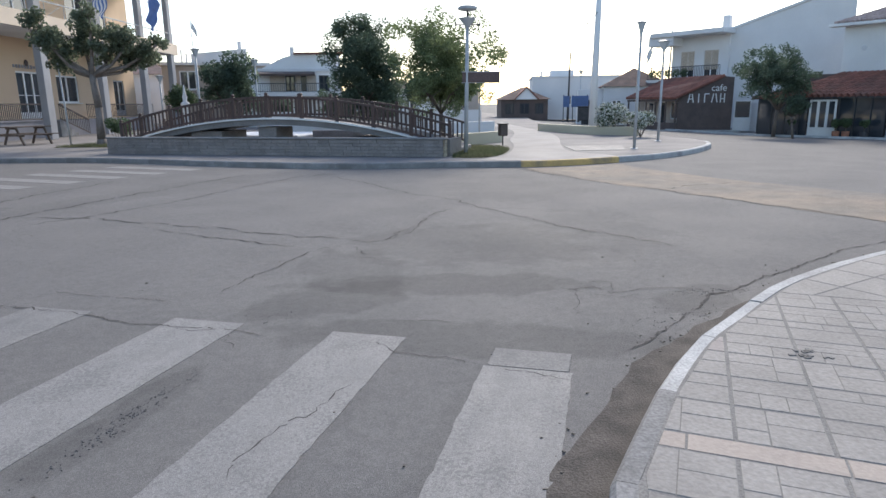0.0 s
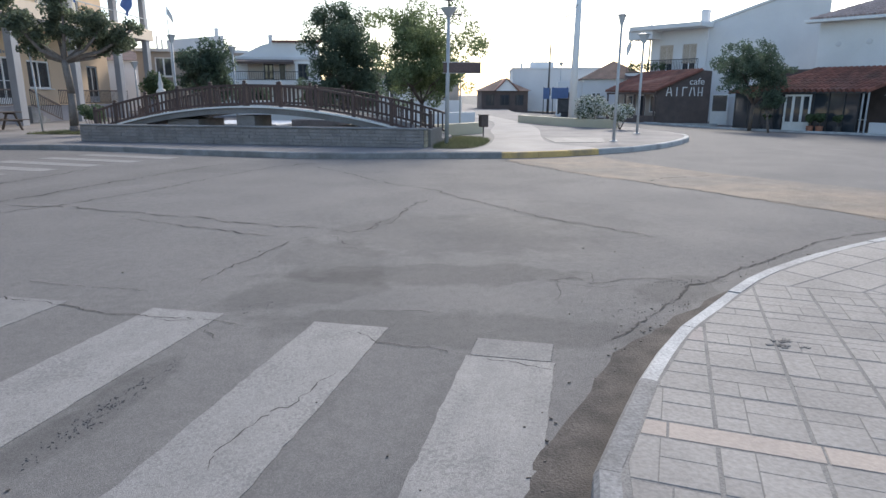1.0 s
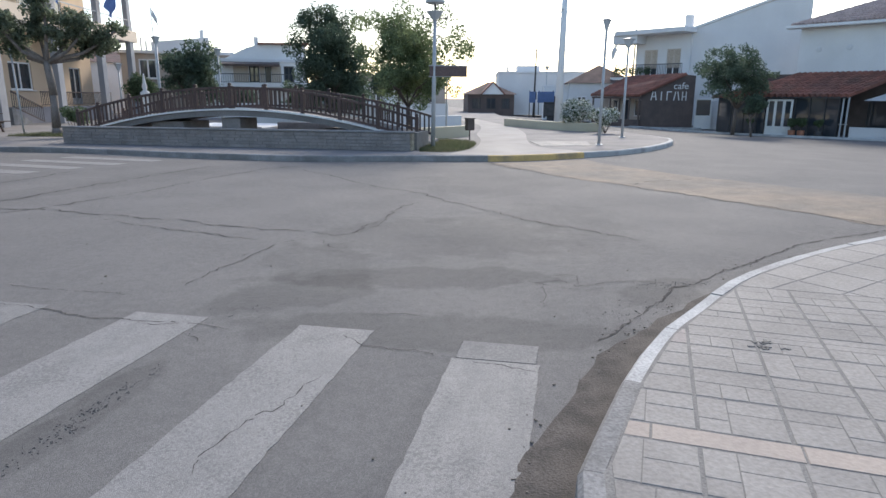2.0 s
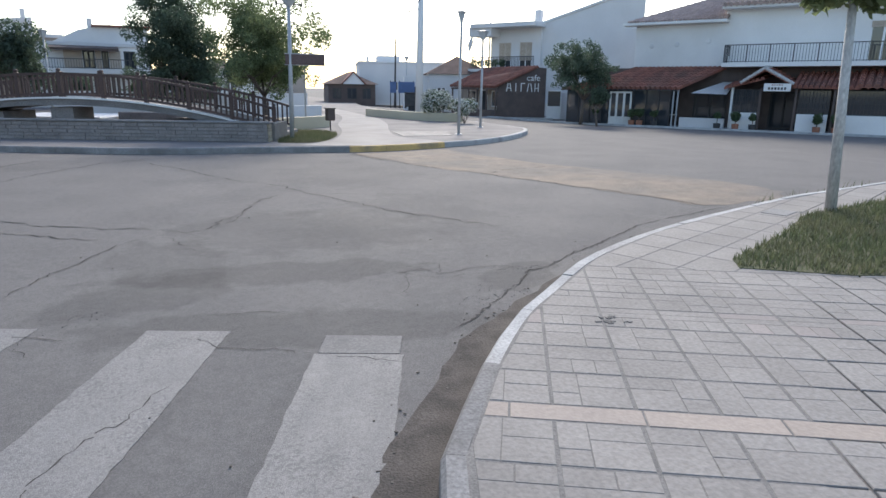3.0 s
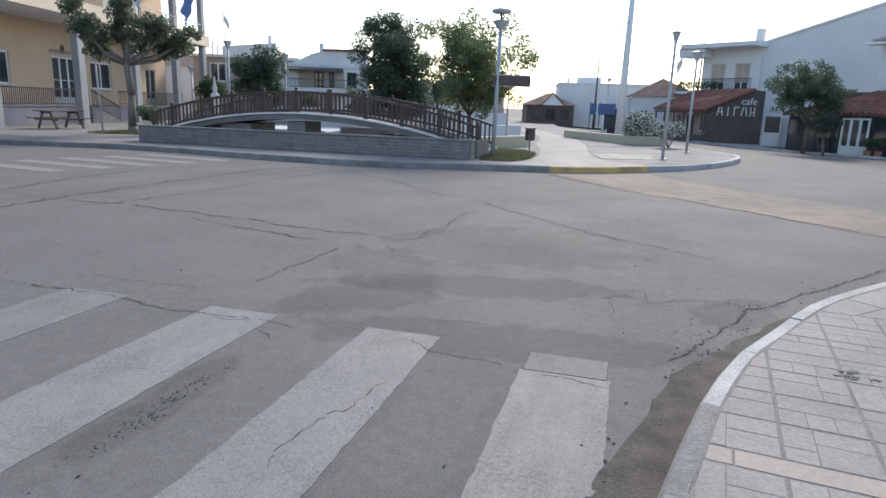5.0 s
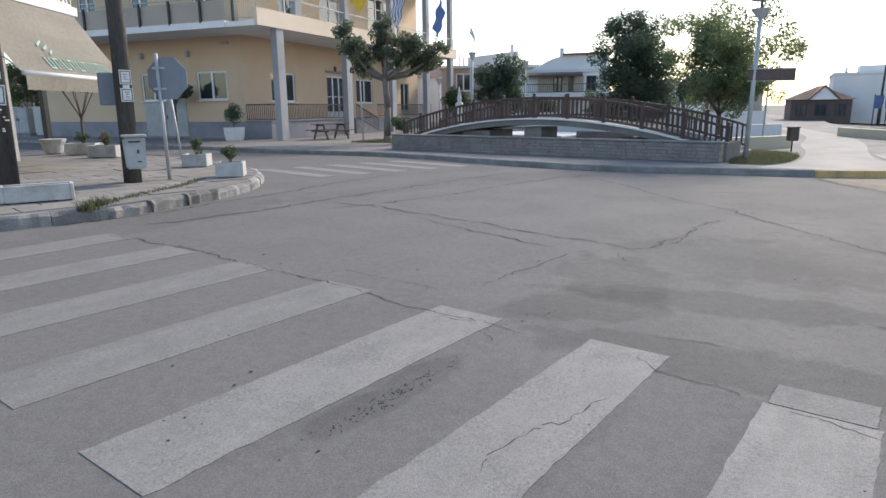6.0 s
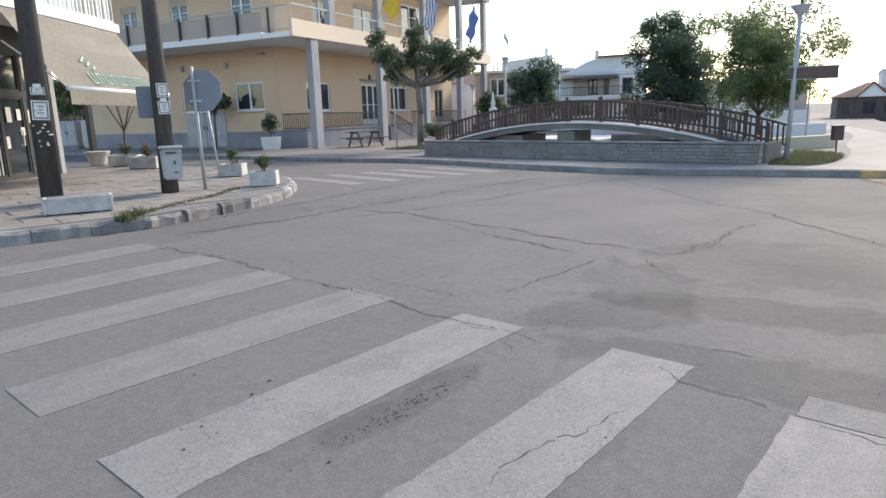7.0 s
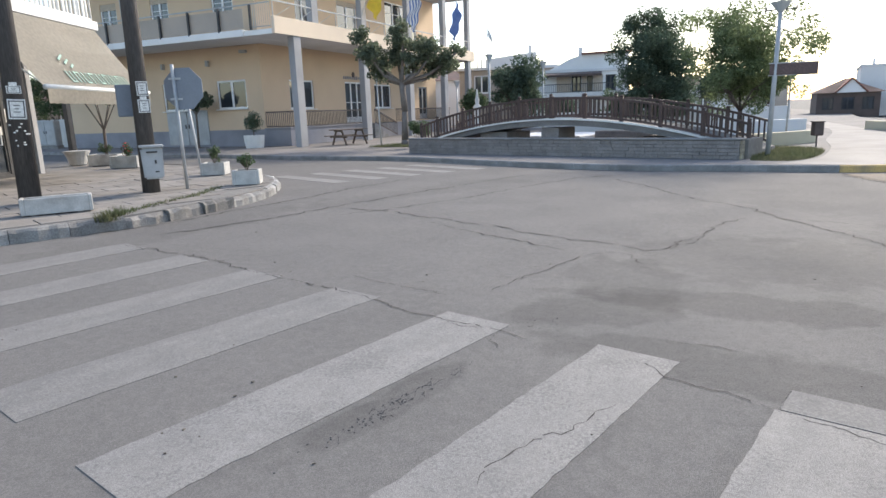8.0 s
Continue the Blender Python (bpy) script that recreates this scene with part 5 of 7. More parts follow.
def weeds(line, n, seed, z, spread=0.05, h=(0.03, 0.12), name="weeds"):
    """Grass tufts along a plan line."""
    rng = random.Random(seed)
    v, f = [], []
    for _ in range(n):
        t = rng.uniform(0, len(line) - 1.001)
        k, u = int(t), t - int(t)
        x = line[k][0] + (line[k + 1][0] - line[k][0]) * u + rng.gauss(0, spread)
        y = line[k][1] + (line[k + 1][1] - line[k][1]) * u + rng.gauss(0, spread)
        a, hh, w = rng.uniform(0, 6.28), rng.uniform(*h), rng.uniform(0.005, 0.011)
        dx, dy = math.cos(a), math.sin(a)
        i = len(v)
        v += [(x - dy * w, y + dx * w, z), (x + dy * w, y - dx * w, z), (x + dx * hh * 0.6, y + dy * hh * 0.6, z + hh)]
        f.append((i, i + 1, i + 2))
    me = bpy.data.meshes.new(name)
    me.from_pydata(v, [], f)
    me.materials.append(M_GRASS)
    tagged(new(name, me), "thin green weeds growing in paving joints", "weeds", kind="stuff")


weeds([(-8.0, 7.2), (-8.25, 8.3), (-8.4, 9.6), (-8.9, 11.0)], 900, 51, LEFT_TOP - 0.01, 0.06, (0.02, 0.07))
weeds([(-7.95, 7.15), (-8.05, 7.6)], 500, 52, LEFT_TOP - 0.05, 0.06, (0.05, 0.2))
weeds([(7.2, 6.75), (8.8, 7.2), (10.5, 7.6)], 70, 53, 0.05, 0.05, (0.05, 0.22))


def utility_pole(x, y, h, r, lean, label, extras=None):
    p = thing("utility_pole", (x, y, LEFT_TOP - 0.02), 0, label, "utility pole", "wooden poles at the corner")
    bm = bmnew()
    rod(bm, (0, 0, 0), (lean[0], lean[1], h), r, r * 0.72, 16)
    part("pole", bm, M_POLE, p, smooth=True)
    return p


def notice_on(p, az, r, z, w, h, shaped=False, tilt=0.0):
    """A paper notice with a dark border, pinned to a round pole."""
    m = Matrix.Rotation(radians(az), 4, "Z") @ Matrix.Translation((0, -r - 0.008, z)) @ Matrix.Rotation(tilt, 4, "Y")
    bm = bmnew()
    box(bm, (0, 0, 0), (w, 0.012, h))
    if shaped:
        box(bm, (0, 0, h / 2 + 0.03), (w * 0.55, 0.0118, 0.06))
    bm.transform(m)
    nt = part("notice", bm, M_PAPER, p, "white paper notice")
    bm = bmnew()
    for s in (-1, 1):
        box(bm, (s * w * 0.4, -0.008, 0), (w * 0.06, 0.006, h * 0.86))
        box(bm, (0, -0.008, s * h * 0.4), (w * 0.74, 0.006, h * 0.05))
    for k in range(3):
        box(bm, (0, -0.008, h * (0.18 - 0.16 * k)), (w * (0.35 - 0.08 * (k % 2)), 0.005, h * 0.04))
    bm.transform(m)
    part("print", bm, M_IRON, nt, "black border and unreadable lines")


poleA = utility_pole(-10.93, 8.32, 8.5, 0.185, (-0.08, 0.2), "thick dark wooden utility pole with paper notices")
notice_on(poleA, 62, 0.168, 1.69, 0.27, 0.34, tilt=0.05)
notice_on(poleA, 62, 0.168, 2.02, 0.22, 0.13, True)
bm = bmnew()
rng = random.Random(3)
for k in range(14):
    a = radians(52 + rng.uniform(-50, 50))
    z = rng.uniform(1.05, 1.5)
    box(bm, (0.172 * math.sin(a) - 0.012, -0.172 * math.cos(a) + 0.03, z), (0.03, 0.03, 0.025))
part("paper_scrap", bm, M_PAPER, poleA, "torn scraps of old posters", kind="stuff")
poleB = utility_pole(-9.88, 10.11, 8.5, 0.17, (-0.02, 0.1), "dark wooden utility pole with a litter bin")
notice_on(poleB, 68, 0.158, 2.03, 0.22, 0.27)
notice_on(poleB, 68, 0.158, 1.70, 0.23, 0.25, True)
bm = bmnew()
box(bm, (-0.38, 0.0, 1.82), (0.3, 0.03, 0.62), rz=46, bevel=0.02)
part("sign_plate", bm, M_SIGNBACK, poleB, "grey plate seen from behind")
bm = bmnew()
rod(bm, (-0.24, 0.16, 0), (-0.5, 0.3, 5.0), 0.025)
part("conduit", bm, M_GALV, poleB)


def street_bin(x, y, rz):
    b = thing("litter_bin", (x, y, 0.5), rz, "light grey plastic litter bin strapped to a pole", "litter bin")
    bm = bmnew()
    lo = [(-0.2, -0.15), (0.2, -0.15), (0.2, 0.15), (-0.2, 0.15)]
    v0 = [bm.verts.new((px * 0.88, py * 0.88, 0)) for px, py in lo]
    v1 = [bm.verts.new((px, py, 0.6)) for px, py in lo]
    bm.faces.new(v0[::-1])
    bm.faces.new(v1)
    for k in range(4):
        bm.faces.new((v0[k], v0[(k + 1) % 4], v1[(k + 1) % 4], v1[k]))
    bmesh.ops.bevel(bm, geom=bm.edges[:], offset=0.035, segments=2, affect="EDGES")
    part("body", bm, M_GREYPAINT, b, smooth=False)
    bm = bmnew()
    box(bm, (0, 0, 0.625), (0.44, 0.34, 0.05), bevel=0.015)
    part("lid", bm, M_GREYPAINT, b)
    bm = bmnew()
    box(bm, (0.0, -0.16, 0.52), (0.2, 0.02, 0.03))
    box(bm, (0.05, -0.15, 0.33), (0.035, 0.012, 0.07), rz=0)
    box(bm, (0.06, -0.145, 0.14), (0.07, 0.012, 0.025))
    part("print", bm, M_IRON, b, "small dark printed marks")
    bm = bmnew()
    box(bm, (-0.06, 0.22, 0.35), (0.12, 0.2, 0.5))
    part("bracket", bm, M_GALV, b)


street_bin(-9.55, 9.90, 46)


def box_planter(x, y, rz, w, d, h, seed, plant=True, label="square white concrete planter with a small shrub", flower=None, z=LEFT_TOP - 0.015):
    p = thing("planter", (x, y, z), rz, label, "planter", "planters on the corner")
    bm = bmnew()
    for s in (-1, 1):
        box(bm, (s * (w / 2 - 0.03), 0, h / 2 + 0.03), (0.06, d, h), bevel=0.01)
        box(bm, (0, s * (d / 2 - 0.03), h / 2 + 0.03), (w - 0.12, 0.058, h - 0.004), bevel=0.008)
    box(bm, (0, 0, 0.06), (w - 0.1, d - 0.1, 0.05))
    part("trough", bm, M_PLANTER, p)
    bm = bmnew()
    for s in (-1, 1):
        box(bm, (s * w * 0.32, 0, 0.02), (0.1, d * 0.8, 0.045))
    part("foot", bm, M_KERBG, p)
    bm = bmnew()
    box(bm, (0, 0, h - 0.02), (w - 0.13, d - 0.13, 0.04))
    part("soil", bm, M_SOIL, p)
    if plant:
        rng = random.Random(seed)
        bl = random_blobs(rng, (0, 0, h + 0.22), (w * 0.28, d * 0.28, 0.2), 9, (0.06, 0.12))
        crown_part(p, bl, 420, 0.03, seed, M_LEAFSHRUB, name="leaves")
        bm = bmnew()
        for k in range(5):
            a = 6.28 * k / 5
            rod(bm, (0, 0, h - 0.02), (math.cos(a) * 0.14, math.sin(a) * 0.14, h + 0.32), 0.008, 0.004, 5)
        part("stems", bm, M_BARK, p)
        if flower:
            crown_part(p, bl, 30, 0.03, seed + 3, flower, name="blossom", squash=1.0)
    return p


box_planter(-8.55, 11.45, 28, 0.56, 0.5, 0.3, 61)
box_planter(-10.95, 13.35, 24, 0.6, 0.55, 0.3, 62)
box_planter(-9.25, 7.5, 50, 1.0, 0.34, 0.26, 63, plant=False, label="low white concrete trough planter with dark rim")
box_planter(-10.35, 6.0, 50, 1.0, 0.34, 0.26, 64, plant=False, label="low white concrete trough planter with dark rim")
box_planter(-17.7, 16.25, 15, 1.05, 0.5, 0.36, 65, label="long white fluted planter with a small bare tree")
box_planter(-15.9, 15.35, 15, 0.9, 0.5, 0.36, 66, label="long white planter with red flowers", flower=M_RED)
bm = bmnew()
lathe(bm, [(0.22, 0), (0.27, 0.05), (0.33, 0.3), (0.4, 0.44), (0.42, 0.5), (0.36, 0.5)], 16)
bm.transform(Matrix.Translation((-19.2, 16.4, LEFT_TOP - 0.015)))
one("planter", bm, M_PLANTER, "flared white concrete flower urn", "planter", "planters on the corner", smooth=False)
st = thing("tree", (-17.7, 16.25, LEFT_TOP + 0.3), 0, "small bare-stemmed tree growing in a planter", "tree")
bm = bmnew()
rod(bm, (0, 0, 0), (0.04, 0, 1.0), 0.05, 0.04)
for k in range(7):
    a = 6.28 * k / 7
    rod(bm, (0.04, 0, 0.85), (math.cos(a) * 0.5, math.sin(a) * 0.5, 1.8), 0.025, 0.012, 6)
part("trunk", bm, M_BARK, st)
crown_part(st, random_blobs(random.Random(4), (0, 0, 2.1), (0.6, 0.6, 0.35), 12, (0.2, 0.35)), 1500, 0.05, 71, M_LEAFPLANE)
dp = thing("canopy_post", (-20.18, 17.1, LEFT_TOP - 0.015), 0, "dark square post at the pavement edge", "post")
bm = bmnew()
box(bm, (0, 0, 1.5), (0.2, 0.2, 3.0), bevel=0.015)
part("pole", bm, M_DARKFRAME, dp)


def octagon_sign(x, y):
    s = thing("stop_sign", (x, y, LEFT_TOP - 0.015), 0, "octagonal traffic sign seen from behind on a grey post", "traffic sign")
    bm = bmnew()
    rod(bm, (0, 0, 0), (-0.04, 0, 2.5), 0.035, 0.035, 10)
    part("post", bm, M_GALV, s, smooth=True)
    bm = bmnew()
    bmesh.ops.create_cone(bm, cap_ends=True, segments=8, radius1=0.44, radius2=0.44, depth=0.012,
                          matrix=Matrix.Translation((0.13, 0.07, 2.02)) @ Matrix.Rotation(radians(12), 4, "Z") @ Matrix.Rotation(radians(90), 4, "X") @ Matrix.Rotation(radians(22.5), 4, "Z"))
    pl = part("plate", bm, M_SIGNBACK, s, "blue-grey back of the sign plate")
    for z in (1.82, 2.22):
        bm = bmnew()
        box(bm, (0.02, 0.02, z), (0.3, 0.03, 0.04), rz=36)
        part("clamp", bm, M_GALV, pl)


octagon_sign(-9.5, 10.7)
p2 = thing("sign_post", (-11.55, 13.55, LEFT_TOP - 0.015), 0, "thin leaning grey metal post", "post")
bm = bmnew()
rod(bm, (0, 0, 0), (-0.3, 0.1, 1.9), 0.03)
part("pole", bm, M_GALV, p2, smooth=True)


def potted(x, y, z, r, h, crown_r, crown_z, label, seed, pot=None, material=None):
    p = thing("potted_plant", (x, y, z), 0, label, "potted plant")
    bm = bmnew()
    lathe(bm, [(r * 0.85, 0), (r * 0.95, h * 0.5), (r, h), (r * 0.9, h), (r * 0.88, h * 0.92)], 18)
    part("pot", bm, pot or M_WHITE, p, smooth=False)
    bm = bmnew()
    rod(bm, (0, 0, h * 0.85), (0, 0, crown_z), 0.025, 0.02)
    part("stem", bm, M_BARK, p)
    crown_part(p, random_blobs(random.Random(seed), (0, 0, crown_z), (crown_r * 0.6,) * 3, 14, (crown_r * 0.35, crown_r * 0.5)), 2200, 0.04, seed, material or M_LEAFSHRUB)
    return p


potted(-19.6, 26.8, 0.13, 0.5, 0.62, 0.6, 1.25, "clipped round shrub in a large white pot", 81, material=M_LEAFDARK)
yt = thing("tree", (-23.7, 27.6, 0.13), 0, "young pollarded street tree against the apricot wall", "tree")
bm = bmnew()
rod(bm, (0, 0, 0), (0.05, 0, 1.9), 0.06, 0.05)
rod(bm, (0.05, 0, 1.7), (-0.5, 0, 2.4), 0.04, 0.03)
rod(bm, (0.05, 0, 1.7), (0.6, 0, 2.4), 0.04, 0.03)
part("trunk", bm, M_BARK, yt)
crown_part(yt, [(-0.5, 0, 2.5, 0.4, 0.35, 0.38), (-0.75, 0, 2.25, 0.25, 0.25, 0.25), (0.7, 0, 2.45, 0.4, 0.35, 0.4), (0.1, 0, 2.2, 0.2, 0.2, 0.3)], 1200, 0.08, 82, M_LEAFPLANE, squash=0.9)

# far crossing over the side street
FZ = thing("crossing_far", (0, 0, 0), label="worn white zebra crossing over the side street", category="zebra crossing", kind="structure")
for k in range(6):
    cx, cy = -7.5 + 0.62 * k, 13.7 + 0.83 * k
    bm = bmnew()
    d = Vector((-0.90, 0.436))
    n_ = Vector((0.436, 0.90))
    pts = [Vector((cx, cy)) + d * a + n_ * b for a, b in ((0, -0.24), (3.0, -0.24), (3.0, 0.24), (0, 0.24))]
    prism(bm, [(p.x, p.y) for p in pts], -0.01, 0.004)
    part("stripe", bm, M_LINE, FZ)

# ---- marks of wear on the road ----
def ribbon(bm, pts, w, rng, z=0.005, jit=0.012):
    """A crack: a broken, jagged strip along a few plan points, its wander growing with distance from them."""
    fine = []
    for (x0, y0), (x1, y1) in zip(pts, pts[1:]):
        d = math.hypot(x1 - x0, y1 - y0)
        n = max(2, int(d / (0.035 if y0 < 6.2 else 0.08)))
        ox = oy = 0.0
        for k in range(n):
            t = k / n
            pin = min(1.0, 4 * t * (1 - t) + 0.25)
            ox, oy = 0.55 * ox + rng.gauss(0, jit), 0.55 * oy + rng.gauss(0, jit)
            fine.append((x0 + (x1 - x0) * t + ox * pin, y0 + (y1 - y0) * t + oy * pin))
    fine.append(pts[-1])
    prev = None
    for i, (x, y) in enumerate(fine):
        a = fine[max(0, i - 1)]
        b = fine[min(len(fine) - 1, i + 1)]
        h = math.hypot(b[0] - a[0], b[1] - a[1]) or 1
        nx, ny = -(b[1] - a[1]) / h, (b[0] - a[0]) / h
        ww = w * rng.uniform(0.2, 1.4) * min(1, 0.25 + i / 6, 0.25 + (len(fine) - i) / 6)
        z_ = zg(x, y) + z
        cur = (bm.verts.new((x - nx * ww, y - ny * ww, z_)), bm.verts.new((x + nx * ww, y + ny * ww, z_)))
        if prev and rng.random() > 0.06:
            bm.faces.new((prev[0], cur[0], cur[1], prev[1]))
        prev = cur


def cracks():
    rng = random.Random(17)
    bm = bmnew()

    def crack(w, *pts):
        near = pts[0][1] < 6.3
        ribbon(bm, pts, w * (0.9 if near else 1.15), rng, jit=0.013 if near else 0.034)

    # along the ends of the crossing's bars
    crack(0.0065, (-6.9, 6.5), (-5.55, 6.12), (-5.11, 5.99), (-4.41, 5.72), (-3.73, 5.45), (-3.12, 5.24), (-2.68, 5.08))
    crack(0.0065, (-2.68, 5.08), (-2.33, 4.93), (-2.04, 4.75), (-1.76, 4.66), (-1.49, 4.56), (-1.26, 4.49), (-1.1, 4.44), (-0.9, 4.33))
    crack(0.0045, (-1.61, 4.58), (-1.46, 4.48), (-1.26, 4.49))
    crack(0.004, (-1.14, 4.43), (-1.15, 4.23), (-1.05, 4.1))
    crack(0.0045, (-3.06, 5.69), (-2.58, 5.48), (-2.18, 5.36), (-1.8, 5.22))
    crack(0.004, (-0.19, 4.15), (-0.09, 4.1), (0.01, 3.95), (0.08, 3.9), (0.26, 3.81), (0.57, 3.65))
    crack(0.004, (0.6, 3.61), (0.76, 3.53), (0.92, 3.44), (1.07, 3.35))
    crack(0.004, (-0.21, 3.46), (-0.31, 3.31), (-0.39, 3.12), (-0.44, 3.05), (-0.52, 3.01), (-0.58, 2.89), (-0.66, 2.74), (-0.71, 2.62), (-0.71, 2.51))
    crack(0.0045, (0.01, 4.55), (0.13, 4.52), (0.3, 4.51), (0.51, 4.44))
    # the middle of the road
    crack(0.011, (-5.36, 9.9), (-4.03, 9.46), (-3.07, 8.96), (-1.99, 8.33), (-1.36, 8.02), (-0.91, 7.81), (-0.5, 7.62))
    crack(0.008, (-0.5, 7.62), (-0.26, 7.39), (-0.06, 7.53), (0.22, 8.1), (0.39, 8.48), (0.58, 9.18), (0.97, 9.75))
    crack(0.006, (-0.06, 7.53), (0.25, 7.9), (0.45, 8.7))
    crack(0.008, (-3.39, 8.8), (-2.43, 8.09), (-1.7, 7.65), (-1.11, 7.29))
    crack(0.007, (-1.49, 5.41), (-1.39, 5.7), (-1.31, 6.05), (-1.14, 6.29), (-1.02, 6.64), (-0.91, 6.97), (-0.71, 7.21))
    crack(0.007, (-0.71, 7.21), (-0.52, 7.24), (-0.38, 7.01), (-0.14, 6.53))
    crack(0.011, (-1.3, 14.76), (-0.47, 13.31), (0.32, 11.69), (0.98, 10.86), (1.43, 9.79), (1.77, 9.2), (2.11, 8.49))
    crack(0.010, (2.11, 8.49), (2.47, 7.82), (2.73, 7.49), (3.06, 7.04), (3.27, 6.77))
    crack(0.018, (2.36, 8.0), (2.47, 7.82), (2.6, 7.64))
    crack(0.009, (1.43, 9.79), (2.02, 9.59), (2.66, 9.33))
    crack(0.02, (-1.95, 14.88), (-1.35, 15.38))
    # crazing by the kerb and the broken edge along it
    crack(0.0055, (1.49, 5.3), (1.63, 5.19), (1.81, 5.26), (1.89, 5.04), (2.11, 5.1), (2.29, 5.16), (2.53, 5.13), (2.73, 5.02))
    crack(0.004, (1.68, 5.33), (1.92, 5.43), (2.03, 5.38), (1.89, 5.04))
    crack(0.004, (1.54, 5.22), (1.7, 5.06), (1.94, 4.92), (2.12, 5.01))
    crack(0.004, (1.63, 5.19), (1.55, 4.8), (1.42, 4.5))
    crack(0.010, (1.57, 3.78), (1.72, 3.87), (1.86, 4.01), (2.07, 4.22), (2.29, 4.46), (2.56, 4.72), (2.74, 4.94))
    crack(0.016, (2.6, 4.86), (2.74, 4.94), (2.97, 5.0))
    crack(0.012, (2.97, 5.0), (3.36, 5.31), (3.79, 5.57), (4.43, 5.99), (5.03, 6.39), (5.6, 6.61), (6.9, 7.05))
    # seams that run into the side street
    crack(0.017, (-8.1, 6.78), (-7.5, 8.01), (-7.2, 9.8), (-6.9, 10.91), (-6.57, 13.05), (-6.14, 14.7))
    crack(0.017, (-6.9, 7.11), (-6.08, 8.63), (-5.51, 10.46), (-4.98, 11.87), (-4.14, 13.87), (-3.4, 15.6))
    crack(0.013, (-5.2, 9.1), (-4.5, 9.9), (-3.8, 11.0), (-2.9, 13.3), (-2.0, 15.1))
    # seams of the ochre screed
    crack(0.015, (3.2, 15.6), (4.18, 13.0), (5.05, 11.34), (5.79, 9.6), (6.48, 8.17), (6.79, 7.16))
    crack(0.015, (5.05, 11.34), (5.9, 11.9), (7.2, 12.25))
    one("road_cracks", bm, M_CRACK, "dark wandering cracks in the old asphalt", "cracks", kind="stuff")
    bm = bmnew()
    for x, y, sx, sy, n in ((-1.37, 3.2, 0.03, 0.3, 110), (-1.41, 2.95, 0.02, 0.22, 60), (2.8, 5.0, 0.2, 0.06, 90), (2.2, 4.35, 0.2, 0.2, 50), (-0.85, 4.75, 0.12, 0.1, 40),
                           (-5.97, 9.74, 0.05, 0.02, 8), (-5.57, 9.92, 0.05, 0.02, 8), (-6.55, 6.12, 0.06, 0.02, 14), (-0.5, 7.64, 0.05, 0.02, 10)):
        for _ in range(n):
            u, w = rng.gauss(0, sx), rng.gauss(0, sy)
            px, py, k = x + u + w * 0.36, y + w, rng.uniform(0.002, 0.0055)
            box(bm, (px, py, 0.001), (k * rng.uniform(1, 2.4), k, 0.006), rz=rng.uniform(0, 180))
    one("road_wear", bm, M_DARKPATCH, "frayed dark crumbs where the asphalt has broken up", "road wear", kind="stuff")


def blob_patch(name, line, material, label, z=0.0022):
    bm = bmnew()
    rng = random.Random(len(line))
    poly = [(x + rng.gauss(0, 0.05), y + rng.gauss(0, 0.05)) for x, y in smooth_line(list(line) + [line[0]], 7)[:-1]]
    vs = [bm.verts.new((x, y, zg(x, y) + z)) for x, y in poly]
    f = bm.faces.new(vs)
    if f.normal.z < 0:
        f.normal_flip()
    bmesh.ops.triangulate(bm, faces=[f])
    return one(name, bm, material, label, "road", kind="structure")


cracks()
blob_patch("road_patch", [(3.3, 15.85), (4.6, 15.9), (6.0, 16.45), (6.3, 15.0), (6.9, 13.2), (7.3, 12.17), (8.28, 10.55), (9.0, 9.0), (8.75, 7.7), (6.9, 7.2), (6.48, 8.17), (5.79, 9.6), (5.05, 11.34), (4.18, 13.0)],
           M_PATCH, "ochre screed worn thin over the asphalt", 0.003)
# dirt in the gutter by the near kerb
gut = offset(NEAR_KERB, 0.0)
seg = [p for p in gut if p[1] > -1.0 and p[0] < 9]
bm = bmnew()
rngg = random.Random(2)
outer = []
for i, (x, y) in enumerate(offset(seg, 1.0)):
    w = (0.27 if seg[i][1] < 3.4 else max(0.06, 0.27 - 0.13 * (seg[i][1] - 3.4))) + rngg.uniform(-0.03, 0.03)
    outer.append((seg[i][0] + (x - seg[i][0]) * w, seg[i][1] + (y - seg[i][1]) * w))
for (a, b), (c, d) in zip(zip(seg, outer), zip(seg[1:], outer[1:])):
    bm.faces.new([bm.verts.new((p[0], p[1], zg(*p) + zz)) for p, zz in ((a, 0.012), (b, 0.004), (d, 0.004), (c, 0.012))])
bmesh.ops.remove_doubles(bm, verts=bm.verts[:], dist=0.0005)
one("gutter_dirt", bm, M_DIRT, "brown dirt gathered in the gutter", "dirt", kind="stuff", smooth=True)
# grit, leaves and pebbles
bm = bmnew()
rngp = random.Random(12)
for _ in range(200):
    if rngp.random() < 0.6:
        k = rngp.randrange(len(seg))
        x, y = seg[k][0] + rngp.uniform(-0.35, 0), seg[k][1] + rngp.uniform(0, 0.3)
        s = rngp.uniform(0.003, 0.011)
    else:
        x, y = rngp.uniform(-6, 4), rngp.uniform(1.8, 9)
        s = rngp.uniform(0.004, 0.012)
    box(bm, (x, y, 0.004 + s * 0.25), (s * rngp.uniform(0.8, 2), s, s * 0.6), rz=rngp.uniform(0, 180))
one("grit", bm, M_GRIT, "scattered grit and dry leaf scraps", "grit", kind="stuff")


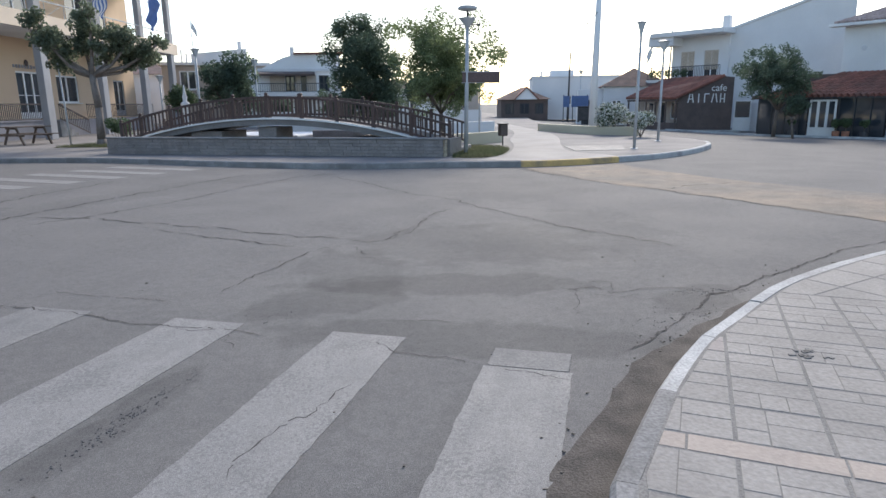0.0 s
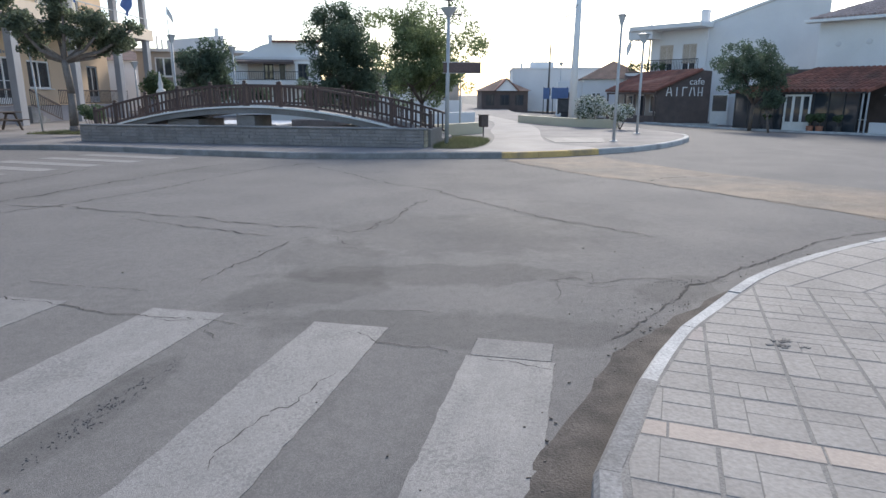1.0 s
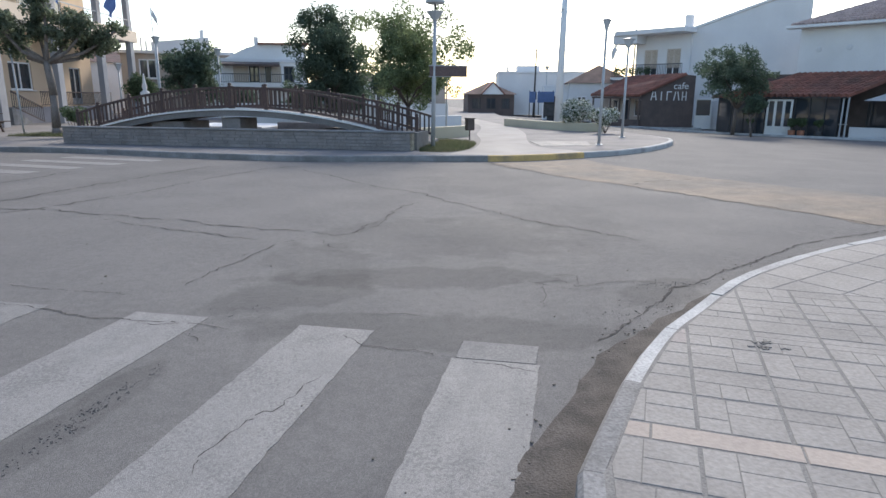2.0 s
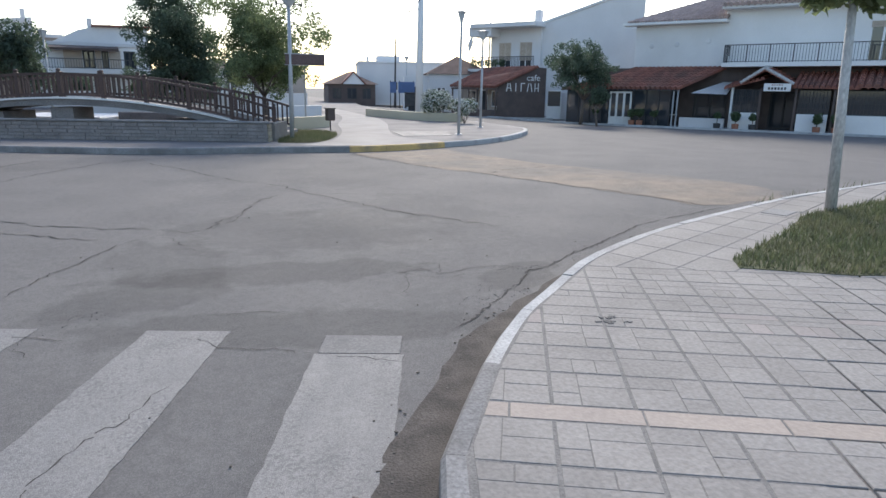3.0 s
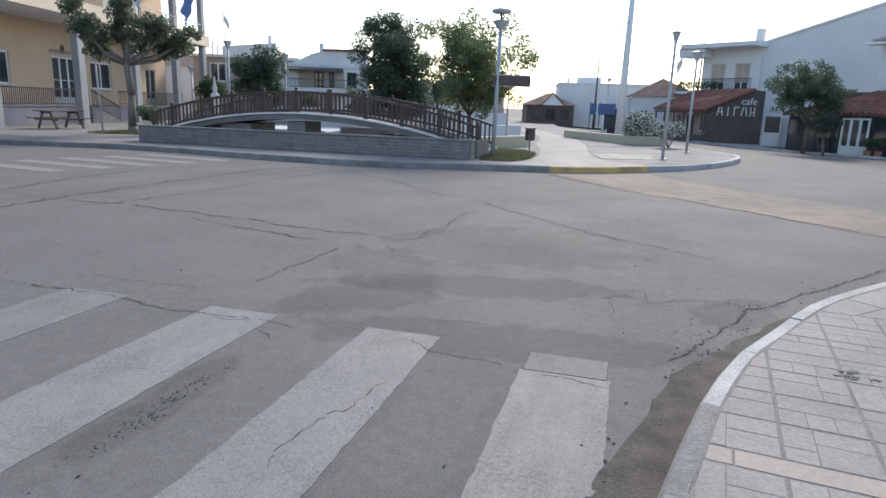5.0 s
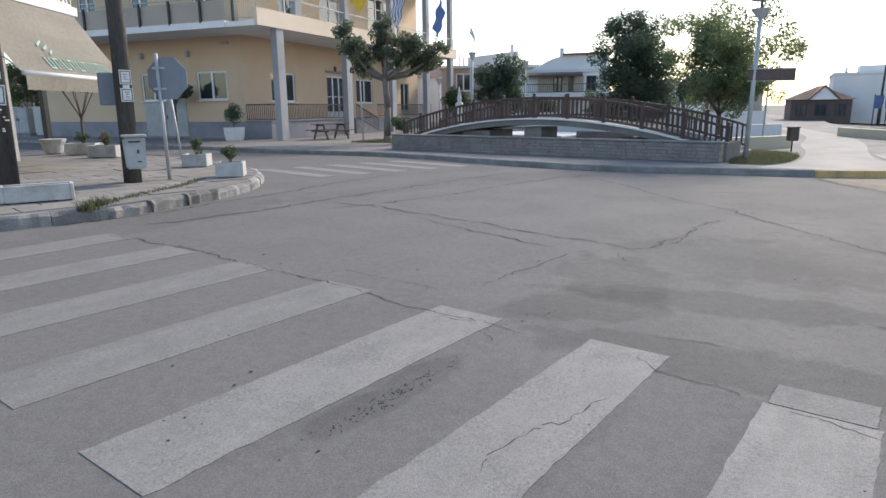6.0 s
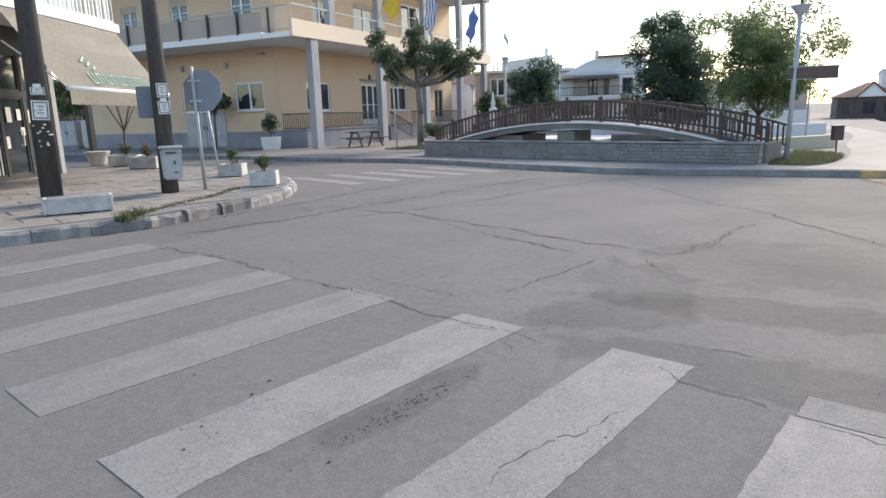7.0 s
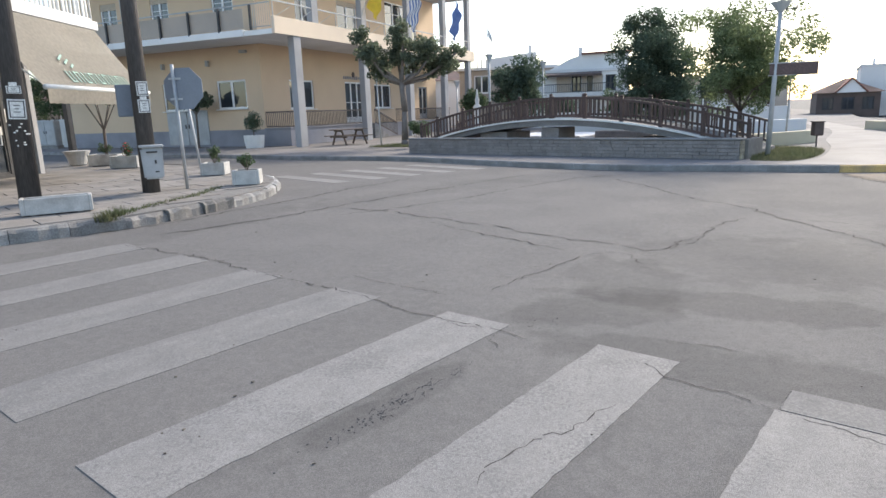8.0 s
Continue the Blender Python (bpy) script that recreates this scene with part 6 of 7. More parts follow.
# ---- what closes the side street behind the awning ----
def cabinet(x, y, rz):
    c = thing("utility_cabinet", (x, y, 0.13), rz, "grey metal electricity cabinet on the pavement", "cabinet")
    bm = bmnew()
    box(bm, (0, 0, 0.1), (1.5, 0.5, 0.2))
    part("base", bm, M_KERBG, c)
    bm = bmnew()
    box(bm, (0, 0, 0.95), (1.45, 0.45, 1.5), bevel=0.02)
    part("body", bm, M_GREYPAINT, c)
    for dx in (-0.36, 0.36):
        bm = bmnew()
        box(bm, (dx, -0.235, 0.95), (0.68, 0.03, 1.4), bevel=0.006)
        d = part("door", bm, M_GREYPAINT, c)
        bm = bmnew()
        box(bm, (dx * 0.25, -0.26, 1.0), (0.04, 0.03, 0.16))
        part("handle", bm, M_IRON, d)


cabinet(-36.4, 29.2, 4)
bm = bmnew()
prism(bm, [(-35.4, 30.6), (-52.0, 33.6), (-52.0, 34.0), (-35.4, 31.0)], 0.0, 1.9)
one("yard_wall", bm, M_WALLGREY, "grey rendered yard wall beside the town hall", "wall", kind="structure")


# ---- the east side of the street ----
EAST_Z = -DROP


def tile_roof(parent, corners, m, name="roof", rows=9, cols=22, material=None, label="red clay tile roof"):
    """A sloping roof between eave (a, b) and ridge (d, c): boards with rows of rounded tiles lying on it."""
    a, b, c, d = [Vector(p) for p in corners]
    nrm = (b - a).cross(d - a).normalized()
    if nrm.z < 0:
        nrm = -nrm
    bm = bmnew()
    lo = [bm.verts.new(p - nrm * 0.06) for p in (a, b, c, d)]
    hi = [bm.verts.new(p) for p in (a, b, c, d)]
    bm.faces.new(lo)
    bm.faces.new(hi)
    for k in range(4):
        bm.faces.new((lo[k], lo[(k + 1) % 4], hi[(k + 1) % 4], hi[k]))
    material = material or M_ROOF
    ob = part(name, bm, material, parent, label)
    bm = bmnew()
    for i in range(cols):
        for j in range(rows):
            u, v0, v1 = (i + 0.5) / cols, j / rows, (j + 1.12) / rows
            p = a.lerp(b, u).lerp(d.lerp(c, u), v0) + nrm * 0.03
            q = a.lerp(b, u).lerp(d.lerp(c, u), min(v1, 1.02)) + nrm * 0.012
            w = (b - a).length / cols * 0.42
            rod(bm, p, q, w, w * 0.8, 6)
    part("tiles", bm, material, ob, kind="stuff")
    return ob


def simple_house(name, loc, rz, w, d, h, wall_mat, label, openings=(), side_openings=(), roof="flat", roof_h=1.2, over=0.35, shutter=0.0, frame_mat=None):
    """A house on a rectangle w by d with its front to -y: wall > windows, roof."""
    b = thing(name, loc, rz, label, "house")
    I = Matrix.Identity(4)
    part("wall", wall_mesh(-w / 2, w / 2, 0, h, 0.25, list(openings), Matrix.Translation((0, -d / 2, 0))), wall_mat, b)
    R = Matrix.Translation((w / 2, 0, 0)) @ EAST
    part("wall", wall_mesh(-d / 2 + 0.25, d / 2 - 0.25, 0, h, 0.25, list(side_openings), R), wall_mat, b)
    bm = bmnew()
    box(bm, (-w / 2 + 0.125, 0.125, h / 2), (0.25, d - 0.25, h))
    part("wall", bm, wall_mat, b)
    bm = bmnew()
    box(bm, (0, d / 2 - 0.125, h / 2), (w - 0.5, 0.25, h))
    part("wall", bm, wall_mat, b)
    # dark block filling the house, in place of rooms in shade
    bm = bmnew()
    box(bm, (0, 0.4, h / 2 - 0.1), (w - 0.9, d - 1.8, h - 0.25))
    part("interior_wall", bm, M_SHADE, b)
    for o in openings:
        window(b, o, Matrix.Translation((0, -d / 2, 0)), 2, frame=frame_mat or M_ALU, shutter=shutter, sill=o[2] > 0.4 and not frame_mat)
    for o in side_openings:
        window(b, o, R, 2, frame=M_ALU, sill=o[2] > 0.4)
    if roof == "flat":
        bm = bmnew()
        box(bm, (0, 0, h + 0.1), (w + over * 2, d + over * 2, 0.22), bevel=0.02)
        part("roof", bm, M_WALLGREY, b)
    elif roof == "hip":
        bm = bmnew()
        W, D = w / 2 + over, d / 2 + over
        k = max(0.01, W - D)
        vs = [bm.verts.new(p) for p in ((-W, -D, h), (W, -D, h), (W, D, h), (-W, D, h), (-k, 0, h + roof_h), (k, 0, h + roof_h))]
        for f in ((0, 1, 5, 4), (1, 2, 5), (2, 3, 4, 5), (3, 0, 4), (3, 2, 1, 0)):
            bm.faces.new([vs[i] for i in f])
        part("roof", bm, M_ROOFOLD, b)
    elif roof == "gable":
        bm = bmnew()
        W, D = w / 2 + over, d / 2 + over
        vs = [bm.verts.new(p) for p in ((-W, -D, h), (W, -D, h), (0, -D, h + roof_h), (-W, D, h), (W, D, h), (0, D, h + roof_h))]
        us = [bm.verts.new(v.co + Vector((0, 0, 0.14))) for v in vs]
        for q in (vs, us):
            bm.faces.new((q[0], q[2], q[5], q[3]))
            bm.faces.new((q[2], q[1], q[4], q[5]))
        for i, j in ((0, 2), (2, 1), (1, 4), (4, 5), (5, 3), (3, 0)):
            bm.faces.new((vs[i], vs[j], us[j], us[i]))
        part("roof", bm, M_ROOF, b)
        bm = bmnew()
        for y in (-d / 2 + 0.12, d / 2 - 0.12):
            prism_v = [(-w / 2, h), (w / 2, h), (0, h + roof_h * (w / (w + 2 * over)))]
            fr = [bm.verts.new((x, y - 0.12, z)) for x, z in prism_v]
            bk = [bm.verts.new((x, y + 0.12, z)) for x, z in prism_v]
            bm.faces.new(fr)
            bm.faces.new(bk)
            for k in range(3):
                bm.faces.new((fr[k], fr[(k + 1) % 3], bk[(k + 1) % 3], bk[k]))
        part("gable", bm, M_WALLWHITE, b)
    return b


def east_row():
    """The two-storey row with tiled lean-tos, in plan turned along its street."""
    b = thing("shop_row", (23.97, 37.0, EAST_Z), -54.7, "two-storey rendered building with red tiled lean-tos and a balcony", "building")
    I = Matrix.Identity(4)
    low = Matrix.Translation((0, 2.4, 0))
    part("wall", wall_mesh(-0.4, 8.0, 0, 3.6, 0.3, [(-0.1, 0.9, 0.7, 2.2), (2.9, 4.6, 0.7, 2.2), (5.6, 7.6, 0.05, 2.2)], low), M_BROWN, b, "dark brown shop front under the lean-to")
    up1 = Matrix.Translation((0, 2.5, 0))
    part("wall", wall_mesh(1.5, 7.0, 3.6, 6.4, 0.3, [], up1), M_WALLWHITE, b)
    win2 = [(14.5, 15.8, 3.85, 6.0), (18.0, 19.4, 3.85, 6.0)]
    part("wall", wall_mesh(7.0, 26.0, 3.6, 7.0, 0.3, win2, up1), M_WALLWHITE, b)
    part("wall", wall_mesh(8.0, 26.0, 0.0, 3.6, 0.3, [(10.0, 11.6, 0.05, 2.2), (15.5, 17.0, 0.05, 2.2), (18.2, 20.0, 0.8, 2.2)], low), M_BROWN, b)
    for o in win2:
        window(b, o, up1, 2, name="balcony_door", sill=False, shutter=0.15)
    window(b, (5.6, 7.6, 0.05, 2.2), low, 2, frame=M_DARKFRAME, name="shop_door", sill=False)
    window(b, (10.0, 11.6, 0.05, 2.2), low, 2, frame=M_DARKFRAME, name="shop_door", sill=False)
    window(b, (2.9, 4.6, 0.7, 2.2), low, 2, frame=M_DARKFRAME, name="shop_window")
    window(b, (-0.1, 0.9, 0.7, 2.2), low, 2, frame=M_DARKFRAME, name="shop_window")
    bm = bmnew()
    box(bm, (1.65, 7.0, 3.1), (0.3, 8.4, 6.3))
    box(bm, (25.8, 7.0, 3.4), (0.3, 8.4, 6.8))
    box(bm, (13.6, 11.2, 3.4), (24.4, 0.3, 6.8))
    part("wall", bm, M_WALLWHITE, b)
    # dark sheets on both floors, coloured as the shade indoors
    bm = bmnew()
    box(bm, (13.0, 4.2, 1.8), (25, 0.2, 3.5))
    box(bm, (16.0, 4.2, 5.2), (18, 0.2, 3.2))
    part("interior_wall", bm, M_SHADE, b)
    # small round plaques on the blank wall
    for x, z in ((2.6, 5.0), (4.2, 5.05), (6.1, 5.2)):
        bm = bmnew()
        lathe(bm, [(0.16, 0), (0.14, 0.03), (0.03, 0.04)], 10)
        bm.transform(Matrix.Translation((x, 2.49, z)) @ Matrix.Rotation(radians(90), 4, "X"))
        part("wall_plaque", bm, M_WALLGREY, b)
    # eaves and roofs
    tile_roof(b, [(1.0, 1.9, 6.42), (7.2, 1.9, 6.42), (7.2, 6.9, 8.5), (6.0, 6.9, 8.4)], I, rows=14, cols=26, material=M_ROOFPALE, label="pale clay tile roof")
    bm = bmnew()
    box(bm, (4.0, 2.2, 6.33), (6.4, 0.75, 0.16), bevel=0.01)
    box(bm, (16.5, 2.1, 7.05), (19.2, 1.0, 0.2), bevel=0.01)
    part("eave", bm, M_WALLWHITE, b)
    tile_roof(b, [(6.9, 1.5, 7.15), (26.2, 1.5, 7.15), (24.0, 6.9, 8.5), (8.5, 6.9, 8.5)], I, rows=14, cols=60, material=M_ROOFPALE, label="pale clay tile roof")
    # lean-to at the left
    tile_roof(b, [(-0.9, -0.15, 2.28), (5.3, -0.15, 2.28), (7.4, 2.45, 3.6), (1.6, 2.45, 3.6)], I, rows=8, cols=20)
    tile_roof(b, [(-2.6, 0.2, 2.2), (-0.9, -0.1, 2.26), (1.5, 2.45, 3.5), (-0.6, 2.45, 2.9)], I, rows=5, cols=8)
    bm = bmnew()
    for x in (5.0, 5.25):
        rod(bm, (x, 0.0, 0), (x, 0.0, 2.3), 0.05, 0.05, 8)
    part("post", bm, M_GREYPAINT, b)
    bm = bmnew()
    box(bm, (2.1, -0.1, 2.2), (6.2, 0.09, 0.1))
    part("eave_beam", bm, M_DARKFRAME, b)
    # white glazed door in its frame
    bm = bmnew()
    window(b, (0.95, 2.4, 0.03, 2.1), Matrix.Translation((0, -0.05, 0)), 3, frame=M_WHITE, name="white_door", sill=False, kick=0.5, fw=0.11)
    bm.free()
    bm = bmnew()
    box(bm, (-0.6, 0.1, 1.1), (2.9, 0.06, 2.15))
    part("veranda_glass", bm, M_GLASS, b)
    bm = bmnew()
    box(bm, (3.65, 0.15, 1.1), (2.4, 0.06, 2.15))
    part("veranda_glass", bm, M_GLASS, b)
    for x in (-2.0, -1.2, -0.4, 0.4, 2.5, 3.3, 4.1, 4.8):
        bm = bmnew()
        box(bm, (x, 0.07, 1.1), (0.06, 0.06, 2.2))
        part("mullion", bm, M_DARKFRAME, b)
    bm = bmnew()
    box(bm, (6.7, 0.3, 0.3), (2.6, 0.15, 0.6))
    part("low_wall", bm, M_WALLGREY, b)
    # white canvas awning
    bm = bmnew()
    vs = [bm.verts.new(p) for p in ((6.1, -0.5, 2.05), (8.1, -0.4, 2.0), (8.0, 2.3, 2.75), (7.3, 2.3, 2.75))]
    bm.faces.new(vs)
    bmesh.ops.solidify(bm, geom=bm.faces[:], thickness=0.03)
    part("awning", bm, M_WALLWHITE, b, "white canvas awning")
    # porch of the tavern with low white walls and lattice windows
    tile_roof(b, [(7.9, -0.3, 2.35), (10.0, -0.3, 2.9), (10.0, 2.45, 3.2), (7.9, 2.45, 2.7)], I, rows=6, cols=9)
    tile_roof(b, [(10.0, -0.6, 3.4), (11.5, -0.6, 2.55), (11.5, 2.45, 2.7), (10.0, 2.45, 3.55)], I, rows=6, cols=6)
    tile_roof(b, [(8.8, -0.6, 2.6), (10.0, -0.6, 3.4), (10.0, 2.45, 3.55), (8.8, 2.45, 2.75)], I, rows=6, cols=5)
    for pa, pb in (((10.05, -0.55, 3.44), (11.5, -0.55, 2.62)), ((10.0, -0.5, 3.5), (10.0, 2.4, 3.62)), ((8.8, -0.55, 2.66), (9.95, -0.55, 3.44))):
        pa, pb = Vector(pa), Vector(pb)
        for k in range(7):
            bm = bmnew()
            rod(bm, pa.lerp(pb, k / 7), pa.lerp(pb, (k + 1.08) / 7), 0.1, 0.085, 7)
            part("ridge_tile", bm, M_PLANTER, b, "mortared pale ridge tile")
    tile_roof(b, [(11.4, -0.3, 2.45), (14.6, -0.3, 2.4), (14.6, 2.45, 3.3), (11.4, 2.45, 3.3)], I, rows=7, cols=12)
    tile_roof(b, [(14.4, -0.3, 2.5), (24.0, -0.3, 2.5), (24.0, 2.45, 3.4), (14.4, 2.45, 3.4)], I, rows=7, cols=26)
    for x0, x1 in ((8.4, 9.75), (11.8, 13.3), (14.1, 17.0), (18.5, 23.0)):
        bm = bmnew()
        box(bm, ((x0 + x1) / 2, 0.0, 0.5), (x1 - x0, 0.2, 1.0), bevel=0.01)
        part("low_wall", bm, M_WALLWHITE, b)
        bm = bmnew()
        n = int((x1 - x0) / 0.16)
        for k in range(n + 1):
            box(bm, (x0 + (x1 - x0) * k / n, 0.02, 1.65), (0.025, 0.03, 1.3))
        for z in (1.03, 1.3, 1.6, 1.9, 2.28):
            box(bm, ((x0 + x1) / 2, 0.02, z), (x1 - x0, 0.034, 0.03))
        part("lattice", bm, M_DARKFRAME, b, kind="stuff")
        bm = bmnew()
        box(bm, ((x0 + x1) / 2, 0.07, 1.65), (x1 - x0 - 0.02, 0.012, 1.28))
        part("pane", bm, M_GLASS, b)
    for x in (8.35, 9.85, 11.65, 13.5, 13.95, 17.2, 18.3):
        bm = bmnew()
        box(bm, (x, -0.05, 1.2), (0.12, 0.12, 2.4), bevel=0.008)
        part("post", bm, M_BROWN if x != 8.35 else M_WHITE, b)
    bm = bmnew()
    box(bm, (10.75, -0.75, 2.42), (1.35, 0.06, 0.42), bevel=0.01)
    sg = part("sign_board", bm, M_WALLWHITE, b, "small white painted sign with unreadable lettering")
    bm = bmnew()
    for k in range(6):
        box(bm, (10.35 + 0.16 * k, -0.785, 2.36), (0.1, 0.012, 0.13))
    part("lettering", bm, M_IRON, sg)
    bm = bmnew()
    for k in range(5):
        box(bm, (10.5 + 0.12 * k, -0.785, 2.55), (0.08, 0.012, 0.05))
    part("lettering", bm, M_TERRA, sg)
    # balcony
    bm = bmnew()
    box(bm, (16.6, 1.8, 3.72), (18.6, 1.4, 0.24), bevel=0.01)
    part("balcony_slab", bm, M_WALLWHITE, b)
    railing(b, (7.4, 1.15, 3.84), (25.8, 1.15, 3.84), 1.0, 120, M_IRON, top=0.05, bar=0.022, post_every=8)
    railing(b, (7.4, 1.15, 3.84), (7.4, 2.45, 3.84), 1.0, 8, M_IRON, top=0.05, bar=0.022)
    bm = bmnew()
    box(bm, (7.3, 2.3, 4.05), (0.5, 0.3, 0.45), bevel=0.02)
    part("air_unit", bm, M_WHITE, b)
    for x, w in ((12.5, 0.5), (15.0, 0.6)):
        bm = bmnew()
        box(bm, (x, 5.0, 8.65), (w, 0.5, 1.45))
        part("chimney", bm, M_WALLWHITE, b)


east_row()
RF = Matrix.Translation((23.97, 37.0, EAST_Z)) @ rot2(-54.7)


def rfp(x, y, z=0.0):
    return tuple(RF @ Vector((x, y, z)))


# its pavement with a white kerb edge
def east_pavement():
    line = [rfp(-14.0, 3.5)[:2], rfp(-9.0, 0.8)[:2], rfp(-4.0, -1.2)[:2], rfp(0, -1.7)[:2], rfp(30, -1.7)[:2]]
    line = smooth_line(line[:4], 5)[:-1] + line[3:]
    bm = bmnew()
    back = [rfp(30, 14)[:2], rfp(-14, 30)[:2]]
    prism(bm, line + back, EAST_Z - 0.3, lambda x, y: EAST_Z + 0.02)
    one("pavement_east", bm, M_PLAZA, "grey pavement before the shops", "pavement", kind="structure")
    kerb("kerb_east", line, 0.14, 0.12, lambda i, x, y: M_KERBW, "white-painted kerb along the shops", 1.2)


east_pavement()
for s, y, h, lab in ((8.8, -0.6, 1, 0), (9.7, -0.55, 2, 0), (12.9, -0.6, 3, 0), (0.3, -0.6, 4, 0), (3.2, -0.6, 5, 0), (4.1, -0.6, 6, 0), (2.7, -0.6, 7, 0), (7.8, -0.6, 8, 0), (13.8, -0.6, 9, 0)):
    x, y2, z = rfp(s, y)
    potted(x, y2, EAST_Z + 0.015, 0.2, 0.34, 0.38 if h % 2 else 0.3, 0.8, "bushy potted plant before a shop", 90 + h, pot=(M_TERRA if h % 2 else M_IRON))


def cafe():
    b = thing("cafe", (16.5, 45.6, -0.44), -27.6, "low cafe with red tiled lean-to roof and dark front", "building")
    I = Matrix.Identity(4)
    # the tiled slope runs obliquely back over an open veranda
    tile_roof(b, [(0.0, 3.0, 2.3), (3.75, -0.3, 2.26), (6.85, -0.1, 3.72), (2.6, 5.0, 3.7)], I, rows=11, cols=20)
    bm = bmnew()
    fr = [(3.9, 0.0), (7.4, 0.0), (7.4, 3.6), (6.85, 3.66), (3.9, 2.27)]
    f0 = [bm.verts.new((x, 0.0, z)) for x, z in fr]
    f1 = [bm.verts.new((x, 0.2, z)) for x, z in fr]
    bm.faces.new(f0)
    bm.faces.new(f1)
    for k in range(5):
        bm.faces.new((f0[k], f0[(k + 1) % 5], f1[(k + 1) % 5], f1[k]))
    part("front_wall", bm, M_BROWN, b, "dark brown boarded front")
    V = Matrix.Translation((0.1, 3.0, 0)) @ Matrix.Rotation(-0.72, 4, "Z")
    back = V @ Matrix.Translation((0, 1.3, 0))
    holes = [(0.5, 1.5, 0.8, 2.0), (1.9, 2.8, 0.05, 2.05), (3.2, 4.3, 0.8, 2.0)]
    part("wall", wall_mesh(0.0, 5.1, 0, 2.7, 0.15, holes, back), M_WALLTAN, b, "tan veranda wall in the shade")
    for o in holes:
        window(b, o, back, 1, frame=M_WHITE, sill=False, inset=0.05, fw=0.07)
    bm = bmnew()
    box(bm, (2.5, 0.08, 2.14), (5.0, 0.1, 0.14))
    bm.transform(V)
    part("eave_beam", bm, M_BROWN, b)
    for x in (0.1, 1.0, 1.95, 2.9, 3.9, 4.85):
        bm = bmnew()
        box(bm, (x, 0.1, 1.05), (0.1, 0.1, 2.1), bevel=0.006)
        bm.transform(V)
        part("post", bm, M_BROWN, b)
    bm = bmnew()
    box(bm, (2.5, 0.1, 0.3), (4.9, 0.08, 0.6))
    bm.transform(V)
    part("low_wall", bm, M_BROWN, b)
    bm = bmnew()
    prism(bm, [(7.3, 0.2), (7.4, 0.4), (3.3, 5.4), (3.1, 5.2)], 0, 3.6)
    part("wall", bm, M_WALLTAN, b)
    bm = bmnew()
    prism(bm, [(0.9, 4.0), (3.1, 5.2), (3.0, 5.35), (0.8, 4.15)], 0, 2.6)
    part("wall", bm, M_WALLTAN, b)
    cu = bpy.data.curves.new("sign_text", "FONT")
    cu.body, cu.size, cu.extrude, cu.align_x = "cafe", 0.62, 0.012, "CENTER"
    cu.materials.append(M_WHITE)
    tx = new("sign_text", cu)
    tx.parent = b
    tx.matrix_basis = Matrix.Translation((6.5, -0.03, 2.72)) @ Matrix.Rotation(radians(90), 4, "X")
    bm = bmnew()
    for k in range(5):
        x = 4.75 + 0.5 * k
        for dx in (-0.12, 0.12):
            if not (k == 1 and dx > 0) and not (k == 2 and dx > 0):
                box(bm, (x + dx * (0 if k == 1 else 1), -0.02, 2.25), (0.07, 0.03, 0.6), m=Matrix.Rotation((0.18 if dx < 0 else -0.18) if k in (0, 3) else 0, 4, "Y"))
        if k in (0, 4):
            box(bm, (x, -0.02, 2.2), (0.22, 0.028, 0.06))
        if k == 2:
            box(bm, (x + 0.02, -0.02, 2.53), (0.3, 0.028, 0.07))
    part("sign_bars", bm, M_WHITE, b, "white metal sign bars")
    window(b, (7.5, 8.6, 0.05, 2.1), Matrix.Translation((0, 0.1, 0)), 1, frame=M_WHITE, name="white_door", sill=False, kick=0.9, fw=0.1)
    bm = bmnew()
    box(bm, (10.0, 0.6, 0.95), (4.6, 0.2, 1.9))
    part("yard_wall", bm, M_WALLGREY, b)
    bm = bmnew()
    box(bm, (10.1, 0.45, 0.65), (0.7, 0.06, 1.0), bevel=0.01)
    box(bm, (11.2, 0.45, 0.6), (0.8, 0.08, 0.95), bevel=0.01)
    part("meter_box", bm, M_GREYPAINT, b)
    bm = bmnew()
    box(bm, (3.5, -1.3, 0.08), (9.0, 0.5, 0.16), bevel=0.02)
    part("step", bm, M_KERBW, b)


cafe()


